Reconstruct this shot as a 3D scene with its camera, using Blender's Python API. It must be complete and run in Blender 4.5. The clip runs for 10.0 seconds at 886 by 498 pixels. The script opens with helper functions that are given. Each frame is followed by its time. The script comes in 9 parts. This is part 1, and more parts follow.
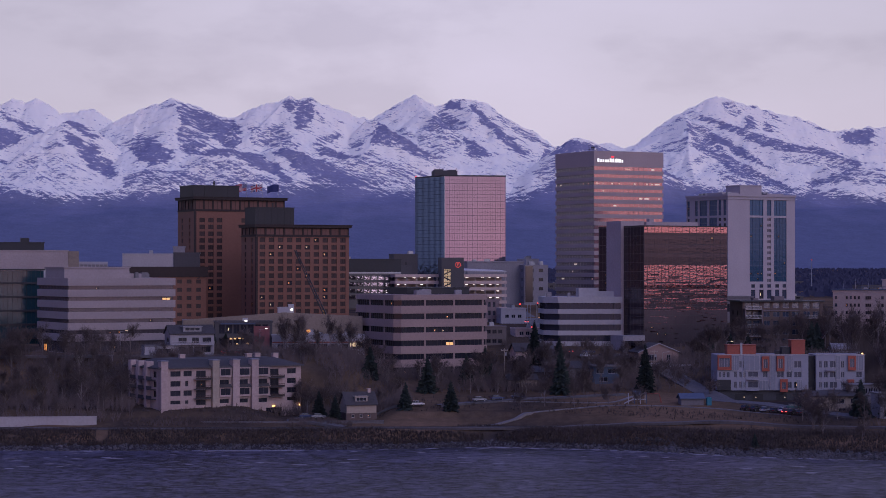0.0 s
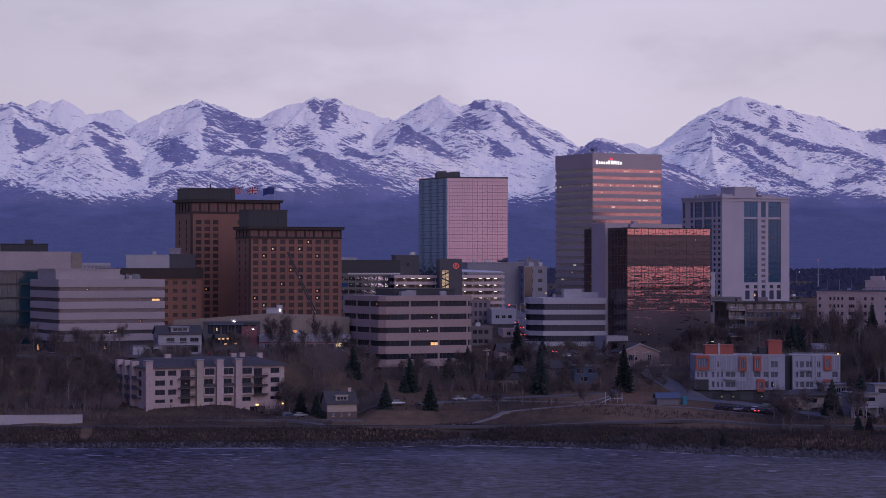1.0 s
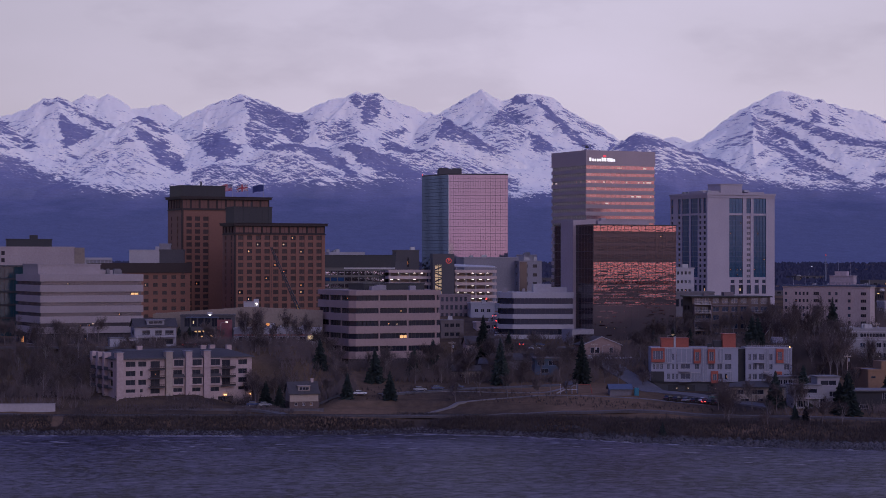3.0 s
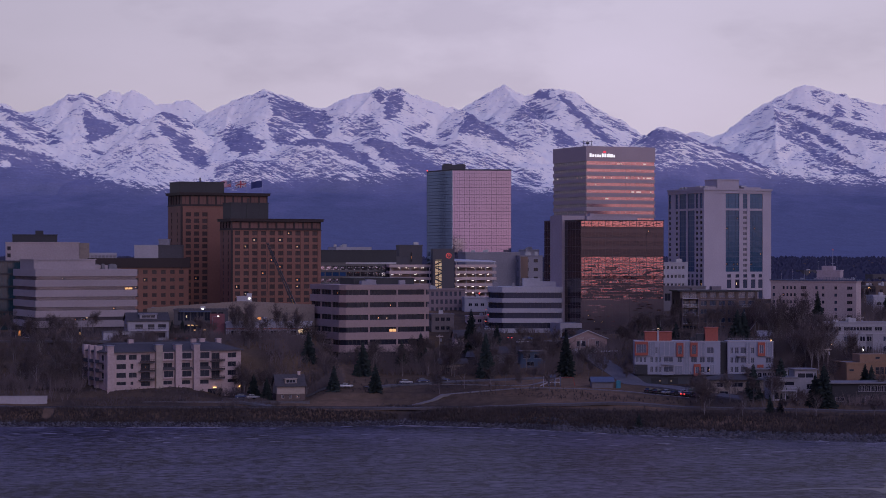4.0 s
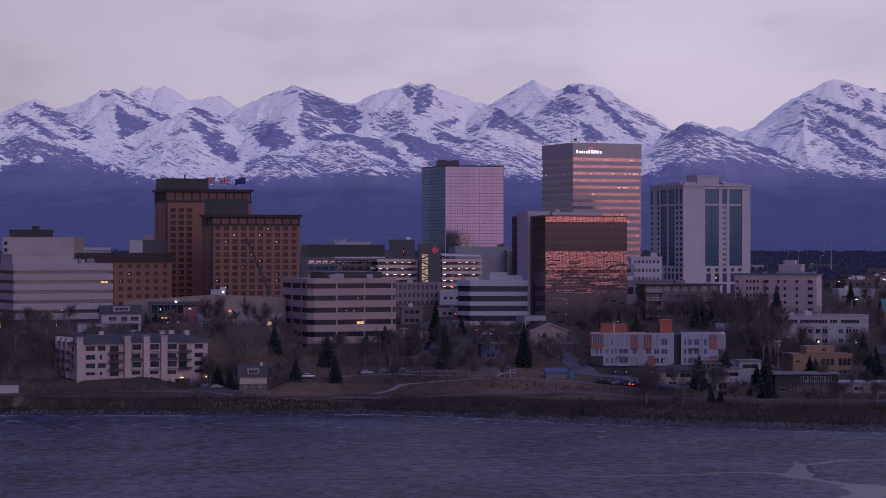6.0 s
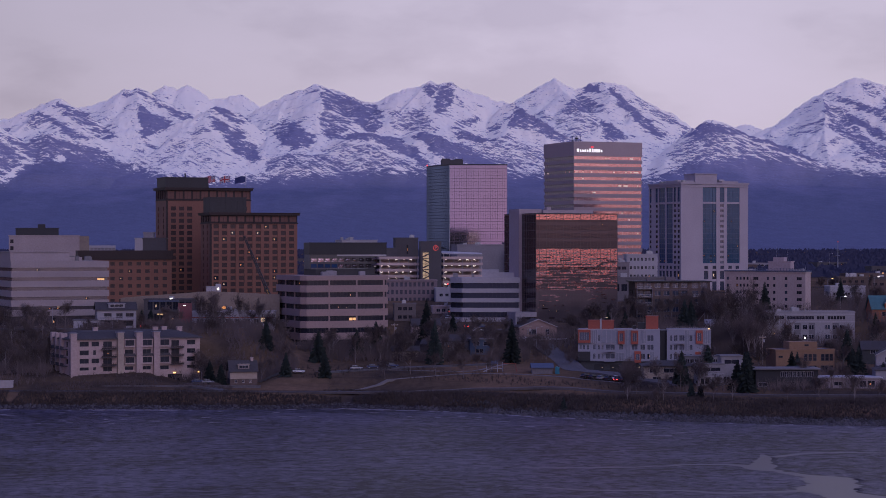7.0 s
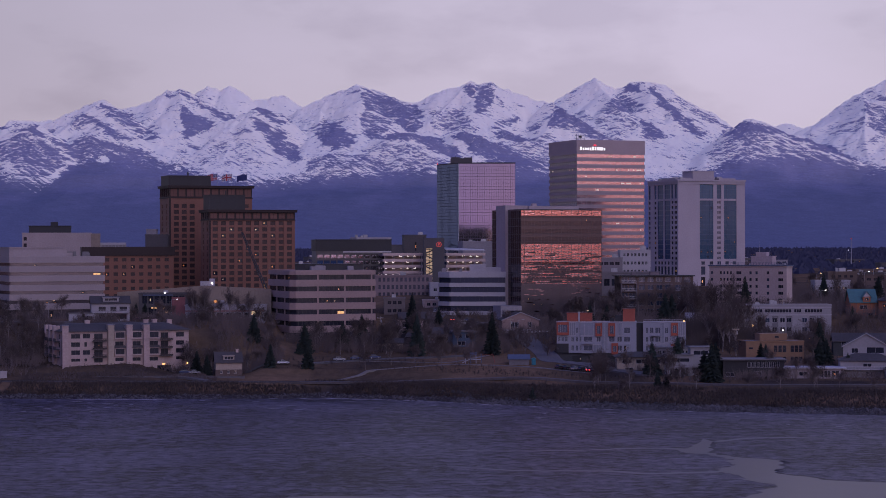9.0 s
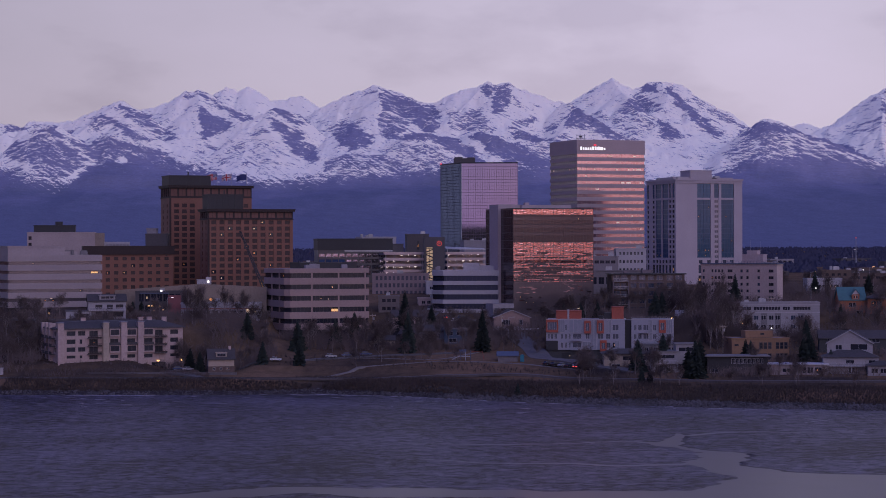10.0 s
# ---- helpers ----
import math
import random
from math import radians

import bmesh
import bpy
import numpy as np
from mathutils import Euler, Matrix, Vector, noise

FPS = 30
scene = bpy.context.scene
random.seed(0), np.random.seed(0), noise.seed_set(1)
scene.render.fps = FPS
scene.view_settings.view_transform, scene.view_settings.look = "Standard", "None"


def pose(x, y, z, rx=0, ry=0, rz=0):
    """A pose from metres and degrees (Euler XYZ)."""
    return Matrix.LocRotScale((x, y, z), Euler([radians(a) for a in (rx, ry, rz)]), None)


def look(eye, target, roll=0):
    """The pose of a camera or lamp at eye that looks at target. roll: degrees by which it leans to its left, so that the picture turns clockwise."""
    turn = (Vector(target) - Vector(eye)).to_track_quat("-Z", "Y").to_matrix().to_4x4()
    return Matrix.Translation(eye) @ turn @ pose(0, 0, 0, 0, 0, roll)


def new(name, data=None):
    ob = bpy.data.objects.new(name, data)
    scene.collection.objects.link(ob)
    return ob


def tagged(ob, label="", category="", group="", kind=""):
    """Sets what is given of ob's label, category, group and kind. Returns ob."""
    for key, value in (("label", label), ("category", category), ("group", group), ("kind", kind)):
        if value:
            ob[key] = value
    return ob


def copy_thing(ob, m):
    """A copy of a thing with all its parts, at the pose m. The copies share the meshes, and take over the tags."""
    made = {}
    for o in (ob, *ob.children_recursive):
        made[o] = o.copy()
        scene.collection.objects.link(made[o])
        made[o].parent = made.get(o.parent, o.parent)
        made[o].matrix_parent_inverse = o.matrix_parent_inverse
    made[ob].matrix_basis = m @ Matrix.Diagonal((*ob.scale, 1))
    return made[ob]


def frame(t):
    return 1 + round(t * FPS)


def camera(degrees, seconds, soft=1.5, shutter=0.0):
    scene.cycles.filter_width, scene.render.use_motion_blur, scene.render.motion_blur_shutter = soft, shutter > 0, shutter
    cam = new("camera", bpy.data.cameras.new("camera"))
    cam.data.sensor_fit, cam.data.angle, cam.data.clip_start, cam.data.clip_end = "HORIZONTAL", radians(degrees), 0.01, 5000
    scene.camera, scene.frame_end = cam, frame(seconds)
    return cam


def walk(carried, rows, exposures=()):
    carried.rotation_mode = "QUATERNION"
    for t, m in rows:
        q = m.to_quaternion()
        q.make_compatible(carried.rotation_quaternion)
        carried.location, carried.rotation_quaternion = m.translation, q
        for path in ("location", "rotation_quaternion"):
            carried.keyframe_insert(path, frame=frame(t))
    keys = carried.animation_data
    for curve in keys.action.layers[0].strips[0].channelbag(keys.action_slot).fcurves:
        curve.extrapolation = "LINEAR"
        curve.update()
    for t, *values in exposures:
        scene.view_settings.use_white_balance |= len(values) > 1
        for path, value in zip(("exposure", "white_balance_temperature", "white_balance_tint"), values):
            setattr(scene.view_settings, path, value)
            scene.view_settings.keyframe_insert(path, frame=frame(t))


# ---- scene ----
cam = camera(24.0, 10.0, 0.9)
PATH = [
    (0, 0.00, -0.00, 53.59, 90.545, -0.030, -3.576),
    (0.5, 8.07, -7.23, 53.93, 90.538, -0.023, -3.089),
    (1, 16.13, -14.46, 54.30, 90.533, -0.021, -2.697),
    (1.5, 24.10, -21.60, 54.65, 90.525, -0.066, -2.371),
    (2, 32.02, -28.77, 54.92, 90.475, -0.037, -1.978),
    (2.5, 39.72, -35.82, 55.08, 90.414, -0.059, -1.578),
    (4, 62.74, -55.95, 55.34, 90.195, -0.024, -0.331),
    (4.5, 70.34, -62.39, 55.47, 90.132, -0.001, -0.000),
    (5, 77.88, -68.55, 55.58, 90.091, -0.014, 0.273),
    (5.5, 85.34, -74.48, 55.59, 90.062, -0.014, 0.536),
    (7, 107.46, -91.93, 54.95, 90.003, 0.030, 1.607),
    (7.5, 114.62, -97.70, 54.52, 89.998, 0.045, 2.024),
    (8, 121.69, -103.34, 53.97, 90.000, 0.076, 2.443),
    (8.5, 128.66, -108.70, 53.41, 90.005, 0.099, 2.769),
    (9, 135.57, -113.93, 52.86, 90.011, 0.126, 3.061),
    (9.5, 142.31, -119.03, 52.41, 90.013, 0.155, 3.362),
    (10, 148.81, -124.05, 52.05, 90.023, 0.171, 3.695),
]
walk(cam, [(t, pose(x, y, z, rx, ry, rz)) for t, x, y, z, rx, ry, rz in PATH], [(0.0, 0.16, 6500, 5), (2.5, 0.11, 6500, 6), (4.0, 0.03, 6500, 9), (10.0, 0.02, 6500, 10)])

# ---- world, sun ----
SUN_AZ = radians(215)   # the sun has gone down behind the far shore, to the rear of the camera
world = bpy.data.worlds.new("dusk_sky")
scene.world = world
world.use_nodes = True
wn, wl = world.node_tree.nodes, world.node_tree.links
wn.clear()


def wnode(kind, **values):
    n = wn.new(kind)
    for key, value in values.items():
        n.inputs[key.replace("_", " ")].default_value = value
    return n


w_out = wn.new("ShaderNodeOutputWorld")
w_bg = wn.new("ShaderNodeBackground")
w_bg.inputs["Strength"].default_value = 1.0
w_co = wn.new("ShaderNodeTexCoord")
w_sep = wn.new("ShaderNodeSeparateXYZ")
wl.new(w_co.outputs["Generated"], w_sep.inputs[0])
# clouds in long flat streaks
w_map = wn.new("ShaderNodeMapping")
w_map.inputs["Scale"].default_value = (4.2, 4.2, 11.0)
w_map.inputs["Location"].default_value = (0.35, 0.2, 0.4)
wl.new(w_co.outputs["Generated"], w_map.inputs[0])
w_noise = wnode("ShaderNodeTexNoise", Scale=2.1, Detail=7.0, Roughness=0.52)
wl.new(w_map.outputs[0], w_noise.inputs["Vector"])
w_ramp = wn.new("ShaderNodeValToRGB")
cr = w_ramp.color_ramp
cr.elements[0].position, cr.elements[0].color = 0.35, (0.455, 0.402, 0.570, 1)
cr.elements[1].position, cr.elements[1].color = 0.74, (0.560, 0.495, 0.690, 1)
mid_stop = cr.elements.new(0.47)
mid_stop.color = (0.525, 0.466, 0.645, 1)
wl.new(w_noise.outputs["Fac"], w_ramp.inputs[0])
# the low western sky glows rose
w_dot = wn.new("ShaderNodeVectorMath")
w_dot.operation = "DOT_PRODUCT"
wl.new(w_co.outputs["Generated"], w_dot.inputs[0])
w_dot.inputs[1].default_value = (0.616, -0.788, 0.0)
w_west = wn.new("ShaderNodeMapRange")
w_west.inputs["From Min"].default_value, w_west.inputs["From Max"].default_value = 0.78, 0.985
wl.new(w_dot.outputs["Value"], w_west.inputs["Value"])
w_low = wn.new("ShaderNodeMapRange")
w_low.inputs["From Min"].default_value, w_low.inputs["From Max"].default_value = 0.30, 0.0
wl.new(w_sep.outputs["Z"], w_low.inputs["Value"])
w_glow = wn.new("ShaderNodeMath")
w_glow.operation = "MULTIPLY"
wl.new(w_west.outputs[0], w_glow.inputs[0])
wl.new(w_low.outputs[0], w_glow.inputs[1])
# towards the sea the cloud is a dimmer blue-violet
w_rear = wn.new("ShaderNodeMapRange")
w_rear.inputs["From Min"].default_value, w_rear.inputs["From Max"].default_value = 0.55, -0.2
w_rear.interpolation_type = "SMOOTHSTEP"
wl.new(w_sep.outputs["Y"], w_rear.inputs["Value"])
w_dim = wn.new("ShaderNodeMix")
w_dim.data_type, w_dim.blend_type = "RGBA", "MULTIPLY"
wl.new(w_rear.outputs[0], w_dim.inputs["Factor"])
wl.new(w_ramp.outputs["Color"], w_dim.inputs["A"])
w_dim.inputs["B"].default_value = (0.235, 0.365, 0.84, 1)
w_mix = wn.new("ShaderNodeMix")
w_mix.data_type = "RGBA"
wl.new(w_glow.outputs[0], w_mix.inputs["Factor"])
# brightest over the middle of the range
w_side = wn.new("ShaderNodeMapRange")
for key, value in (("From Min", -0.29), ("From Max", 0.02), ("To Min", 0.74), ("To Max", 1.03)):
    w_side.inputs[key].default_value = value
wl.new(w_sep.outputs["X"], w_side.inputs["Value"])
w_far = wn.new("ShaderNodeMapRange")
for key, value in (("From Min", 0.08), ("From Max", 0.30), ("To Min", 1.0), ("To Max", 0.86)):
    w_far.inputs[key].default_value = value
wl.new(w_sep.outputs["X"], w_far.inputs["Value"])
w_both = wn.new("ShaderNodeMath")
w_both.operation = "MULTIPLY"
wl.new(w_side.outputs[0], w_both.inputs[0])
wl.new(w_far.outputs[0], w_both.inputs[1])
w_even = wn.new("ShaderNodeVectorMath")
w_even.operation = "SCALE"
wl.new(w_dim.outputs["Result"], w_even.inputs[0])
wl.new(w_both.outputs[0], w_even.inputs["Scale"])
wl.new(w_even.outputs[0], w_mix.inputs["A"])
w_mix.inputs["B"].default_value = (0.82, 0.37, 0.37, 1)
# a thin share of clear dusk sky behind the cloud
w_sky = wn.new("ShaderNodeTexSky")
w_sky.sky_type, w_sky.sun_disc = "NISHITA", False
w_sky.sun_elevation, w_sky.sun_rotation = radians(2.0), SUN_AZ
w_add = wn.new("ShaderNodeMix")
w_add.data_type = "RGBA"
w_add.inputs["Factor"].default_value = 0.03
wl.new(w_mix.outputs["Result"], w_add.inputs["A"])
wl.new(w_sky.outputs["Color"], w_add.inputs["B"])
# overhead the cloud is thick and dim
w_up = wn.new("ShaderNodeMapRange")
w_up.inputs["From Min"].default_value, w_up.inputs["From Max"].default_value = 0.16, 0.70
w_up.interpolation_type = "SMOOTHSTEP"
wl.new(w_sep.outputs["Z"], w_up.inputs["Value"])
w_top = wn.new("ShaderNodeMix")
w_top.data_type = "RGBA"
wl.new(w_up.outputs[0], w_top.inputs["Factor"])
wl.new(w_add.outputs["Result"], w_top.inputs["A"])
w_top.inputs["B"].default_value = (0.10, 0.13, 0.49, 1)
wl.new(w_top.outputs["Result"], w_bg.inputs["Color"])
wl.new(w_bg.outputs[0], w_out.inputs[0])

sun = new("sun", bpy.data.lights.new("sun", "SUN"))
sun.data.energy, sun.data.angle, sun.data.color = 0.98, radians(60), (0.87, 0.76, 0.95)
sun.matrix_world = look((0, 0, 0), (-0.48, 0.74, -0.50))

# ---- materials ----


def mat(name, colour, rough=0.75, metal=0.0, grain=0.6, vary=0.18, bump=0.0, spec=0.4, streak=1.0, tint=0.06):
    """A surface with stains at two scales, a little difference from piece to piece and fine relief."""
    m = bpy.data.materials.new(name)
    m.use_nodes = True
    nt = m.node_tree
    b = nt.nodes["Principled BSDF"]
    b.inputs["Roughness"].default_value, b.inputs["Metallic"].default_value = rough, metal
    b.inputs["Specular IOR Level"].default_value = spec
    co = nt.nodes.new("ShaderNodeTexCoord")
    mp = nt.nodes.new("ShaderNodeMapping")
    mp.inputs["Scale"].default_value = (1, 1, streak)
    nt.links.new(co.outputs["Object"], mp.inputs[0])
    big, fine = nt.nodes.new("ShaderNodeTexNoise"), nt.nodes.new("ShaderNodeTexNoise")
    big.inputs["Scale"].default_value, big.inputs["Detail"].default_value = grain * 0.13, 4
    fine.inputs["Scale"].default_value, fine.inputs["Detail"].default_value = grain * 2.2, 5
    nt.links.new(mp.outputs[0], big.inputs["Vector"])
    nt.links.new(mp.outputs[0], fine.inputs["Vector"])
    info = nt.nodes.new("ShaderNodeObjectInfo")
    total = nt.nodes.new("ShaderNodeMath")
    total.operation = "ADD"
    nt.links.new(big.outputs["Fac"], total.inputs[0])
    nt.links.new(fine.outputs["Fac"], total.inputs[1])
    rng = nt.nodes.new("ShaderNodeMapRange")
    rng.inputs["From Min"].default_value, rng.inputs["From Max"].default_value = 0.65, 1.35
    rng.inputs["To Min"].default_value, rng.inputs["To Max"].default_value = 1 - vary, 1 + vary
    nt.links.new(total.outputs[0], rng.inputs["Value"])
    per = nt.nodes.new("ShaderNodeMapRange")
    per.inputs["To Min"].default_value, per.inputs["To Max"].default_value = 1 - tint, 1 + tint
    nt.links.new(info.outputs["Random"], per.inputs["Value"])
    mul = nt.nodes.new("ShaderNodeMath")
    mul.operation = "MULTIPLY"
    nt.links.new(rng.outputs[0], mul.inputs[0])
    nt.links.new(per.outputs[0], mul.inputs[1])
    vm = nt.nodes.new("ShaderNodeVectorMath")
    vm.operation = "SCALE"
    vm.inputs[0].default_value = colour[:3]
    nt.links.new(mul.outputs[0], vm.inputs["Scale"])
    nt.links.new(vm.outputs[0], b.inputs["Base Color"])
    if bump:
        bp = nt.nodes.new("ShaderNodeBump")
        bp.inputs["Strength"].default_value = bump
        nt.links.new(fine.outputs["Fac"], bp.inputs["Height"])
        nt.links.new(bp.outputs[0], b.inputs["Normal"])
    return m


def glow(name, colour, strength):
    m = bpy.data.materials.new(name)
    m.use_nodes = True
    b = m.node_tree.nodes["Principled BSDF"]
    b.inputs["Base Color"].default_value = (*colour, 1)
    b.inputs["Emission Color"].default_value = (*colour, 1)
    b.inputs["Emission Strength"].default_value = strength
    return m


def glass(name, colour, rough=0.06, metal=0.0, ripple=0.0, scale=0.35, tall=1.0):
    """Window glass as seen from far outside: it mirrors, and is dark behind."""
    m = mat(name, colour, rough, metal, grain=0.5, vary=0.12, spec=0.9, tint=0.15)
    if ripple:
        nt = m.node_tree
        no = nt.nodes.new("ShaderNodeTexNoise")
        no.inputs["Scale"].default_value, no.inputs["Detail"].default_value = scale, 2
        co = nt.nodes.new("ShaderNodeTexCoord")
        mp = nt.nodes.new("ShaderNodeMapping")
        mp.inputs["Scale"].default_value = (1, 1, tall)
        nt.links.new(co.outputs["Object"], mp.inputs[0])
        nt.links.new(mp.outputs[0], no.inputs["Vector"])
        bp = nt.nodes.new("ShaderNodeBump")
        bp.inputs["Strength"].default_value, bp.inputs["Distance"].default_value = 1.0, ripple
        nt.links.new(no.outputs["Fac"], bp.inputs["Height"])
        nt.links.new(bp.outputs[0], nt.nodes["Principled BSDF"].inputs["Normal"])
    return m


CONCRETE = mat("pale_concrete", (0.36, 0.33, 0.335), 0.8, vary=0.14)
PINKSTONE = mat("rose_stone_panels", (0.345, 0.275, 0.275), 0.65, vary=0.10)
TANCON = mat("rose_tan_precast", (0.295, 0.215, 0.20), 0.8, vary=0.16)
WHITEP = mat("white_panels", (0.345, 0.33, 0.355), 0.6, vary=0.12)
OFFWHITE = mat("cream_stucco", (0.49, 0.375, 0.34), 0.85, vary=0.14)
GREYW = mat("grey_wall", (0.235, 0.22, 0.24), 0.8)
DARKW = mat("dark_wall", (0.07, 0.065, 0.07), 0.7)
CHAR = mat("charcoal_metal", (0.026, 0.026, 0.030), 0.55)
BRONZE = mat("bronze_panels", (0.185, 0.082, 0.056), 0.6, vary=0.15)
BRONZED = mat("dark_bronze_trim", (0.036, 0.025, 0.025), 0.6, spec=0.25)
BRICK = mat("brown_brick", (0.105, 0.076, 0.068), 0.85, vary=0.22)
TANWALL = mat("tan_wall", (0.23, 0.185, 0.15), 0.85)
REDP = mat("orange_red_cladding", (0.30, 0.075, 0.050), 0.6)
OCHRE = mat("ochre_siding", (0.215, 0.128, 0.08), 0.8)
SIDING = mat("weathered_siding", (0.33, 0.27, 0.22), 0.85)
BLUEP = mat("faded_blue_paint", (0.07, 0.09, 0.14), 0.6)
TEALP = mat("teal_plastic", (0.02, 0.16, 0.22), 0.5)
TURQ = mat("turquoise_metal_roof", (0.05, 0.13, 0.135), 0.6)
SHINGLE = mat("dark_roof_shingles", (0.058, 0.052, 0.053), 0.9, vary=0.3)
ROOFG = mat("grey_roof_felt", (0.16, 0.15, 0.155), 0.9, vary=0.25)
ROOFL = mat("pale_roof_membrane", (0.36, 0.35, 0.37), 0.8, vary=0.2)
STEEL = mat("galvanised_steel", (0.35, 0.35, 0.37), 0.45, 0.6)
YELLOW = mat("crane_yellow_paint", (0.55, 0.30, 0.06), 0.5)
ASPHALT = mat("asphalt", (0.105, 0.098, 0.102), 0.9, vary=0.3)
PATHM = mat("concrete_path", (0.165, 0.15, 0.15), 0.9, vary=0.25)
RUBBER = mat("black_rubber", (0.02, 0.02, 0.02), 0.8)
BARK = mat("grey_bark", (0.17, 0.14, 0.135), 0.95, vary=0.3)
TWIG = mat("bare_twigs", (0.115, 0.090, 0.088), 0.95, vary=0.3, tint=0.3)
BIRCH = mat("pale_birch_bark", (0.22, 0.19, 0.185), 0.9, vary=0.4)
NEEDLE = mat("spruce_needles", (0.036, 0.047, 0.043), 0.95, vary=0.4, tint=0.3, spec=0.1)
SHRUB = mat("dry_brush", (0.078, 0.060, 0.056), 0.95, vary=0.5, tint=0.2)
ROCK = mat("shore_rocks", (0.066, 0.061, 0.067), 0.8, vary=0.8)
RAIL = mat("rail_steel", (0.05, 0.045, 0.05), 0.6, 0.3)
BALLAST = mat("rail_ballast", (0.085, 0.075, 0.078), 0.95, vary=0.3)
GLASS = glass("dark_window_glass", (0.020, 0.022, 0.034), 0.12)
GLASS.node_tree.nodes["Principled BSDF"].inputs["Specular IOR Level"].default_value = 0.4
PALEGLASS = glass("pale_blue_window_glass", (0.095, 0.10, 0.13), 0.15)
GLASSB = glass("blue_grey_strip_glass", (0.035, 0.05, 0.085), 0.08, ripple=0.02)
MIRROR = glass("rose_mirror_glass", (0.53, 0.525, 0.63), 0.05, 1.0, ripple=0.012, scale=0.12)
COOLMIRROR = glass("blue_reflection_glass", (0.085, 0.14, 0.27), 0.05, 1.0, ripple=0.03)
STRIPGLASS = glass("sunset_strip_glass", (0.56, 0.395, 0.385), 0.16, 1.0, ripple=0.01)
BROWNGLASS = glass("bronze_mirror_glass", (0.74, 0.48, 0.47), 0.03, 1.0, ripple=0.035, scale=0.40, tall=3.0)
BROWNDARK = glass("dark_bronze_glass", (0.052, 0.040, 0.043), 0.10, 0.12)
NAVYGLASS = glass("navy_curtain_glass", (0.018, 0.050, 0.125), 0.12, 0.1, ripple=0.02)
NAVYGLASS.node_tree.nodes["Principled BSDF"].inputs["Specular IOR Level"].default_value = 0.25
PALEMIRROR = glass("pale_mirror_glass", (0.50, 0.50, 0.58), 0.04, 1.0, ripple=0.06, scale=0.5, tall=2.0)
SKYSTRIP = glass("sky_strip_glass", (0.13, 0.112, 0.125), 0.10, 0.45, ripple=0.03, scale=0.15)
PANELD = mat("dull_white_panels", (0.26, 0.247, 0.265), 0.65, vary=0.14)
BLUEGLASS = glass("blue_curtain_glass", (0.030, 0.110, 0.200), 0.08, 0.45, ripple=0.03)
WARM = glow("warm_lit_window", (1.0, 0.55, 0.22), 0.65)
AMBER = glow("amber_lit_window", (1.0, 0.38, 0.10), 0.6)
COOL = glow("cool_lit_window", (1.0, 0.72, 0.40), 0.6)
BULB = glow("white_lamp", (1.0, 0.90, 0.82), 3.5)
BULBW = glow("sodium_lamp", (1.0, 0.55, 0.18), 3.0)
REDL = glow("red_lamp", (1.0, 0.06, 0.05), 3.0)
SIGNW = glow("lit_white_sign", (1.0, 0.97, 0.97), 0.8)
SIGNR = glow("lit_red_sign", (1.0, 0.05, 0.08), 0.9)

# ---- mesh helpers ----


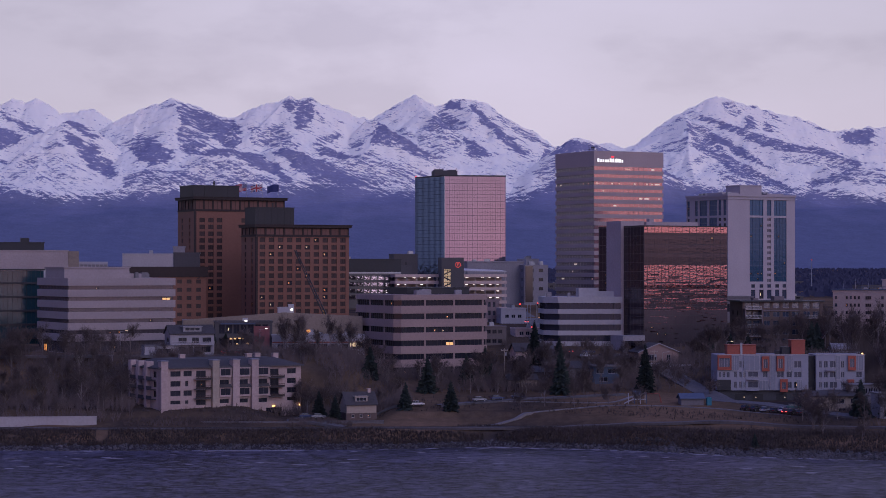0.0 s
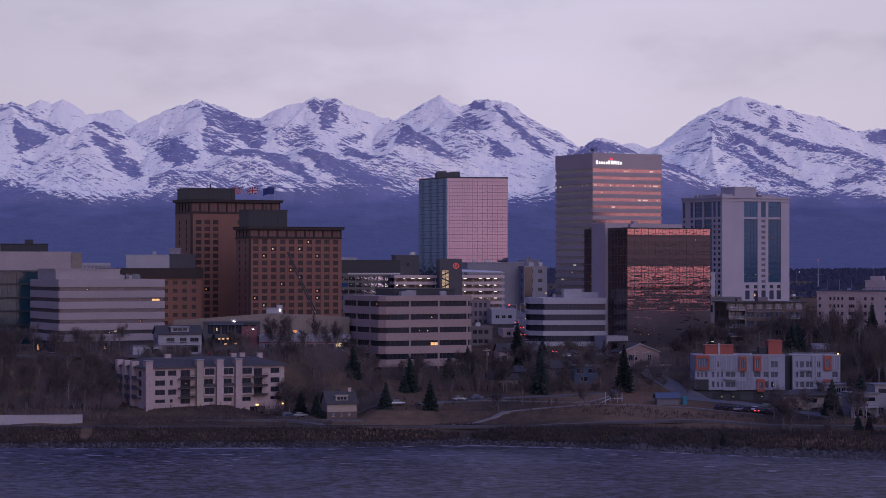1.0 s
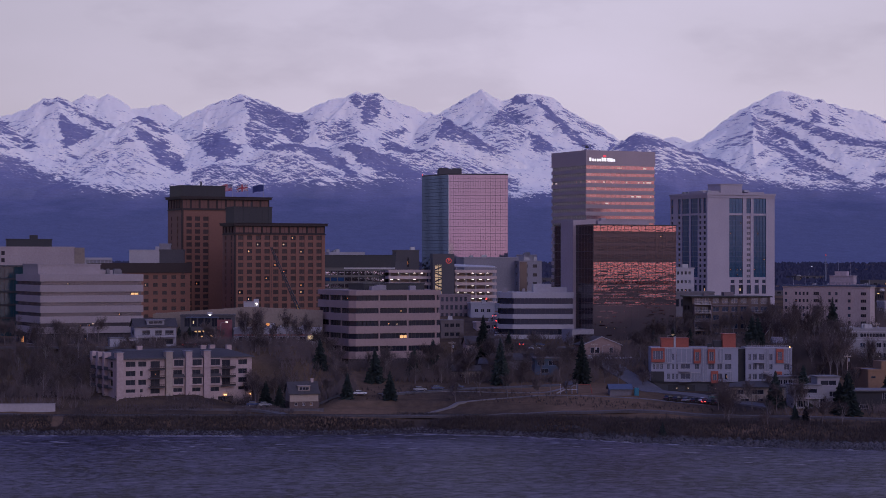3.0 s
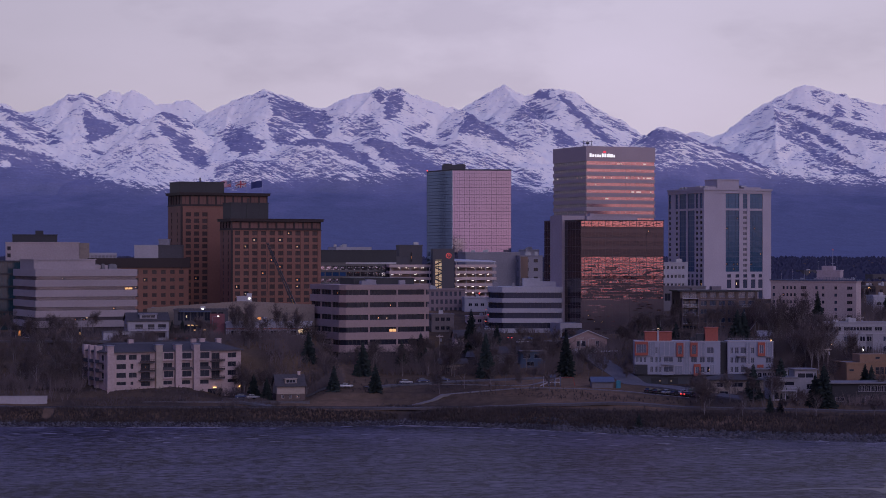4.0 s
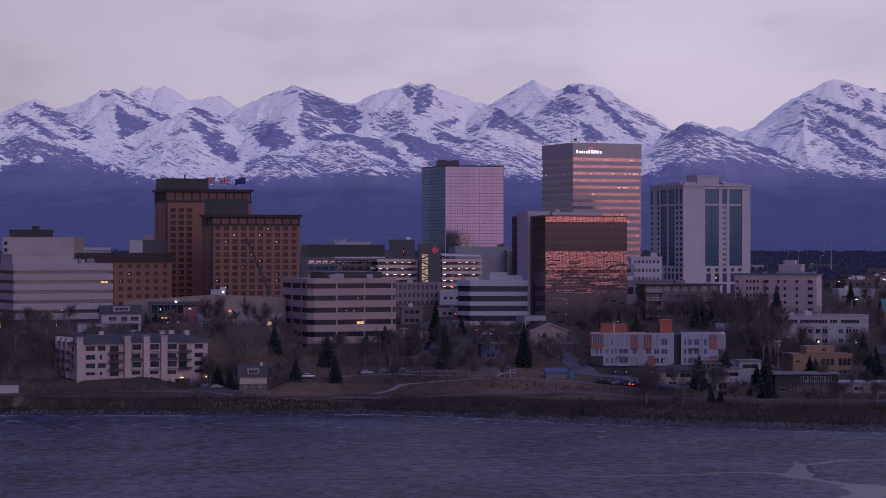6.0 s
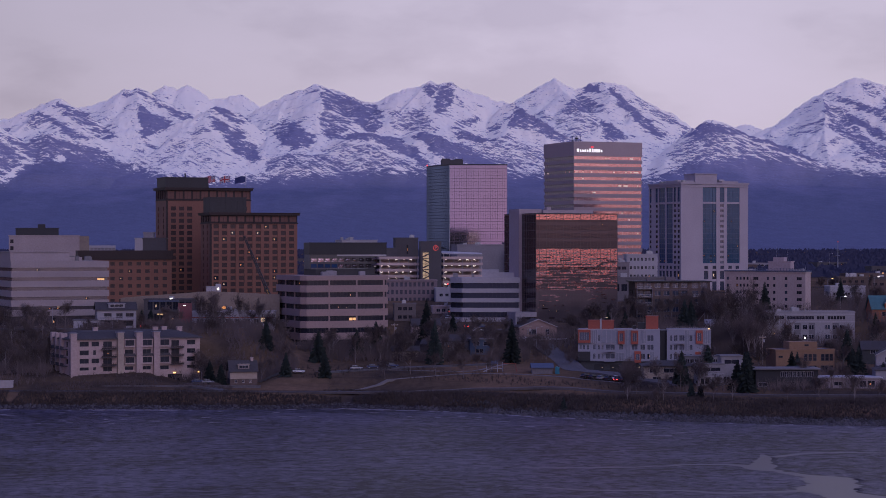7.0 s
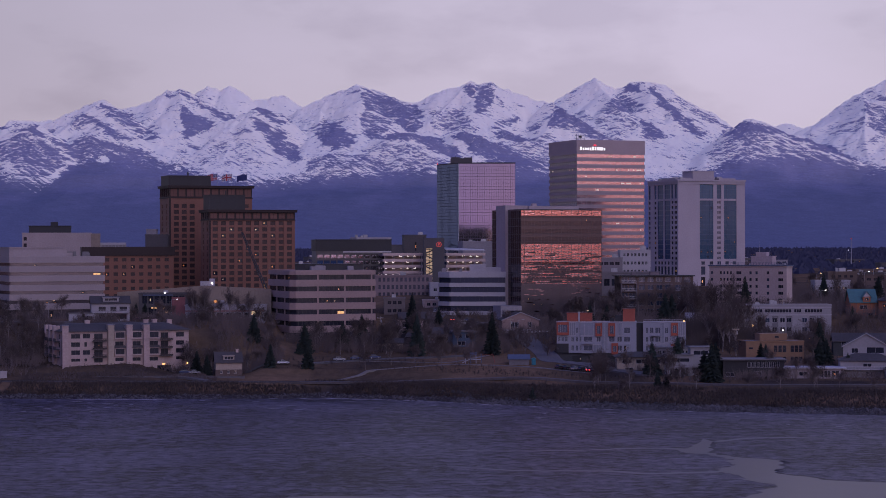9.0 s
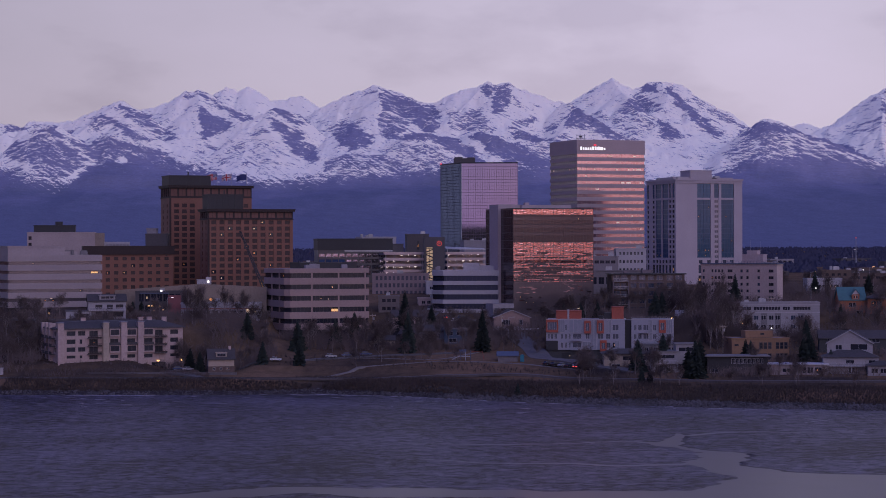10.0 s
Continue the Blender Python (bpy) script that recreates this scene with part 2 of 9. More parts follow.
class Shape:
    """Collects faces for one mesh."""

    def __init__(self):
        self.v, self.f, self.k = [], [], []

    def face(self, points, k=0):
        n = len(self.v)
        self.v.extend(tuple(p) for p in points)
        self.f.append(tuple(range(n, n + len(points))))
        self.k.append(k)
        return self

    def box(self, x0, x1, y0, y1, z0, z1, k=0):
        n = len(self.v)
        self.v.extend([(x0, y0, z0), (x1, y0, z0), (x1, y1, z0), (x0, y1, z0), (x0, y0, z1), (x1, y0, z1), (x1, y1, z1), (x0, y1, z1)])
        for q in ((0, 3, 2, 1), (4, 5, 6, 7), (0, 1, 5, 4), (1, 2, 6, 5), (2, 3, 7, 6), (3, 0, 4, 7)):
            self.f.append(tuple(n + i for i in q))
            self.k.append(k)
        return self

    def prism(self, plan, z0, z1, k=0):
        """A plan of corners, counter-clockwise from above, raised from z0 to z1."""
        n, c = len(self.v), len(plan)
        self.v.extend([(x, y, z0) for x, y in plan] + [(x, y, z1) for x, y in plan])
        self.f.append(tuple(n + i for i in reversed(range(c))))
        self.f.append(tuple(n + c + i for i in range(c)))
        for i in range(c):
            j = (i + 1) % c
            self.f.append((n + i, n + j, n + c + j, n + c + i))
        self.k.extend([k] * (c + 2))
        return self

    def tube(self, a, b, r0, r1, sides=6, k=0):
        a, b = Vector(a), Vector(b)
        q = (b - a).to_track_quat("Z", "Y")
        n = len(self.v)
        for p, r in ((a, r0), (b, r1)):
            for i in range(sides):
                an = 2 * math.pi * i / sides
                self.v.append(tuple(p + q @ Vector((r * math.cos(an), r * math.sin(an), 0))))
        for i in range(sides):
            j = (i + 1) % sides
            self.f.append((n + i, n + j, n + sides + j, n + sides + i))
        self.f.append(tuple(n + i for i in reversed(range(sides))))
        self.f.append(tuple(n + sides + i for i in range(sides)))
        self.k.extend([k] * (sides + 2))
        return self

    def gable(self, x0, x1, y0, y1, z0, z1, over=0.4, along="x", k=0, thick=0.25):
        """A pitched roof with thickness, its ridge along x or y."""
        if along == "x":
            ym = (y0 + y1) / 2
            s = (z1 - z0) / (ym - y0)
            for ya in (y0 - over, y1 + over):
                za = z1 - s * abs(ym - ya)
                p = [(x0 - over, ya, za), (x1 + over, ya, za), (x1 + over, ym, z1), (x0 - over, ym, z1)]
                self.slab(p, thick, k)
        else:
            xm = (x0 + x1) / 2
            s = (z1 - z0) / (xm - x0)
            for xa in (x0 - over, x1 + over):
                za = z1 - s * abs(xm - xa)
                p = [(xa, y0 - over, za), (xa, y1 + over, za), (xm, y1 + over, z1), (xm, y0 - over, z1)]
                self.slab(p, thick, k)
        return self

    def slab(self, p, thick, k=0):
        q = [(a, b, c + thick) for a, b, c in p]
        self.face(p[::-1], k).face(q, k)
        for i in range(len(p)):
            j = (i + 1) % len(p)
            self.face([p[i], p[j], q[j], q[i]], k)
        return self

    def mesh(self, name, mats):
        me = bpy.data.meshes.new(name)
        me.from_pydata(self.v, [], self.f)
        for m in mats if isinstance(mats, (list, tuple)) else [mats]:
            me.materials.append(m)
        me.polygons.foreach_set("material_index", self.k)
        me.update()
        return me


def thing(name, x, y, z, turn=0.0, label="", category="", group="", kind=""):
    ob = new(name)
    ob.empty_display_size = 1
    ob.matrix_basis = pose(x, y, z, 0, 0, turn)
    return tagged(ob, label, category, group, kind)


def part(name, shape, mats, parent, label="", m=None):
    """One mesh object under a thing or under a part; shape may be a mesh that is shared."""
    me = shape if isinstance(shape, bpy.types.Mesh) else shape.mesh(name, mats)
    ob = new(name, me)
    ob.parent = parent
    if m is not None:
        ob.matrix_basis = m
    return tagged(ob, label)


def solid(name, shape, mats, label="", category="", group="", kind="", m=None):
    ob = new(name, shape if isinstance(shape, bpy.types.Mesh) else shape.mesh(name, mats))
    if m is not None:
        ob.matrix_basis = m
    return tagged(ob, label, category, group, kind)


def side_front(w, d):
    return Matrix.Identity(4)


def side_left(w, d):
    return Matrix.Translation((0, d, 0)) @ pose(0, 0, 0, 0, 0, -90)


def punched(width, z0, z1, openings, reveal=0.35):
    """A wall sheet with real openings: openings are (s0, s1, low, high), in a regular or loose order."""
    sh = Shape()
    xs = sorted({0.0, width, *[round(v, 3) for o in openings for v in o[:2]]})
    zs = sorted({z0, z1, *[round(v, 3) for o in openings for v in o[2:]]})
    for i in range(len(xs) - 1):
        for j in range(len(zs) - 1):
            xm, zm = (xs[i] + xs[i + 1]) / 2, (zs[j] + zs[j + 1]) / 2
            if any(o[0] < xm < o[1] and o[2] < zm < o[3] for o in openings):
                continue
            sh.face([(xs[i], 0, zs[j]), (xs[i + 1], 0, zs[j]), (xs[i + 1], 0, zs[j + 1]), (xs[i], 0, zs[j + 1])])
    for a, b, lo, hi in openings:
        r = reveal
        sh.face([(a, 0, lo), (a, r, lo), (b, r, lo), (b, 0, lo)][::-1])
        sh.face([(a, 0, hi), (a, r, hi), (b, r, hi), (b, 0, hi)])
        sh.face([(a, 0, lo), (a, r, lo), (a, r, hi), (a, 0, hi)][::-1])
        sh.face([(b, 0, lo), (b, r, lo), (b, r, hi), (b, 0, hi)])
    return sh


WINDOWS = {}


def window_mesh(w, h, pane, frame_mat, bars=1, rails=0, fr=0.09):
    key = (round(w, 2), round(h, 2), pane.name, frame_mat.name, bars, rails)
    if key not in WINDOWS:
        sh = Shape()
        small = pane in (WARM, AMBER, COOL) and w < 2.9
        sh.face([(-w / 2, 0.05, 0), (w / 2, 0.05, 0), (w / 2, 0.05, h), (-w / 2, 0.05, h)], 2 if small else 0)
        if small:   # a lamp behind a half-drawn curtain
            sh.face([(-w * 0.20, 0.03, h * 0.34), (w * 0.02, 0.03, h * 0.34), (w * 0.02, 0.03, h * 0.64), (-w * 0.20, 0.03, h * 0.64)], 0)
        sh.box(-w / 2, w / 2, -0.06, 0.06, 0, fr, 1).box(-w / 2, w / 2, -0.06, 0.06, h - fr, h, 1)
        sh.box(-w / 2, -w / 2 + fr, -0.05, 0.06, fr, h - fr, 1).box(w / 2 - fr, w / 2, -0.05, 0.06, fr, h - fr, 1)
        for i in range(bars):
            x = -w / 2 + w * (i + 1) / (bars + 1)
            sh.box(x - fr / 2, x + fr / 2, -0.04, 0.06, fr, h - fr, 1)
        for i in range(rails):
            z = h * (i + 1) / (rails + 1)
            sh.box(-w / 2 + fr, w / 2 - fr, -0.03, 0.06, z - fr / 2, z + fr / 2, 1)
        WINDOWS[key] = sh.mesh("window", [pane, frame_mat, GLASS])
    return WINDOWS[key]


def pick_pane(rnd, lit, pane=None):
    r = rnd.random()
    if r < lit * 0.45:
        return WARM
    if r < lit * 0.8:
        return AMBER
    if r < lit:
        return COOL
    return pane or GLASS


def facade(parent, side, w, d, z0, z1, openings, wall_mat, rnd, lit=0.06, reveal=0.35, frame_mat=None, bars=1, rails=0, pane=None, name="wall", label=""):
    """A wall with openings on one side of a building, and a window in each opening."""
    m = side(w, d)
    width = d if side is not side_front else w
    part(name, punched(width, z0, z1, openings, reveal), wall_mat, parent, label, m)
    for a, b, lo, hi in openings:
        me = window_mesh(b - a, hi - lo, pick_pane(rnd, lit, pane), frame_mat or CHAR, bars, rails)
        part("window", me, None, parent, "", m @ Matrix.Translation(((a + b) / 2, reveal - 0.06, lo)))


def grid_openings(s0, pitch, cols, w, z0, storey, rows, h):
    return [(s0 + c * pitch, s0 + c * pitch + w, z0 + r * storey, z0 + r * storey + h) for r in range(rows) for c in range(cols)]


def core(w, d, z0, z1, t=0.0):
    """The plain sides and the roof behind the seen walls."""
    sh = Shape()
    sh.face([(t, d, z0), (t, d, z1), (w - t, d, z1), (w - t, d, z0)][::-1])
    sh.face([(w, t, z0), (w, d, z0), (w, d, z1), (w, t, z1)])
    sh.face([(0, 0, z1), (w, 0, z1), (w, d, z1), (0, d, z1)])
    return sh


# ---- value noise on arrays ----
TABLE = np.random.RandomState(7).rand(256, 256)


def vnoise(x, y):
    xi, yi = np.floor(x).astype(int), np.floor(y).astype(int)
    fx, fy = x - xi, y - yi
    fx, fy = fx * fx * (3 - 2 * fx), fy * fy * (3 - 2 * fy)
    a, b = TABLE[xi % 256, yi % 256], TABLE[(xi + 1) % 256, yi % 256]
    c, e = TABLE[xi % 256, (yi + 1) % 256], TABLE[(xi + 1) % 256, (yi + 1) % 256]
    return (a * (1 - fx) + b * fx) * (1 - fy) + (c * (1 - fx) + e * fx) * fy


def fbm(x, y, octaves=5, gain=0.5):
    total, amp, s = 0 * x, 1.0, 0.0
    for i in range(octaves):
        total = total + amp * vnoise(x * 2 ** i + 17.3 * i, y * 2 ** i + 9.1 * i)
        s += amp
        amp *= gain
    return total / s


def ridged(x, y, octaves=5, gain=0.5):
    total, amp, s = 0 * x, 1.0, 0.0
    for i in range(octaves):
        total = total + amp * (1 - np.abs(2 * vnoise(x * 2 ** i + 31.7 * i, y * 2 ** i + 5.9 * i) - 1))
        s += amp
        amp *= gain
    return total / s


def sheet(name, xs, ys, zfun, material, **tags):
    """A ground sheet over a grid of stations."""
    X, Y = np.meshgrid(xs, ys)
    Z = zfun(X, Y)
    me = bpy.data.meshes.new(name)
    nx, ny = len(xs), len(ys)
    idx = np.arange(nx * ny).reshape(ny, nx)
    quads = np.stack([idx[:-1, :-1], idx[:-1, 1:], idx[1:, 1:], idx[1:, :-1]], -1).reshape(-1, 4)
    me.vertices.add(nx * ny)
    me.vertices.foreach_set("co", np.stack([X, Y, Z], -1).astype(np.float32).ravel())
    me.loops.add(quads.size)
    me.loops.foreach_set("vertex_index", quads.ravel().astype(np.int32))
    me.polygons.add(len(quads))
    me.polygons.foreach_set("loop_start", np.arange(0, quads.size, 4, dtype=np.int32))
    me.polygons.foreach_set("use_smooth", np.ones(len(quads), dtype=bool))
    me.update(calc_edges=True)
    me.materials.append(material)
    return tagged(new(name, me), **tags)


# ---- ground, bank, water ----
SHORE_X = (-3000, -400, -56, 18, 55, 92, 126, 160, 192, 260, 600, 3000)
SHORE_Y = (560, 640, 620, 620, 627, 613, 591, 577, 567, 552, 520, 480)
PROF_R = ((0, 6.4), (620, 6.6), (640, 7.2), (655, 8.3), (675, 10.4), (697, 12.4), (712, 15.5), (728, 19.5), (750, 22.5), (775, 25.5), (850, 31), (1000, 33), (1200, 36), (3300, 52), (6000, 60))
PROF_L = ((0, 6.4), (640, 6.8), (651, 9.4), (664, 10.4), (676, 14), (690, 21), (700, 24.6), (725, 25), (780, 27), (850, 31), (1000, 33), (1200, 36), (3300, 52), (6000, 60))


def shore(x):
    return np.interp(x, SHORE_X, SHORE_Y)


def ground_z(x, y):
    x, y = np.asarray(x, float), np.asarray(y, float)
    d = y - shore(x) + 5 * (fbm(x / 14, y / 14, 3) - 0.5) * np.clip((y - shore(x)) / 6, 0, 1)
    d = d * np.interp(x, (90, 150), (1.0, 0.5))   # the beach widens towards the point
    bank = np.interp(d, (-60, -3, 0, 4, 9, 12, 20, 30, 60), (-3.0, -0.5, 0.3, 1.4, 3.8, 4.8, 5.0, 7.2, 400))
    zr = np.interp(y, *zip(*PROF_R))
    zl = np.interp(y, *zip(*PROF_L))
    k = np.clip((x - 8) / 26, 0, 1)
    k = k * k * (3 - 2 * k)
    z = zl * (1 - k) + zr * k
    # the drive down to the flats' garage is cut into the slope
    cut = np.clip((x + 24) / 14, 0, 1) * np.clip((28 - x) / 8, 0, 1) * np.clip((y - 638) / 6, 0, 1) * np.clip((688 - y) / 9, 0, 1)
    z = z * (1 - cut) + np.minimum(z, 6.4) * cut
    # the terrace of the houses is level as far as the long white flats
    flat = np.clip((x - 200) / 10, 0, 1) * np.clip((y - 660) / 20, 0, 1) * np.clip((757 - y) / 6, 0, 1)
    z = z * (1 - flat) + np.minimum(z, 15.4) * flat
    # the rose-tan offices stand on a bench cut into the slope
    bench = np.clip((x - 18) / 9, 0, 1) * np.clip((78 - x) / 8, 0, 1) * np.clip((y - 690) / 10, 0, 1) * np.clip((750 - y) / 8, 0, 1)
    z = z * (1 - bench) + np.minimum(z, 16.2) * bench
    # the yard before the panelled flats lies below their dark ground storey
    yard = np.clip((x - 128) / 6, 0, 1) * np.clip((192 - x) / 6, 0, 1) * np.clip((y - 672) / 8, 0, 1) * np.clip((718 - y) / 8, 0, 1)
    z = z * (1 - yard) + np.minimum(z, 9.2) * yard
    rough = 0.7 * (fbm(x / 25, y / 25, 3) - 0.5) * np.clip((y - 640) / 30, 0, 1)
    return np.minimum(bank, z + rough)


def ground_material():
    m = mat("winter_ground", (0.06, 0.046, 0.036), 1.0, vary=0.3, spec=0.0)
    nt = m.node_tree
    b = nt.nodes["Principled BSDF"]
    co = nt.nodes.new("ShaderNodeTexCoord")
    n1, n2, n3 = (nt.nodes.new("ShaderNodeTexNoise") for _ in range(3))
    for n, s, dt in ((n1, 0.022, 6), (n2, 0.35, 6), (n3, 2.5, 3)):
        n.inputs["Scale"].default_value, n.inputs["Detail"].default_value = s, dt
        nt.links.new(co.outputs["Object"], n.inputs["Vector"])
    r1 = nt.nodes.new("ShaderNodeValToRGB")
    e = r1.color_ramp.elements
    e[0].position, e[0].color = 0.36, (0.050, 0.041, 0.038, 1)
    e[1].position, e[1].color = 0.62, (0.165, 0.108, 0.070, 1)
    k = r1.color_ramp.elements.new(0.5)
    k.color = (0.112, 0.078, 0.052, 1)
    nt.links.new(n1.outputs["Fac"], r1.inputs[0])
    mul = nt.nodes.new("ShaderNodeMix")
    mul.data_type, mul.blend_type = "RGBA", "OVERLAY"
    mul.inputs["Factor"].default_value = 0.75
    nt.links.new(r1.outputs[0], mul.inputs["A"])
    mix2 = nt.nodes.new("ShaderNodeMath")
    mix2.operation = "MULTIPLY_ADD"
    mix2.inputs[1].default_value = 0.6
    nt.links.new(n2.outputs["Fac"], mix2.inputs[0])
    sc = nt.nodes.new("ShaderNodeMath")
    sc.operation = "MULTIPLY"
    sc.inputs[1].default_value = 0.4
    nt.links.new(n3.outputs["Fac"], sc.inputs[0])
    nt.links.new(sc.outputs[0], mix2.inputs[2])
    nt.links.new(mix2.outputs[0], mul.inputs["B"])
    # low on the bank the ground turns darker and greyer
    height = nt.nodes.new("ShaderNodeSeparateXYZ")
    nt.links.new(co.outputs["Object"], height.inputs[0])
    low_bank = nt.nodes.new("ShaderNodeMapRange")
    low_bank.inputs["From Min"].default_value, low_bank.inputs["From Max"].default_value = 2.6, 1.2
    nt.links.new(height.outputs["Z"], low_bank.inputs["Value"])
    bank_mix = nt.nodes.new("ShaderNodeMix")
    bank_mix.data_type = "RGBA"
    nt.links.new(low_bank.outputs[0], bank_mix.inputs["Factor"])
    nt.links.new(mul.outputs["Result"], bank_mix.inputs["A"])
    bank_mix.inputs["B"].default_value = (0.042, 0.036, 0.040, 1)
    nt.links.new(bank_mix.outputs["Result"], b.inputs["Base Color"])
    return m


gx = np.unique(np.r_[np.linspace(-3000, -300, 30), np.linspace(-300, -140, 33), np.linspace(-140, 290, 260), np.linspace(290, 450, 30), np.linspace(450, 3000, 30)])
gy = np.unique(np.r_[np.linspace(480, 540, 12), np.linspace(540, 780, 180), np.linspace(780, 900, 30), np.linspace(900, 4600, 60)])
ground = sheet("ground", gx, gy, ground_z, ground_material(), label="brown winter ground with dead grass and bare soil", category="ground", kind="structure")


def water_material():
    """Grey tidal water with drifting pans of ice: open leads are smooth, the pans rough and dirty, with ripple light
    and dark painted in.
    """
    m = bpy.data.materials.new("icy_tidal_water")
    m.use_nodes = True
    nt = m.node_tree
    b = nt.nodes["Principled BSDF"]
    co = nt.nodes.new("ShaderNodeTexCoord")
    mp = nt.nodes.new("ShaderNodeMapping")
    mp.inputs["Scale"].default_value = (0.62, 0.66, 1.0)
    nt.links.new(co.outputs["Object"], mp.inputs[0])

    def noise_of(scale, detail, rough, distort=0.0):
        n = nt.nodes.new("ShaderNodeTexNoise")
        n.inputs["Scale"].default_value, n.inputs["Detail"].default_value = scale, detail
        n.inputs["Roughness"].default_value, n.inputs["Distortion"].default_value = rough, distort
        nt.links.new(mp.outputs[0], n.inputs["Vector"])
        return n.outputs["Fac"]

    def span(value, a, c, lo, hi):
        n = nt.nodes.new("ShaderNodeMapRange")
        n.interpolation_type = "SMOOTHSTEP"
        for key, v in (("From Min", a), ("From Max", c), ("To Min", lo), ("To Max", hi)):
            n.inputs[key].default_value = v
        nt.links.new(value, n.inputs["Value"])
        return n.outputs[0]

    def two(op, a, c):
        n = nt.nodes.new("ShaderNodeMath")
        n.operation = op
        for k, v in enumerate((a, c)):
            if isinstance(v, float):
                n.inputs[k].default_value = v
            else:
                nt.links.new(v, n.inputs[k])
        return n.outputs[0]

    where = nt.nodes.new("ShaderNodeSeparateXYZ")
    nt.links.new(co.outputs["Object"], where.inputs[0])
    open_water = span(where.outputs["Y"], -500.0, -250.0, 1.0, 0.0)   # unseen water behind the camera, kept smooth so the glass mirrors a glow
    floe, rip, chop = noise_of(0.030, 5, 0.6, 0.4), noise_of(0.42, 6, 0.68, 0.6), noise_of(1.1, 4, 0.65)
    # sky tone and ripple strokes are painted into this ramp
    col = nt.nodes.new("ShaderNodeValToRGB")
    e = col.color_ramp.elements
    e[0].position, e[0].color = 0.405, (0.014, 0.012, 0.017, 1)
    e[1].position, e[1].color = 0.66, (0.128, 0.117, 0.158, 1)
    k = col.color_ramp.elements.new(0.455)
    k.color = (0.050, 0.045, 0.066, 1)
    k = col.color_ramp.elements.new(0.56)
    k.color = (0.074, 0.067, 0.096, 1)
    nt.links.new(two("SUBTRACT", two("ADD", two("MULTIPLY", floe, 0.5), two("MULTIPLY", rip, 1.3)), 0.4), col.inputs[0])
    mixc = nt.nodes.new("ShaderNodeMix")
    mixc.data_type = "RGBA"
    nt.links.new(open_water, mixc.inputs["Factor"])
    nt.links.new(col.outputs[0], mixc.inputs["A"])
    mixc.inputs["B"].default_value = (0.05, 0.05, 0.075, 1)
    nt.links.new(mixc.outputs["Result"], b.inputs["Base Color"])
    nt.links.new(span(open_water, 0.0, 1.0, 0.40, 0.16), b.inputs["Roughness"])
    b.inputs["IOR"].default_value = 1.33
    b.inputs["Specular IOR Level"].default_value = 0.07
    bp = nt.nodes.new("ShaderNodeBump")
    bp.inputs["Distance"].default_value = 0.5
    nt.links.new(span(open_water, 0.0, 1.0, 1.0, 0.04), bp.inputs["Strength"])
    nt.links.new(two("ADD", rip, two("MULTIPLY", chop, 0.4)), bp.inputs["Height"])
    nt.links.new(bp.outputs[0], b.inputs["Normal"])
    return m


water = solid("water", Shape().face([(-4500, -4500, 0), (4500, -4500, 0), (4500, 700, 0), (-4500, 700, 0)]), water_material(),
              "dark grey tidal water with drifting pan ice", "water", kind="structure")

# leads of smooth open water between the pans
LEADS = [
    ([(173, 434), (168, 439), (157, 442), (143, 436), (126, 430), (100, 436)], (4, 2.2, 1.6, 1.3, 1.0, 0.3)),
    ([(178, 385), (168, 380), (156, 378), (146, 384), (128, 384), (108, 392)], (2.6, 2.4, 2.0, 1.6, 1.2, 0.3)),
    ([(177, 460), (187, 470), (198, 474), (214, 471), (232, 476)], (2.4, 1.8, 1.4, 1.0, 0.3)),
    ([(60, 310), (80, 318), (92, 327), (110, 320), (128, 321), (146, 318), (170, 322), (200, 316), (260, 312)], (8, 11, 10, 12, 9, 9, 12, 14, 14)),
]


def lead_shape(points, widths, seed, lift):
    """A strip along a bent line, with ragged edges."""
    sh, line = Shape(), []
    for i in range(len(points) - 1):
        (x0, y0), (x1, y1) = points[i], points[i + 1]
        n = max(4, int(math.hypot(x1 - x0, y1 - y0) / 1.2))
        line += [(x0 + (x1 - x0) * j / n, y0 + (y1 - y0) * j / n, widths[i] + (widths[i + 1] - widths[i]) * j / n) for j in range(n)]
    line = np.array(line)
    for k in range(14):
        line[1:-1] = (line[:-2] + 2 * line[1:-1] + line[2:]) / 4
    last = None
    for (x, y, w), (dx, dy, dw) in zip(line, np.gradient(line, axis=0)):
        side = Vector((-dy, dx)).normalized()
        row = []
        for sign in (-1, 1):
            r = sign * w * (0.25 + 0.9 * float(fbm(np.array(x / 12 + seed * 7.0 + sign * 20), np.array(y / 12), 4, 0.5)))
            row.append((x + side.x * r, y + side.y * r + 7 * float(fbm(np.array(x / 16 + seed), np.array(0.5), 4, 0.6)) - 3.5, lift))
        if last:
            sh.face([last[0], row[0], row[1], last[1]])
        last = row
    return sh


# the widest lead, as its two banks: distance, left bank, right bank
BANKS = [(467, 176.4, 177.4), (462, 175.8, 178.4), (455, 174.6, 178.2), (446, 172.2, 177.2), (436, 168.2, 176), (430, 169.5, 175.6), (424, 175, 178), (417, 178.6, 182), (411, 179.3, 190.2), (404, 179.4, 191.6),
         (397, 178, 190.8), (389, 175.2, 188.4), (382, 175.6, 187.4), (375, 177.5, 191), (366, 179.6, 197), (361, 181.4, 210), (357, 185, 240), (352, 184.5, 280), (345, 181, 300), (337, 179, 300), (324, 172, 300), (306, 160, 300)]


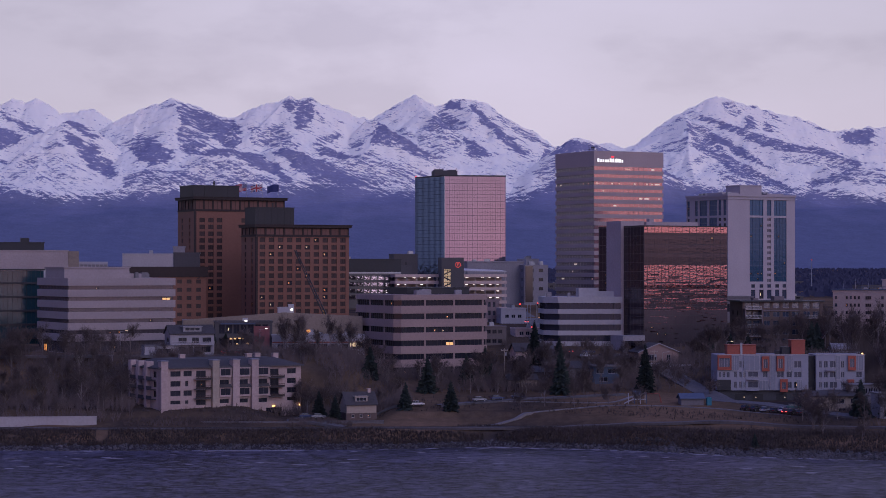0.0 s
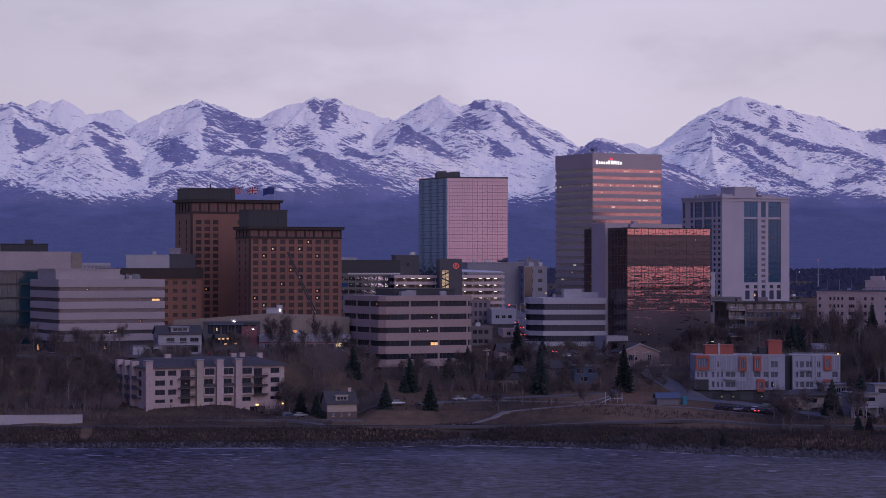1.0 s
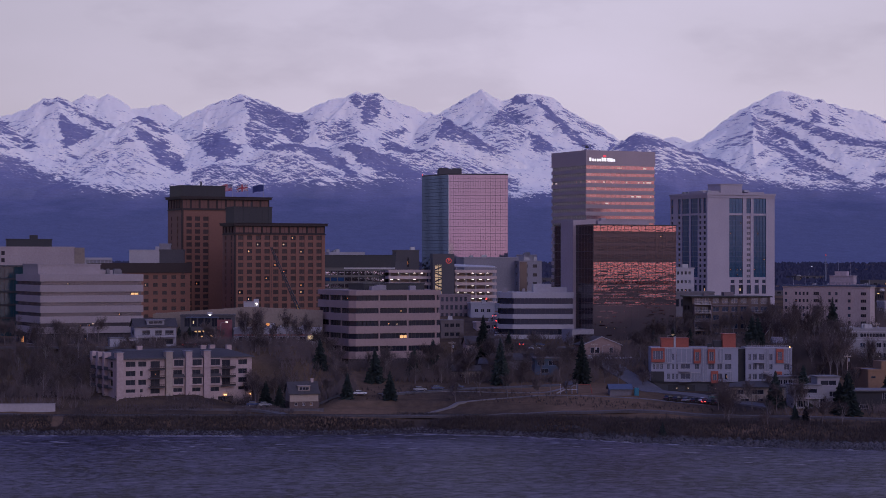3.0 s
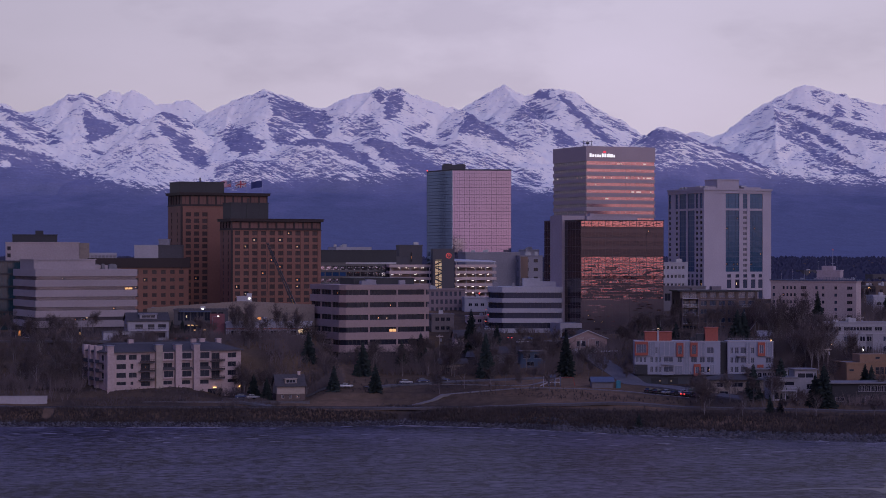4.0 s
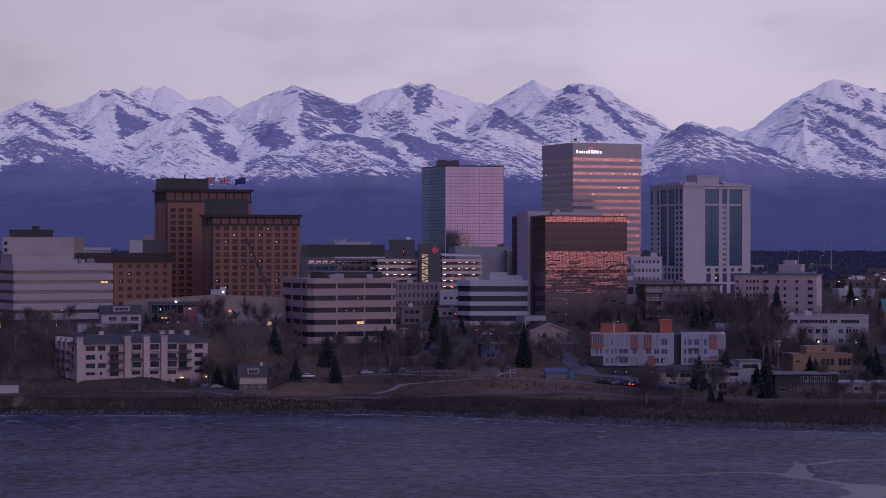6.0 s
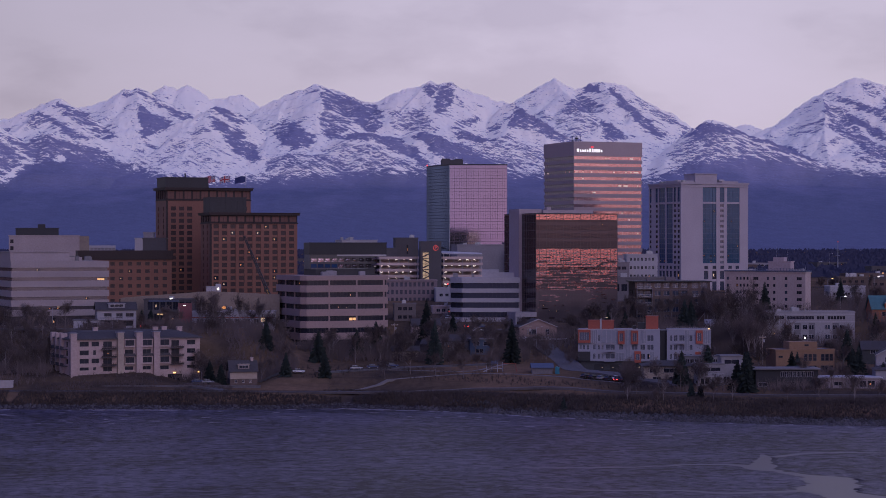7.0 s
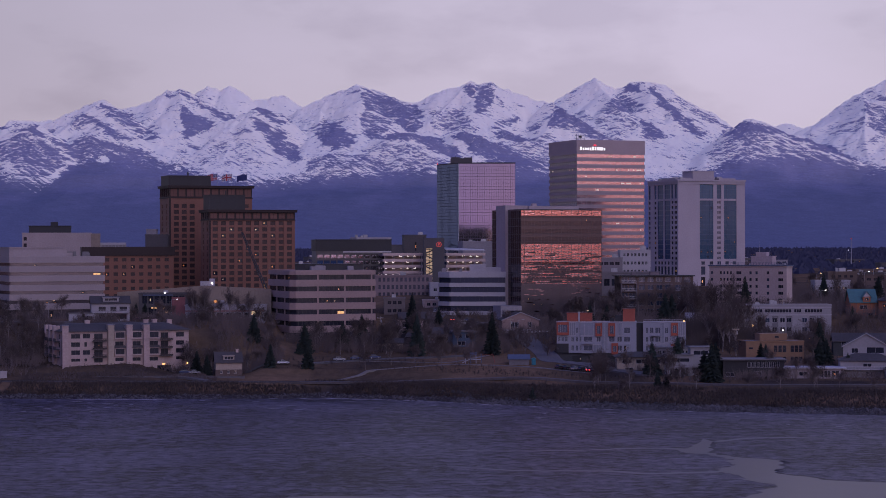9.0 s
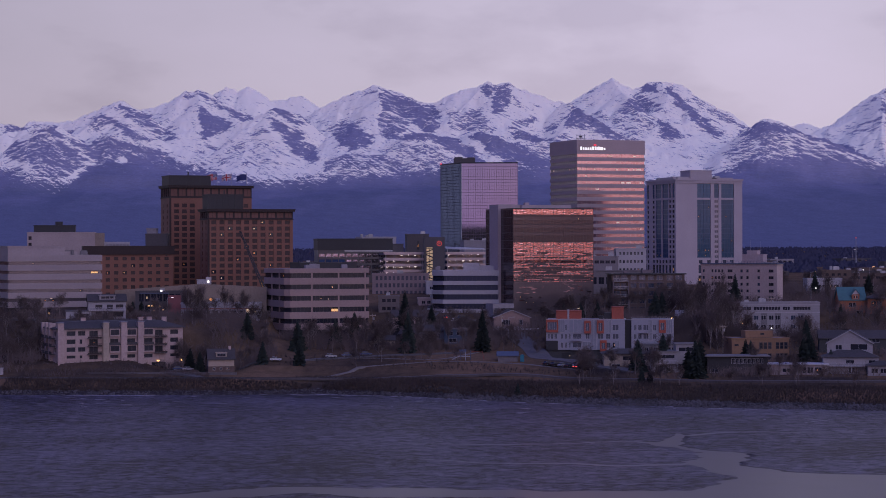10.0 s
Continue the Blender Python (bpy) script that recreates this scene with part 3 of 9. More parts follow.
def bank_line(y, side):
    rows = BANKS[::-1]
    x = float(np.interp(y, [r[0] for r in rows], [r[1 + side] for r in rows]))
    ragged = 7.0 * (float(fbm(np.array(y / 5.0 + 40 * side), np.array(3.5), 5, 0.68)) - 0.5)
    return x + ragged * min(1.0, (467 - y) / 45)


wide_lead, bank_y = Shape(), [467 - 0.8 * i for i in range(200)]
for y0, y1 in zip(bank_y, bank_y[1:]):
    wide_lead.face([(bank_line(y0, 0), y0, 0.05), (bank_line(y1, 0), y1, 0.05), (bank_line(y1, 1), y1, 0.05), (bank_line(y0, 1), y0, 0.05)])
# the pans stand a little above the lead; their rims are coloured dark for shadow
rims = Shape()
for y0, y1 in zip(bank_y, bank_y[1:]):
    if y1 < 352:
        continue
    (a0, h0), (a1, h1) = ((bank_line(y, 1), 0.9 * max(0.02, float(fbm(np.array(y / 7.0), np.array(9.0), 4)) - 0.36)) for y in (y0, y1))
    rims.face([(a0, y0, 0.02), (a1, y1, 0.02), (a1 + 0.5, y1 + 0.2, h1), (a0 + 0.5, y0 + 0.2, h0)])
    rims.face([(a0 + 0.5, y0 + 0.2, h0), (a1 + 0.5, y1 + 0.2, h1), (a1 + 1.6, y1 + 0.5, 0.0), (a0 + 1.6, y0 + 0.5, 0.0)])

SLICK = mat("smooth_open_water", (0.036, 0.031, 0.066), 0.28, grain=0.6, vary=0.2, spec=0.05)
for i, (points, widths) in enumerate(LEADS):
    solid("water_lead", lead_shape(points, widths, i, 0.02 + 0.006 * i), SLICK, "smooth pale lead of open water between ice", "water", "leads in the ice", "structure")
solid("water_lead", wide_lead, SLICK, "broad smooth lead of open water winding through ice", "water", "leads in the ice", "structure")
solid("ice_rim", rims, mat("shadow_dark_ice", (0.034, 0.030, 0.038), 0.6, vary=0.5, spec=0.2), "low rim of the dirty ice pans, coloured dark for its shadow", "ice", kind="structure")

# ---- low hills on the far shore, unseen behind the camera, for glass to mirror ----
hx = Shape()
prev = None
for i in range(61):
    an = radians(-60 + i * 0.8)
    d0 = 4250
    top = 36 + 44 * (0.75 + 0.5 * noise.fractal(Vector((i * 0.35, 3.1, 0)), 1.0, 2.0, 4)) * min(1, i / 6, (60 - i) / 6)
    row = [(d0 * math.cos(an), d0 * math.sin(an), -5), ((d0 + 160) * math.cos(an), (d0 + 160) * math.sin(an), top), ((d0 + 200) * math.cos(an), (d0 + 200) * math.sin(an), -5)]
    if prev:
        hx.face([prev[0], row[0], row[1], prev[1]]).face([prev[1], row[1], row[2], prev[2]])
    prev = row
solid("far_shore", hx, mat("far_shore_woods", (0.035, 0.035, 0.05), 1.0, spec=0.0), "dark wooded hills on the far shore", "backdrop", kind="structure")

# ---- mountains ----
RIDGES, SPURS, CRAGS = [], [], []   # crest lines, the spurs that fall from them, and bare rock faces as outlines in x and z
RIDGES.append([(-705, 4690, 406), (-693, 4690, 419), (-667, 4690, 434), (-641, 4690, 426), (-619, 4690, 434), (-602, 4690, 431), (-583, 4690, 418), (-566, 4690, 403), (-544, 4690, 403), (-505, 4690, 410), (-486, 4690, 410), (-466, 4690, 397), (-441, 4690, 378)])   # far crest in the cloud
RIDGES.append([(-1267, 4640, 343), (-1169, 4640, 349), (-1139, 4640, 341), (-1118, 4640, 353), (-1075, 4640, 354), (-1028, 4640, 353), (-985, 4640, 343)])   # far low crest
RIDGES.append([(-1146, 4260, 228), (-1057, 4260, 271), (-1039, 4260, 297), (-1010, 4260, 315), (-980, 4260, 324), (-957, 4260, 322), (-927, 4260, 303), (-904, 4260, 288), (-869, 4260, 268), (-833, 4260, 248), (-786, 4260, 228)])   # low dark hill
RIDGES.append([(-1013, 4440, 323), (-989, 4440, 334), (-955, 4440, 348), (-932, 4440, 357), (-893, 4440, 375), (-874, 4440, 384), (-861, 4440, 387), (-842, 4440, 377), (-822, 4440, 366), (-793, 4440, 349), (-756, 4440, 323), (-723, 4440, 299), (-689, 4440, 294)])   # first pyramid
RIDGES.append([(-917, 4320, 285), (-892, 4311, 295), (-867, 4302, 301), (-842, 4293, 303), (-820, 4284, 295), (-785, 4276, 282), (-748, 4267, 267), (-699, 4258, 247), (-662, 4249, 232), (-620, 4240, 221)])   # dome before it
RIDGES.append([(-856, 4540, 364), (-837, 4540, 374), (-812, 4540, 378), (-775, 4540, 389), (-750, 4540, 404), (-737, 4540, 412), (-721, 4540, 414), (-706, 4540, 417), (-690, 4540, 413), (-662, 4540, 395), (-624, 4540, 375), (-597, 4540, 359), (-577, 4540, 347)])   # crest above the left valley
RIDGES.append([(-712, 4400, 292), (-658, 4400, 306), (-615, 4400, 322), (-576, 4400, 335), (-533, 4400, 354), (-521, 4400, 363), (-508, 4400, 367), (-491, 4400, 363), (-472, 4400, 354), (-448, 4400, 338), (-427, 4400, 324)])   # pyramid
RIDGES.append([(-461, 4530, 353), (-442, 4530, 363), (-423, 4530, 376), (-392, 4530, 388), (-367, 4530, 401), (-336, 4530, 413), (-305, 4530, 422), (-280, 4530, 415), (-248, 4530, 407), (-230, 4530, 395), (-205, 4530, 386), (-174, 4530, 383), (-159, 4530, 388), (-139, 4530, 398), (-117, 4530, 410), (-86, 4530, 415), (-61, 4530, 423), (-53, 4530, 428), (-34, 4530, 423), (-5, 4530, 427), (13, 4530, 417), (38, 4530, 407), (70, 4530, 395), (91, 4530, 386), (119, 4530, 382), (138, 4530, 376)])   # middle crest
RIDGES.append([(119, 4480, 376), (137, 4463, 372), (149, 4447, 365), (161, 4430, 354), (185, 4413, 337), (221, 4397, 317), (257, 4380, 293), (278, 4363, 280), (315, 4347, 258), (374, 4330, 231)])   # steep shoulder
RIDGES.append([(121, 4670, 379), (140, 4670, 396), (166, 4670, 411), (198, 4670, 431), (215, 4670, 440), (229, 4670, 446), (249, 4670, 436), (275, 4670, 420), (294, 4670, 427), (313, 4670, 436), (346, 4670, 436), (378, 4670, 434), (397, 4670, 424), (412, 4670, 409), (442, 4670, 392), (474, 4670, 373), (500, 4670, 364), (525, 4670, 344), (545, 4670, 328), (570, 4670, 309)])   # twin summits
RIDGES.append([(363, 4340, 201), (410, 4336, 231), (448, 4331, 262), (481, 4327, 290), (510, 4323, 311), (534, 4319, 325), (551, 4314, 329), (574, 4310, 323), (603, 4306, 310), (627, 4301, 295), (667, 4297, 286), (702, 4293, 271), (725, 4289, 259), (760, 4284, 241), (806, 4280, 222)])   # dark hill in front
RIDGES.append([(627, 4720, 327), (647, 4720, 337), (669, 4720, 345), (692, 4720, 338), (725, 4720, 322)])   # far white saddle
RIDGES.append([(658, 4650, 305), (690, 4650, 323), (728, 4650, 339), (766, 4650, 368), (792, 4650, 387), (817, 4650, 402), (834, 4650, 407), (845, 4650, 416), (868, 4650, 429), (894, 4650, 440), (909, 4650, 444), (932, 4650, 439), (958, 4650, 430), (996, 4650, 422), (1028, 4650, 412), (1060, 4650, 402), (1098, 4650, 398), (1149, 4650, 376), (1175, 4650, 364), (1194, 4650, 371), (1231, 4650, 373), (1257, 4650, 378), (1299, 4650, 375), (1354, 4650, 365), (1430, 4650, 343)])   # great mountain
RIDGES.append([(-402, 4280, 243), (-349, 4280, 258), (-319, 4280, 256), (-301, 4280, 262), (-254, 4280, 278), (-225, 4280, 292), (-205, 4280, 299), (-172, 4280, 299), (-136, 4280, 292), (-107, 4280, 288), (-87, 4280, 276), (-63, 4280, 264), (-40, 4280, 246), (-12, 4280, 231)])   # low middle hill
RIDGES.append([(-103, 4340, 294), (-79, 4325, 302), (-55, 4310, 307), (-31, 4295, 297), (5, 4280, 281), (52, 4265, 261), (111, 4250, 238)])   # spur hill
RIDGES.append([(-9, 4390, 298), (10, 4373, 305), (26, 4357, 309), (52, 4340, 297), (76, 4323, 289), (123, 4307, 275), (194, 4290, 250)])   # spur hill behind
SPURS.append([(-859, 4430, 384), (-833, 4397, 355), (-796, 4363, 326), (-754, 4330, 295)])
SPURS.append([(-704, 4530, 413), (-694, 4492, 386), (-683, 4455, 352), (-679, 4418, 317), (-660, 4380, 293)])
SPURS.append([(-660, 4530, 393), (-632, 4490, 361), (-601, 4450, 338)])
SPURS.append([(-511, 4390, 364), (-520, 4365, 345), (-508, 4340, 327), (-481, 4315, 299), (-461, 4290, 274), (-427, 4265, 252), (-392, 4240, 232)])
SPURS.append([(-530, 4400, 352), (-560, 4353, 325), (-589, 4307, 289), (-599, 4260, 251)])
SPURS.append([(-301, 4520, 419), (-286, 4482, 397), (-288, 4445, 364), (-291, 4408, 331), (-273, 4370, 292)])
SPURS.append([(-242, 4520, 403), (-202, 4480, 372), (-169, 4440, 345), (-157, 4400, 306)])
SPURS.append([(-381, 4480, 360), (-378, 4430, 326), (-352, 4380, 293), (-336, 4330, 261)])
SPURS.append([(-49, 4520, 425), (-33, 4488, 395), (-32, 4455, 365), (-3, 4422, 326), (9, 4390, 296)])
SPURS.append([(-61, 4520, 421), (-91, 4480, 379), (-120, 4440, 351), (-130, 4400, 312)])
SPURS.append([(137, 4470, 370), (131, 4428, 344), (122, 4385, 315), (136, 4342, 277), (171, 4300, 235)])
SPURS.append([(228, 4660, 444), (247, 4612, 409), (264, 4564, 388), (281, 4516, 359), (322, 4468, 325), (368, 4420, 285)])
SPURS.append([(332, 4660, 435), (354, 4600, 400), (401, 4540, 358), (458, 4480, 305)])
SPURS.append([(274, 4640, 403), (246, 4580, 367), (219, 4520, 325)])
SPURS.append([(829, 4620, 402), (844, 4563, 379), (882, 4507, 347), (920, 4450, 314), (946, 4393, 293), (983, 4337, 257), (1018, 4280, 223)])
SPURS.append([(828, 4600, 398), (823, 4525, 363), (808, 4450, 321), (798, 4375, 278), (798, 4300, 235)])
SPURS.append([(842, 4630, 412), (870, 4583, 396), (912, 4536, 374), (952, 4489, 352), (1004, 4441, 331), (1091, 4394, 308), (1140, 4347, 285), (1188, 4300, 258)])
SPURS.append([(943, 4640, 434), (965, 4605, 396), (965, 4570, 360)])
SPURS.append([(1077, 4330, 276), (1082, 4300, 256), (1122, 4270, 247), (1173, 4240, 227)])
SPURS.append([(550, 4330, 327), (559, 4280, 288), (589, 4230, 244)])
SPURS.append([(-973, 4250, 322), (-960, 4220, 284), (-918, 4190, 248), (-888, 4160, 212)])
SPURS.append([(-204, 4270, 298), (-169, 4230, 271), (-120, 4190, 242)])
CRAGS.append((0.78, 4400, [(-855, 380), (-829, 366), (-806, 352), (-756, 322), (-708, 294), (-747, 290), (-781, 310), (-830, 344), (-873, 365)]))
CRAGS.append((0.85, 4430, [(-816, 357), (-806, 352), (-756, 322), (-708, 294), (-752, 307), (-787, 329)]))
CRAGS.append((0.85, 4340, [(-899, 359), (-839, 333), (-794, 305), (-746, 289), (-803, 287), (-836, 312), (-891, 334), (-929, 345), (-905, 353)]))
CRAGS.append((0.66, 4380, [(-921, 337), (-875, 348), (-876, 323), (-918, 314)]))
CRAGS.append((0.97, 4270, [(-886, 300), (-841, 301), (-822, 294), (-801, 278), (-778, 279), (-748, 267), (-683, 238), (-617, 219), (-699, 189), (-794, 212), (-801, 251), (-844, 288)]))
CRAGS.append((0.83, 4260, [(-899, 281), (-859, 297), (-819, 281), (-803, 257), (-822, 244), (-863, 261)]))
CRAGS.append((0.97, 4230, [(-974, 321), (-956, 321), (-960, 310), (-923, 291), (-870, 267), (-826, 245), (-773, 212), (-838, 212), (-881, 250), (-905, 269), (-939, 287), (-975, 302), (-1005, 308)]))
CRAGS.append((0.78, 4230, [(-1137, 271), (-1060, 297), (-1036, 286), (-975, 302), (-915, 271), (-879, 244), (-902, 200), (-953, 201), (-1019, 242)]))
CRAGS.append((0.8, 4620, [(-1171, 348), (-1133, 339), (-1061, 350), (-1120, 334), (-1170, 323)]))
CRAGS.append((0.97, 4440, [(-691, 376), (-678, 373), (-657, 350), (-632, 344), (-607, 331), (-619, 311), (-652, 297), (-666, 292), (-666, 312), (-683, 338)]))
CRAGS.append((0.87, 4520, [(-714, 411), (-688, 412), (-667, 395), (-640, 381), (-584, 348), (-596, 335), (-621, 351), (-653, 375), (-679, 391), (-698, 401)]))
CRAGS.append((0.62, 4510, [(-741, 406), (-720, 412), (-707, 396), (-724, 387)]))
CRAGS.append((0.58, 4480, [(-727, 374), (-712, 375), (-708, 359), (-724, 360)]))
CRAGS.append((0.45, 4460, [(-814, 357), (-751, 354), (-717, 305), (-765, 320)]))
CRAGS.append((0.36, 4600, [(-665, 421), (-638, 424), (-645, 395), (-646, 381)]))
CRAGS.append((0.97, 4400, [(-518, 363), (-499, 365), (-473, 353), (-446, 335), (-452, 324), (-478, 337), (-507, 343)]))
CRAGS.append((0.97, 4330, [(-525, 352), (-509, 332), (-482, 328), (-449, 308), (-423, 276), (-391, 238), (-415, 235), (-450, 256), (-467, 274), (-488, 300), (-509, 319), (-522, 337)]))
CRAGS.append((0.62, 4310, [(-568, 294), (-539, 308), (-518, 322), (-501, 301), (-528, 291)]))
CRAGS.append((0.42, 4250, [(-700, 276), (-610, 292), (-493, 293), (-457, 251), (-465, 219), (-557, 225), (-637, 236)]))
CRAGS.append((0.97, 4340, [(-382, 318), (-349, 325), (-322, 318), (-294, 295), (-275, 279), (-302, 267), (-335, 260), (-362, 279), (-385, 305)]))
CRAGS.append((0.56, 4410, [(-415, 324), (-367, 342), (-309, 332), (-314, 314), (-370, 300), (-407, 308)]))
CRAGS.append((0.85, 4440, [(-288, 416), (-254, 401), (-232, 396), (-221, 388), (-173, 376), (-150, 352), (-151, 324), (-158, 304), (-188, 310), (-213, 323), (-222, 340), (-254, 351), (-284, 357), (-286, 384)]))
CRAGS.append((0.78, 4370, [(-290, 357), (-252, 350), (-220, 339), (-222, 307), (-239, 288), (-262, 281), (-281, 301), (-291, 325)]))
CRAGS.append((0.5, 4520, [(-373, 397), (-335, 413), (-305, 421), (-293, 403), (-334, 394)]))
CRAGS.append((0.48, 4520, [(-223, 391), (-173, 383), (-158, 375), (-185, 373)]))
CRAGS.append((0.66, 4390, [(-136, 356), (-57, 366), (-43, 337), (-22, 302), (-57, 309), (-93, 305), (-130, 308)]))
CRAGS.append((0.97, 4470, [(-33, 404), (-5, 412), (11, 396), (2, 370), (-12, 350), (-29, 352), (-37, 376)]))
CRAGS.append((0.7, 4520, [(-64, 418), (-49, 426), (-1, 425), (11, 413), (-28, 404), (-45, 388), (-65, 390)]))
CRAGS.append((0.66, 4490, [(6, 404), (29, 384), (32, 363), (17, 372)]))
CRAGS.append((0.56, 4430, [(-11, 323), (54, 355), (64, 339), (4, 301)]))
CRAGS.append((0.97, 4260, [(-237, 294), (-213, 305), (-166, 305), (-110, 292), (-83, 274), (-53, 249), (-25, 223), (-65, 230), (-102, 248), (-137, 269), (-161, 281), (-205, 284), (-248, 286)]))
CRAGS.append((0.62, 4220, [(-389, 238), (-346, 257), (-274, 250), (-203, 259), (-111, 244), (-39, 225), (-153, 217), (-291, 215), (-384, 213)]))
CRAGS.append((0.55, 4250, [(-299, 258), (-223, 279), (-147, 272), (-111, 245), (-202, 247)]))
CRAGS.append((0.97, 4280, [(-92, 297), (-57, 311), (-29, 298), (10, 281), (64, 259), (111, 237), (146, 225), (64, 221), (-5, 228), (-34, 253), (-61, 281)]))
CRAGS.append((0.97, 4360, [(-2, 300), (24, 310), (59, 297), (90, 285), (64, 275), (28, 286)]))
CRAGS.append((0.91, 4390, [(137, 370), (164, 366), (203, 325), (245, 297), (256, 283), (226, 282), (184, 305), (151, 315), (131, 310), (122, 320), (130, 344)]))
CRAGS.append((0.58, 4320, [(28, 278), (76, 293), (122, 305), (172, 282), (231, 260), (300, 223), (281, 189), (169, 222), (76, 231)]))
CRAGS.append((0.52, 4420, [(73, 309), (123, 359), (135, 366), (122, 334), (95, 303)]))
CRAGS.append((0.76, 4550, [(262, 391), (293, 408), (329, 383), (343, 357), (309, 357), (277, 360), (255, 347), (219, 357), (244, 370)]))
CRAGS.append((0.95, 4650, [(286, 423), (313, 433), (340, 433), (329, 409), (301, 414)]))
CRAGS.append((0.93, 4580, [(358, 423), (377, 409), (408, 373), (443, 334), (487, 297), (442, 293), (399, 342), (358, 383), (347, 404)]))
CRAGS.append((0.89, 4440, [(325, 346), (351, 329), (396, 294), (356, 286), (325, 296)]))
CRAGS.append((0.62, 4630, [(391, 421), (445, 385), (525, 342), (544, 319), (483, 337), (431, 365)]))
CRAGS.append((0.5, 4430, [(232, 358), (326, 357), (320, 296), (268, 278), (221, 305)]))
CRAGS.append((0.55, 4540, [(177, 361), (208, 362), (228, 343), (202, 328)]))
CRAGS.append((0.38, 4610, [(140, 392), (196, 424), (209, 394), (165, 368)]))
CRAGS.append((0.97, 4300, [(488, 292), (525, 320), (549, 326), (602, 309), (626, 293), (727, 279), (744, 262), (787, 230), (700, 253), (654, 274), (607, 290), (565, 295), (535, 285), (506, 278)]))
CRAGS.append((0.66, 4280, [(465, 273), (508, 295), (566, 300), (654, 274), (783, 226), (659, 227), (456, 202)]))
CRAGS.append((0.76, 4450, [(833, 394), (846, 374), (869, 342), (887, 309), (921, 277), (969, 245), (1002, 214), (900, 226), (875, 272), (845, 301), (821, 319), (816, 352)]))
CRAGS.append((0.89, 4440, [(843, 378), (884, 349), (930, 311), (955, 291), (978, 255), (941, 273), (911, 301), (873, 331)]))
CRAGS.append((0.52, 4630, [(759, 361), (817, 399), (825, 394), (787, 369)]))
CRAGS.append((0.5, 4500, [(724, 312), (775, 332), (819, 349), (804, 313), (751, 295)]))
CRAGS.append((0.62, 4410, [(778, 277), (832, 301), (860, 293), (800, 273)]))
CRAGS.append((0.48, 4330, [(840, 280), (918, 268), (948, 229), (843, 227)]))
CRAGS.append((0.83, 4550, [(842, 408), (870, 396), (920, 378), (965, 357), (1027, 338), (1132, 321), (1196, 299), (1246, 268), (1137, 271), (1087, 293), (1009, 303), (948, 333), (898, 361), (861, 383)]))
CRAGS.append((0.6, 4620, [(916, 435), (958, 429), (958, 399), (934, 385), (919, 412)]))
CRAGS.append((0.9, 4580, [(964, 393), (981, 401), (981, 364), (954, 364)]))
CRAGS.append((0.87, 4590, [(1006, 378), (1023, 384), (1020, 359), (991, 361)]))
CRAGS.append((0.91, 4640, [(980, 424), (995, 422), (992, 410), (980, 413)]))
CRAGS.append((0.85, 4640, [(1002, 422), (1026, 413), (1054, 394), (1037, 387), (1020, 405)]))
CRAGS.append((0.5, 4380, [(980, 327), (1090, 306), (1075, 266), (1002, 278)]))
CRAGS.append((0.97, 4620, [(1188, 367), (1223, 369), (1263, 372), (1267, 351), (1239, 330), (1192, 341)]))
CRAGS.append((0.66, 4640, [(1098, 394), (1147, 372), (1172, 354), (1134, 362)]))
CRAGS.append((0.85, 4290, [(1027, 233), (1081, 252), (1131, 248), (1100, 238), (1043, 222)]))
CRAGS.append((0.55, 4320, [(1087, 293), (1271, 276), (1203, 228), (1074, 228)]))
TREE_X, TREE_Z = (-1146, -1046, -953, -891, -876, -858, -797, -769, -733, -682, -617, -539, -490, -403, -360, -246, -154, -39, 30, 111, 192, 271, 412, 484, 542, 639, 710, 787, 853, 954, 1016, 1069, 1183, 1312), (228, 228, 201, 197, 235, 248, 238, 261, 250, 237, 220, 204, 198, 201, 210, 217, 223, 221, 233, 225, 214, 194, 200, 236, 248, 254, 243, 232, 220, 214, 220, 215, 197, 192)


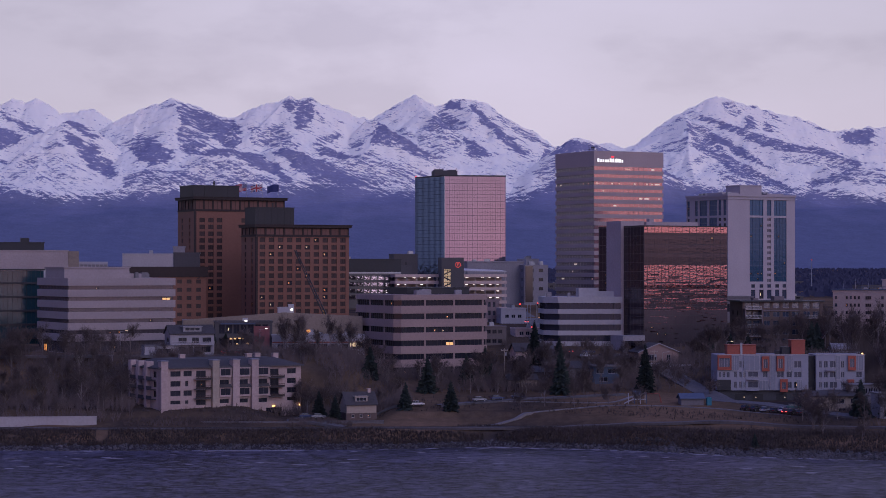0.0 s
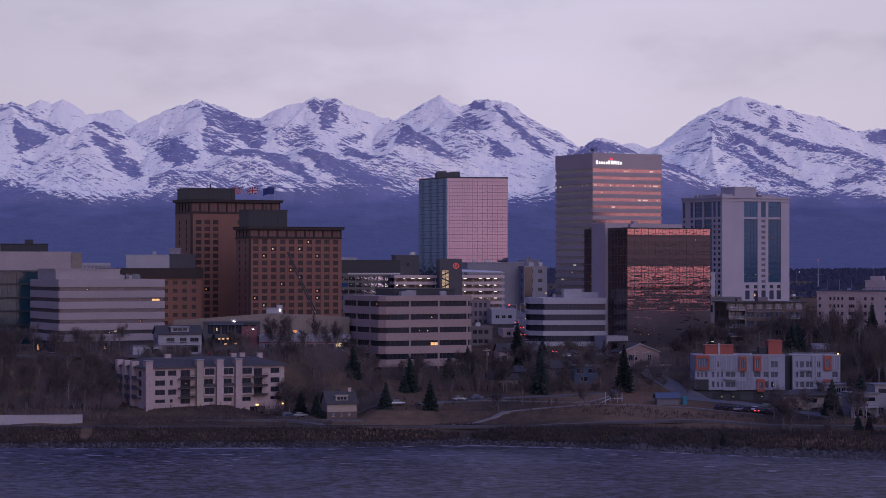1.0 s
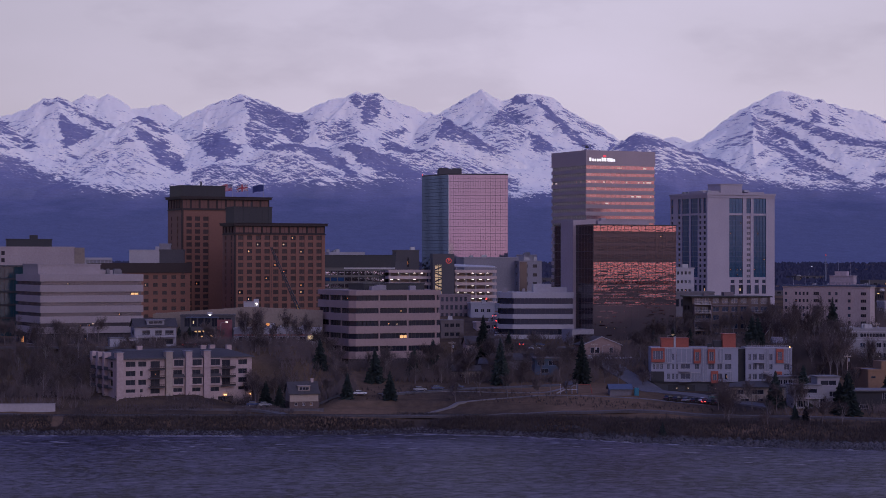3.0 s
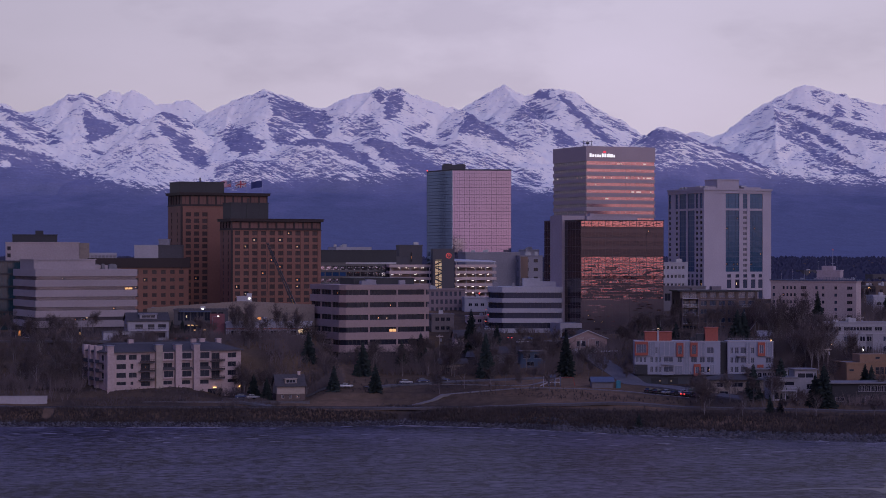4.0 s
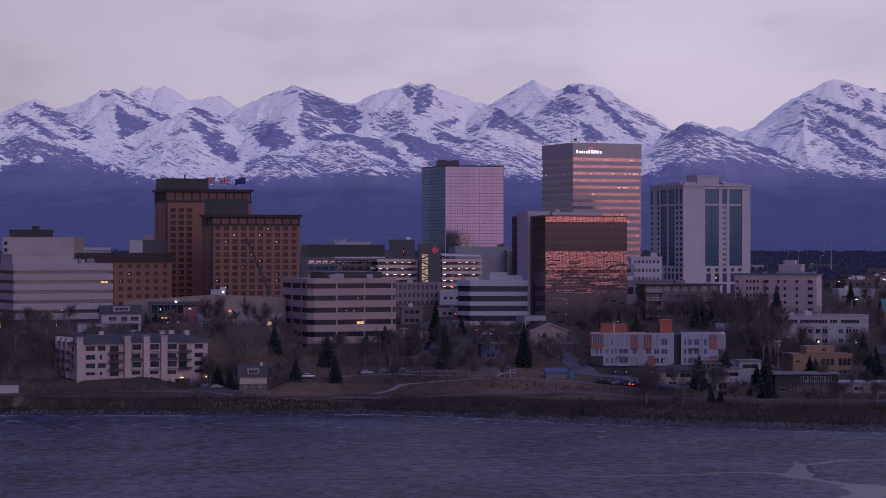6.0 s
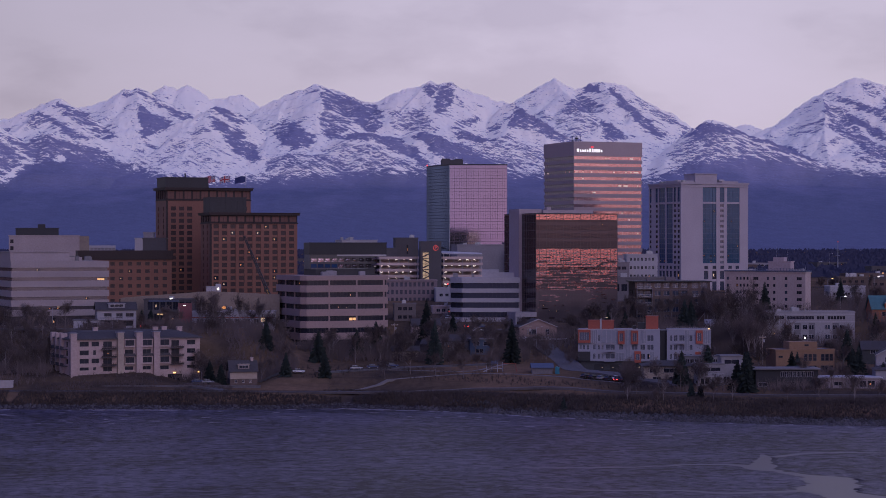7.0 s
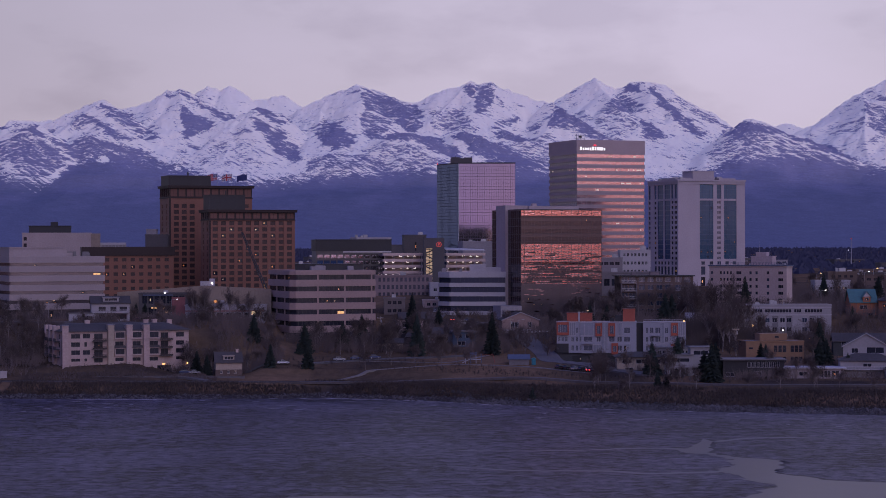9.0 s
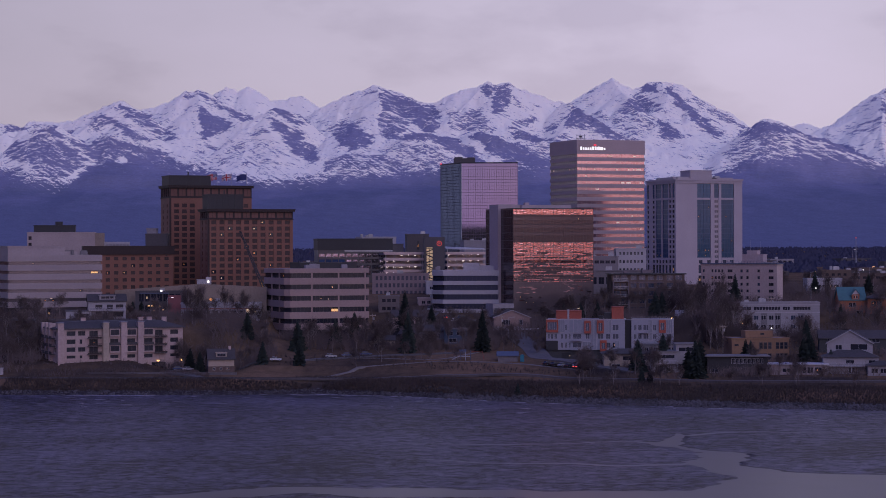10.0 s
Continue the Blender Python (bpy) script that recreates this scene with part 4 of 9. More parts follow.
def mountain_z(X, Y):
    best, crest = np.full(X.shape, -1e3), np.full(X.shape, 1e3)
    wob = 20 * (fbm(X / 45 + 3, Y / 45, 4) - 0.5)
    gully = ridged(X / 40 + 5, Y / 120, 4)
    xs = X[0]
    for lines, slope in ((RIDGES, 0.98), (SPURS, 0.80)):
        for ridge in lines:
            for (x0, y0, z0), (x1, y1, z1) in zip(ridge, ridge[1:]):
                a, b = np.searchsorted(xs, (min(x0, x1) - 420, max(x0, x1) + 420))
                if b - a < 2:
                    continue
                xx, yy = X[:, a:b], Y[:, a:b]
                dx, dy = x1 - x0, y1 - y0
                t = np.clip(((xx - x0) * dx + (yy - y0) * dy) / (dx * dx + dy * dy), 0, 1)
                dist = np.hypot(xx - (x0 + t * dx), yy - (y0 + t * dy))
                near = np.clip(dist / 70, 0, 1)
                if lines is RIDGES:
                    crest[:, a:b] = np.minimum(crest[:, a:b], dist)
                dist = np.maximum(dist + wob[:, a:b] * near, 0)
                g = 0.5 + (gully[:, a:b] - 0.5) * np.clip((z0 + t * (z1 - z0) - 0.7 * dist - 190) / 70, 0, 1)
                h = z0 + t * (z1 - z0) - slope * dist * (1 - 0.3 * np.clip(dist / 260, 0, 1)) * (0.95 + 0.12 * near * g)
                best[:, a:b] = np.maximum(best[:, a:b], h)
    high = np.clip((best - 185) / 70, 0, 1)
    best += (ridged(X / 62, Y / 62, 3) - 0.62) * 7 * np.clip((crest - 10) / 70, 0, 1) * high
    best += (ridged(X / 27 + 9, Y / 34, 4) - 0.62) * 4.5 * np.clip((crest - 4) / 40, 0.08, 1) * high
    best += (ridged(X / 9, Y / 9, 3) - 0.6) * 2.4 * high
    best += (fbm(X / 11 + 21, Y / 11, 3, 0.6) - 0.68) * 10 * np.clip((30 - crest) / 30, 0, 1) * high   # broken crests
    s = np.clip((Y - 3350) / 900, 0, 1)
    s = s * s * (2.2 - 1.2 * s)
    apron = 50 + 150 * s + 40 * (fbm(X / 420, Y / 420, 4) - 0.5) * s + 12 * (ridged(X / 130, Y / 200, 4) - 0.5) * s
    k = 3.0
    d = np.clip((best - apron) / k, -30, 300)
    return apron + k * np.logaddexp(0, d)


def rock_cover(X, Y, Z):
    """How much of the ground is blown bare of snow, 0 to 1: the crags, and all below the tree line."""
    cover = 0.11 + 0.40 * (fbm(X / 50 + 40, Z / 24, 4) - 0.5) + 0.13 * np.clip((310 - Z) / 80, -0.6, 1)
    jx, jz = 34 * (fbm(X / 26 + 7, Z / 12, 5, 0.6) - 0.5), 20 * (fbm(X / 26 + 90, Z / 12 + 30, 5, 0.6) - 0.5)
    px, pz = X + jx, Z + jz
    for weight, y_mid, outline in CRAGS:
        o = np.array(outline, float)
        box = (px > o[:, 0].min() - 44) & (px < o[:, 0].max() + 44) & (pz > o[:, 1].min() - 44) & (pz < o[:, 1].max() + 44) & (np.abs(Y - y_mid) < 330)
        qx, qz = px[box], pz[box]
        hit, near = np.zeros(qx.shape, bool), np.full(qx.shape, 1e4)
        for (x0, z0), (x1, z1) in zip(o, np.roll(o, -1, 0)):
            if z0 != z1:
                hit ^= ((z0 > qz) != (z1 > qz)) & (qx < (x1 - x0) * (qz - z0) / (z1 - z0) + x0)
            dx, dz = x1 - x0, z1 - z0
            t = np.clip(((qx - x0) * dx + (qz - z0) * dz) / (dx * dx + dz * dz + 1e-9), 0, 1)
            near = np.minimum(near, np.hypot(qx - x0 - t * dx, qz - z0 - t * dz))
        depth = np.where(hit, near, -near)
        cover[box] = np.maximum(cover[box], np.maximum(weight * np.clip(0.5 + depth / 10, 0, 1), 0.36 * weight * np.clip(1 + depth / 40, 0, 1)))
    line = np.interp(X, TREE_X, TREE_Z)
    low = np.clip(0.5 + (line - pz) / 46, 0, 1)
    return np.maximum(cover, 1.1 * low) + 1.0 * np.clip((line - pz - 24) / 50, 0, 1)


def mountain_material():
    m = bpy.data.materials.new("snow_and_rock")
    m.use_nodes = True
    nt = m.node_tree
    b = nt.nodes["Principled BSDF"]
    b.inputs["Roughness"].default_value, b.inputs["Specular IOR Level"].default_value = 1.0, 0.0
    geo = nt.nodes.new("ShaderNodeNewGeometry")
    sp, sn = nt.nodes.new("ShaderNodeSeparateXYZ"), nt.nodes.new("ShaderNodeSeparateXYZ")
    nt.links.new(geo.outputs["Position"], sp.inputs[0])
    nt.links.new(geo.outputs["Normal"], sn.inputs[0])
    bare = nt.nodes.new("ShaderNodeAttribute")
    bare.attribute_name = "rock_cover"

    def math_node(op, a, c, clamp=False):
        n = nt.nodes.new("ShaderNodeMath")
        n.operation, n.use_clamp = op, clamp
        for i, v in enumerate((a, c)):
            if isinstance(v, (int, float)):
                n.inputs[i].default_value = v
            else:
                nt.links.new(v, n.inputs[i])
        return n.outputs[0]

    def noise_node(scale, detail, rough, stretch, lean=0.0):
        turn_node, mp = nt.nodes.new("ShaderNodeMapping"), nt.nodes.new("ShaderNodeMapping")
        turn_node.inputs["Rotation"].default_value = (0, lean, 0)
        mp.inputs["Scale"].default_value = stretch
        nt.links.new(geo.outputs["Position"], turn_node.inputs[0])
        nt.links.new(turn_node.outputs[0], mp.inputs[0])
        n = nt.nodes.new("ShaderNodeTexNoise")
        n.inputs["Scale"].default_value, n.inputs["Detail"].default_value, n.inputs["Roughness"].default_value = scale, detail, rough
        nt.links.new(mp.outputs[0], n.inputs["Vector"])
        return n.outputs["Fac"]

    broad = noise_node(0.011, 4, 0.5, (1, 0.6, 1.4))
    right = noise_node(0.22, 7, 0.74, (0.11, 0.05, 1.0), -0.46)   # drifts on the slopes that fall to the right
    left = noise_node(0.22, 7, 0.74, (0.11, 0.05, 1.0), 0.36)      # and to the left
    ledge = noise_node(0.26, 6, 0.68, (0.14, 0.08, 1.2), -0.08)     # ledges lie nearly level
    fine = noise_node(0.50, 5, 0.72, (0.42, 0.3, 1.1), -0.25)
    which = nt.nodes.new("ShaderNodeMapRange")
    which.inputs["From Min"].default_value, which.inputs["From Max"].default_value = -0.25, 0.10
    nt.links.new(sn.outputs["X"], which.inputs["Value"])
    drift = nt.nodes.new("ShaderNodeMix")
    nt.links.new(which.outputs[0], drift.inputs["Factor"])
    nt.links.new(left, drift.inputs["A"])
    nt.links.new(right, drift.inputs["B"])
    snow = math_node("MULTIPLY", math_node("SUBTRACT", 0.58, bare.outputs["Fac"]), 1.8)
    for source, weight in ((drift.outputs["Result"], 5.6), (ledge, 3.2), (fine, 2.6)):
        snow = math_node("ADD", snow, math_node("MULTIPLY", math_node("SUBTRACT", source, 0.5), weight))
    mask = math_node("ADD", math_node("MULTIPLY", snow, 3.8), 0.5, True)
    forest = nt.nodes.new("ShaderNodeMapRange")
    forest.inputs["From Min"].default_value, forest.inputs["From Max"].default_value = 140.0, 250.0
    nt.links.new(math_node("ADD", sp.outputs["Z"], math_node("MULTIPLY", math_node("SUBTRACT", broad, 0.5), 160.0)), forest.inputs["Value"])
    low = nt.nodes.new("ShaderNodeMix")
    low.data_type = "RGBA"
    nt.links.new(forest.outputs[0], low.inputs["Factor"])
    # distance haze is mixed into both colours, lifting and bluing them
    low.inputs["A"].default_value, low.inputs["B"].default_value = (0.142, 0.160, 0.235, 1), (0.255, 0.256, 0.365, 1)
    tex = nt.nodes.new("ShaderNodeMix")
    tex.data_type, tex.blend_type = "RGBA", "OVERLAY"
    tex.inputs["Factor"].default_value = 0.3
    nt.links.new(low.outputs["Result"], tex.inputs["A"])
    mottle = math_node("ADD", math_node("MULTIPLY", math_node("SUBTRACT", ledge, 0.5), 0.7), math_node("MULTIPLY", fine, 1.0))
    nt.links.new(mottle, tex.inputs["B"])
    mix = nt.nodes.new("ShaderNodeMix")
    mix.data_type = "RGBA"
    nt.links.new(mask, mix.inputs["Factor"])
    nt.links.new(tex.outputs["Result"], mix.inputs["A"])
    mix.inputs["B"].default_value = (1.0, 0.95, 0.79, 1)
    nt.links.new(mix.outputs["Result"], b.inputs["Base Color"])
    return m


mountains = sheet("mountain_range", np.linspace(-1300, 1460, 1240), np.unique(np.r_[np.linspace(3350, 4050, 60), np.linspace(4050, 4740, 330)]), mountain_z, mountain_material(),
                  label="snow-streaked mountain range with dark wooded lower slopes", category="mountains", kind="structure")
peak = np.empty(len(mountains.data.vertices) * 3, np.float32)
mountains.data.vertices.foreach_get("co", peak)
peak = peak.reshape(-1, 3).astype(float)
mountains.data.attributes.new("rock_cover", "FLOAT", "POINT").data.foreach_set("value", rock_cover(peak[:, 0], peak[:, 1], peak[:, 2]).astype(np.float32))

# ---- the towers ----
A = 24.0   # the street grid's turn


def roof_kit(parent, rnd, x0, x1, y0, y1, z, n, material=None):
    """Small plant on a roof: boxes on curbs."""
    for i in range(n):
        w, d, h = rnd.uniform(1.2, 3.5), rnd.uniform(1.2, 3.0), rnd.uniform(0.8, 2.0)
        x, y = rnd.uniform(x0, x1 - w), rnd.uniform(y0, y1 - d)
        sh = Shape().box(x, x + w, y, y + d, z, z + 0.2).box(x + 0.15, x + w - 0.15, y + 0.15, y + d - 0.15, z + 0.2, z + h).box(x + 0.3, x + w - 0.3, y + 0.3, y + d - 0.3, z + h, z + h + 0.15)
        part("roof_unit", sh, material or STEEL, parent)


def parapet(parent, w, d, z, h, t, material, over=0.0, name="parapet", label=""):
    o = over
    sh = Shape().box(-o, w + o, -o, t - o, z, z + h).box(-o, w + o, d - t + o, d + o, z, z + h)
    sh.box(-o, t - o, t - o, d - t + o, z, z + h).box(w - t + o, w + o, t - o, d - t + o, z, z + h)
    return part(name, sh, material, parent, label)


# crown panes hold the mirrored pink sky in their base colour
CROWNGLASS = glass("pink_sky_crown_glass", (0.150, 0.078, 0.066), 0.4, 0.0)
HOTELGLASS = glass("brown_hotel_glass", (0.062, 0.043, 0.042), 0.3, 0.0)
for m in (CROWNGLASS, HOTELGLASS):
    m.node_tree.nodes["Principled BSDF"].inputs["Specular IOR Level"].default_value = 0.15


def hotel_tower(name, x, y, z0, w, d, top, front_cols, storeys, first, crown, mech, lit, seed, label):
    rnd = random.Random(seed)
    t = thing(name, x, y, z0, A, label, "hotel", "hotel towers")
    h = top - z0
    body = core(w, d, 0, h - 1.2)
    part("wall", body, BRONZE, t)
    ops = []
    for s, ww in front_cols:
        ops += grid_openings(s, 1, 1, ww, first, 2.88, storeys, 1.85)
    ops += [(s, s + 3.0, h - 1.2 - crown + 0.5, h - 1.6) for s in np.arange(0.8, w - 3.2, 3.75)]
    lo = h - 1.2 - crown
    facade(t, side_front, w, d, 0, lo, [o for o in ops if o[2] < lo], BRONZE, rnd, lit, frame_mat=BRONZED, pane=HOTELGLASS)
    lops = [o for s in (d * 0.22, d * 0.66) for o in grid_openings(s, 1, 1, 1.5, first, 2.88, storeys, 1.85)]
    facade(t, side_left, w, d, 0, lo, lops, BRONZE, rnd, lit * 0.4, frame_mat=BRONZED, pane=HOTELGLASS)
    # the glazed crown under an overhanging slab
    for side, width in ((side_front, w), (side_left, d)):
        n = int(width / 3.9)
        p = width / n
        facade(t, side, w, d, lo, h - 1.2, [(i * p + 0.35, (i + 1) * p - 0.35, lo + 0.45, h - 1.5) for i in range(n)], BRONZED, rnd, 0.05,
               frame_mat=BRONZED, pane=CROWNGLASS, name="crown_wall", label="dark bronze glazed top storey")
    sh = Shape().box(-0.9, w + 0.9, -0.9, d + 0.9, h - 1.2, h - 0.2).box(-1.2, w + 1.2, -1.2, d + 1.2, h - 0.2, h)
    part("roof_slab", sh, BRONZED, t, "dark overhanging roof slab")
    part("belt_course", Shape().box(-0.3, w + 0.3, -0.3, d + 0.3, lo - 0.35, lo), BRONZED, t)
    part("corner_pier", Shape().box(-0.25, 0.55, -0.25, 0.55, 0, lo - 0.4), BRONZED, t)
    mx0, mx1, mz = mech
    sh = Shape().box(mx0, mx1, 2.5, d - 2.5, h, h + mz).box(mx0 - 0.2, mx1 + 0.2, 2.3, d - 2.3, h + mz, h + mz + 0.35)
    sh.box(mx0 + (mx1 - mx0) * 0.45, mx0 + (mx1 - mx0) * 0.48, 3, 3.3, h + mz + 0.35, h + mz + 2.2)
    for i in range(6):
        xx = mx0 + (mx1 - mx0) * (i + 0.5) / 6
        sh.box(xx - 0.08, xx + 0.08, 2.38, 2.5, h + 0.2, h + mz)
    part("plant_room", sh, CHAR, t, "dark plant room on the roof")
    return t


hotel_tower("hotel_tower", -49.5, 882, 29, 41.0, 20.6, 84.0, [(2.0, 2.5), (5.9, 2.5), (9.8, 2.5), (21, 2.3), (25, 2.3), (29, 2.3), (33, 2.3), (37, 2.3)],
            16, 1.0, 4.6, (0.0, 21, 4.6), 0.02, 11, "tall bronze-brown hotel tower with dark crown and small windows")
hotel_tower("hotel_tower", -22.5, 836, 29, 40.8, 15.8, 71.4, [(1.4 + 3.94 * i, 2.4) for i in range(10)],
            13, 0.7, 3.4, (0.5, 17.5, 6.6), 0.06, 12, "bronze-brown hotel tower with scattered lit windows")


def strip_office(name, x, y, z0, w, d, bands, band_h, glass_h, wall_mat, glass_mat, seed, lit, label, top_extra=0.0, piers=0.0, turn=A, chamfer=0.0, ground=4.0, bar_mat=None):
    """An office block of solid spandrel bands and long strips of glass."""
    rnd = random.Random(seed)
    t = thing(name, x, y, z0, turn, label, "office building")
    n = bands
    h = ground + n * (band_h + glass_h) + top_extra
    c = chamfer

    def plan(o):
        return [(-o + c, -o), (w + o, -o), (w + o, d + o), (-o, d + o), (-o, -o + c)] if c else [(-o, -o), (w + o, -o), (w + o, d + o), (-o, d + o)]

    part("glazed_core", Shape().prism(plan(-0.55), -4, h - 0.6), glass_mat, t, "dark strip glazing")
    for i in range(n):
        z = ground + i * (band_h + glass_h)
        part("spandrel_band", Shape().prism(plan(0), z, z + band_h) if i < n - 1 else Shape().prism(plan(0), z, z + band_h), wall_mat, t)
    part("roof_band", Shape().prism(plan(0), h - top_extra, h), wall_mat, t)
    part("plinth", Shape().prism(plan(0.05), -5, 0.5), wall_mat, t)
    # mullions and lit bays, strip by strip
    for i in range(n + 1):
        lo = 0.5 if i == 0 else ground + (i - 1) * (band_h + glass_h) + band_h
        hi = ground if i == 0 else lo + glass_h
        if i == n:
            hi = h - top_extra
        for side, width in ((side_front, w), (side_left, d)):
            m = side(w, d)
            k = int(width / 1.6)
            sh = Shape()
            for j in range(1, k):
                s = j * width / k
                if side is side_front and s < c + 0.3 or side is side_left and s > width - c - 0.3:
                    continue
                sh.box(s - 0.05, s + 0.05, 0.40, 0.55, lo, hi)
                if piers and abs(s / piers - round(s / piers)) * piers < width / k / 2:
                    part("pier", Shape().box(s - 0.3, s + 0.3, 0.12, 0.56, lo, hi), wall_mat, t, "", m)
            tagged(part("mullions", sh, bar_mat or CHAR, t, "", m), kind="stuff")
            for j in range(k):
                if rnd.random() < lit and (side is side_front or rnd.random() < 0.3):
                    run = rnd.choice((1, 1, 2))
                    s = j * width / k
                    if s + run * width / k > width - 1 or s < 1 + c:
                        continue
                    me = window_mesh(run * width / k - 0.2, max(0.5, (hi - lo) * rnd.uniform(0.5, 0.85)), pick_pane(rnd, 1.0), CHAR, run - 1)
                    part("lit_window", me, None, t, "", m @ Matrix.Translation((s + run * width / k / 2, 0.44, lo + 0.05)))
    return t, h


ROSEPANEL = mat("rose_white_metal_panels", (0.285, 0.240, 0.243), 0.6, vary=0.14)
left_office, lh = strip_office("office_block", -82.6, 710.8, 24.5, 38.9, 32.7, 5, 2.45, 1.33, ROSEPANEL, SKYSTRIP, 21, 0.03, "white office block with dark ribbon windows", 2.6, turn=25.6, ground=4.4, bar_mat=SKYSTRIP)
part("penthouse", Shape().box(1.5, 25, 8, 28, lh, lh + 3.4).box(1.2, 25.3, 7.7, 28.3, lh + 3.4, lh + 3.8).box(25.3, 31, 12, 20, lh, lh + 1.5), ROSEPANEL, left_office)
roof_kit(left_office, random.Random(5), 26, 38, 6, 30, lh, 6, ROOFG)

mid_office, mh = strip_office("office_block", 28.9, 726, 16.5, 36.3, 32.8, 5, 2.75, 1.95, TANCON, GLASS, 22, 0.035, "rose-tan precast office block with recessed window bands", 1.9, 11.4, chamfer=2.0, ground=2.6)
part("penthouse", Shape().box(9, 34, 9, 24, mh, mh + 2.2).box(8.8, 34.2, 8.8, 24.2, mh + 2.2, mh + 2.5), CHAR, mid_office)
roof_kit(mid_office, random.Random(6), 2, 34, 3, 8, mh, 5, GREYW)

DIMSTRIP = glass("dim_blue_strip_glass", (0.022, 0.026, 0.044), 0.12, 0.1)
white_office, wh = strip_office("office_block", 86.0, 770, 20.5, 29.1, 20.0, 4, 1.75, 2.25, WHITEP, DIMSTRIP, 23, 0.03, "white office block with dark blue ribbon windows", 2.3, turn=1.0, chamfer=5.0, ground=4.4)
part("penthouse", Shape().box(13.5, 20.5, 5, 13, wh, wh + 3.2).box(20.5, 27, 6, 13, wh, wh + 2.0), WHITEP, white_office)
roof_kit(white_office, random.Random(7), 1, 12, 3, 12, wh, 3, GREYW)


ROOMLIGHT, DIMROOM = glow("lit_office_strip", (1.0, 0.76, 0.60), 0.30), glow("dim_office_strip", (1.0, 0.62, 0.45), 0.15)


def sign_tower():
    rnd = random.Random(31)
    w, d, z0 = 43.9, 40.1, 27.0
    t = thing("office_tower", 148.6, 1096, z0, A, "tall rose stone office tower with sunset-tinted ribbon windows", "office tower")
    h = 116.3 - z0
    pitch = 3.9
    part("glazed_core", Shape().box(0.5, w - 0.5, 0.5, d - 0.5, -4, h - 7.7), GREYW, t)
    # front glass is tinted for the sunset it mirrors; the side's colour is dimmer
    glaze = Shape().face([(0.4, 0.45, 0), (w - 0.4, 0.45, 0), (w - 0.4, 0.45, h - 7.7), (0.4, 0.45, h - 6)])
    part("front_glazing", glaze, STRIPGLASS, t, "mirror ribbon glazing tinted for the sunset it reflects")
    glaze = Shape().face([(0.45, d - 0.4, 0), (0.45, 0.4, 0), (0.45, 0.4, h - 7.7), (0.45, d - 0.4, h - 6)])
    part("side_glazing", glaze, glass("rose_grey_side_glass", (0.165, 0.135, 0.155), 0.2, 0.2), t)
    part("crown_band", Shape().box(0, w, 0, d, h - 8.3, h), PINKSTONE, t, "blank rose stone crown")
    n = 21
    for i in range(n):
        z = h - 8.3 - (i + 1) * pitch
        part("spandrel_band", Shape().box(0, w, 0, d, z - 0.2, z + 1.95), PINKSTONE, t)
    for i in range(n):
        z = h - 8.3 - (i + 1) * pitch + 1.95
        for side, width in ((side_front, w), (side_left, d)):
            m = side(w, d)
            sh = Shape()
            for j in range(1, 14):
                s = width * j / 14
                sh.box(s - 0.04, s + 0.04, 0.36, 0.44, z, z + pitch - 2.15)
            tagged(part("mullions", sh, PINKSTONE, t, "", m), kind="stuff")
            j = 0
            while j < 40:
                run = rnd.choice((1, 1, 2, 3))
                if rnd.random() < ((0.10 if i == 0 else 0.30 if i == 2 else 0.03 if i in (3, 4, 5) else 0.015) * (1.0 if side is side_front else 0.3)) and j + run < 40:
                    lit_w = width / 40
                    part("lit_window", Shape().box(lit_w * j + 0.1, lit_w * (j + run) - 0.1, 0.37, 0.43, z + 0.35, z + 1.15), rnd.choice((ROOMLIGHT, ROOMLIGHT, DIMROOM)), t, "", m)
                    j += run
                j += 1
    part("roof", Shape().box(0.4, w - 0.4, 0.4, d - 0.4, h - 0.3, h - 0.1), ROOFG, t)
    # rooftop aerial frame
    fr = Shape()
    for xx in (8.0, 10.5, 13.0):
        fr.tube((xx, 18, h - 0.2), (xx, 18, h + 4.2), 0.14, 0.10)
    for zz in (1.6, 3.6):
        fr.tube((7.4, 18, h + zz), (13.6, 18, h + zz), 0.12, 0.12)
    fr.box(9.6, 11.4, 17.6, 18.4, h + 2.2, h + 3.2)
    part("aerial_frame", fr, CHAR, t)
    # the lit sign on the crown: plain bars and a red wedge
    sign = part("roof_sign", Shape().box(1.6, 20.0, -0.12, -0.02, h - 6.6, h - 2.0), PINKSTONE, t, "lit white sign bars with a red wedge")
    s = 2.0
    for ww, hh in ((1.55, 2.2), (1.3, 1.6), (1.3, 1.6), (1.25, 1.6), (1.3, 1.6), (1.5, 2.3), (1.3, 2.3), (0.5, 2.1), (0.45, 2.3), (0.45, 2.3), (0.5, 2.1), (1.3, 2.0), (1.25, 1.6)):
        part("sign_bar", Shape().box(s, s + ww * 0.7, -0.38, -0.14, h - 6.0, h - 6.0 + hh * 0.85), SIGNW, sign)
        s += ww + 0.2
    part("sign_wedge", Shape().prism([(0, 0), (1.7, 0), (1.2, 0.24), (0.5, 0.24)], 0, 0.8), SIGNR, sign, "red wedge", Matrix.Translation((10.6, -0.4, h - 3.5)))
    return t


sign_tower()


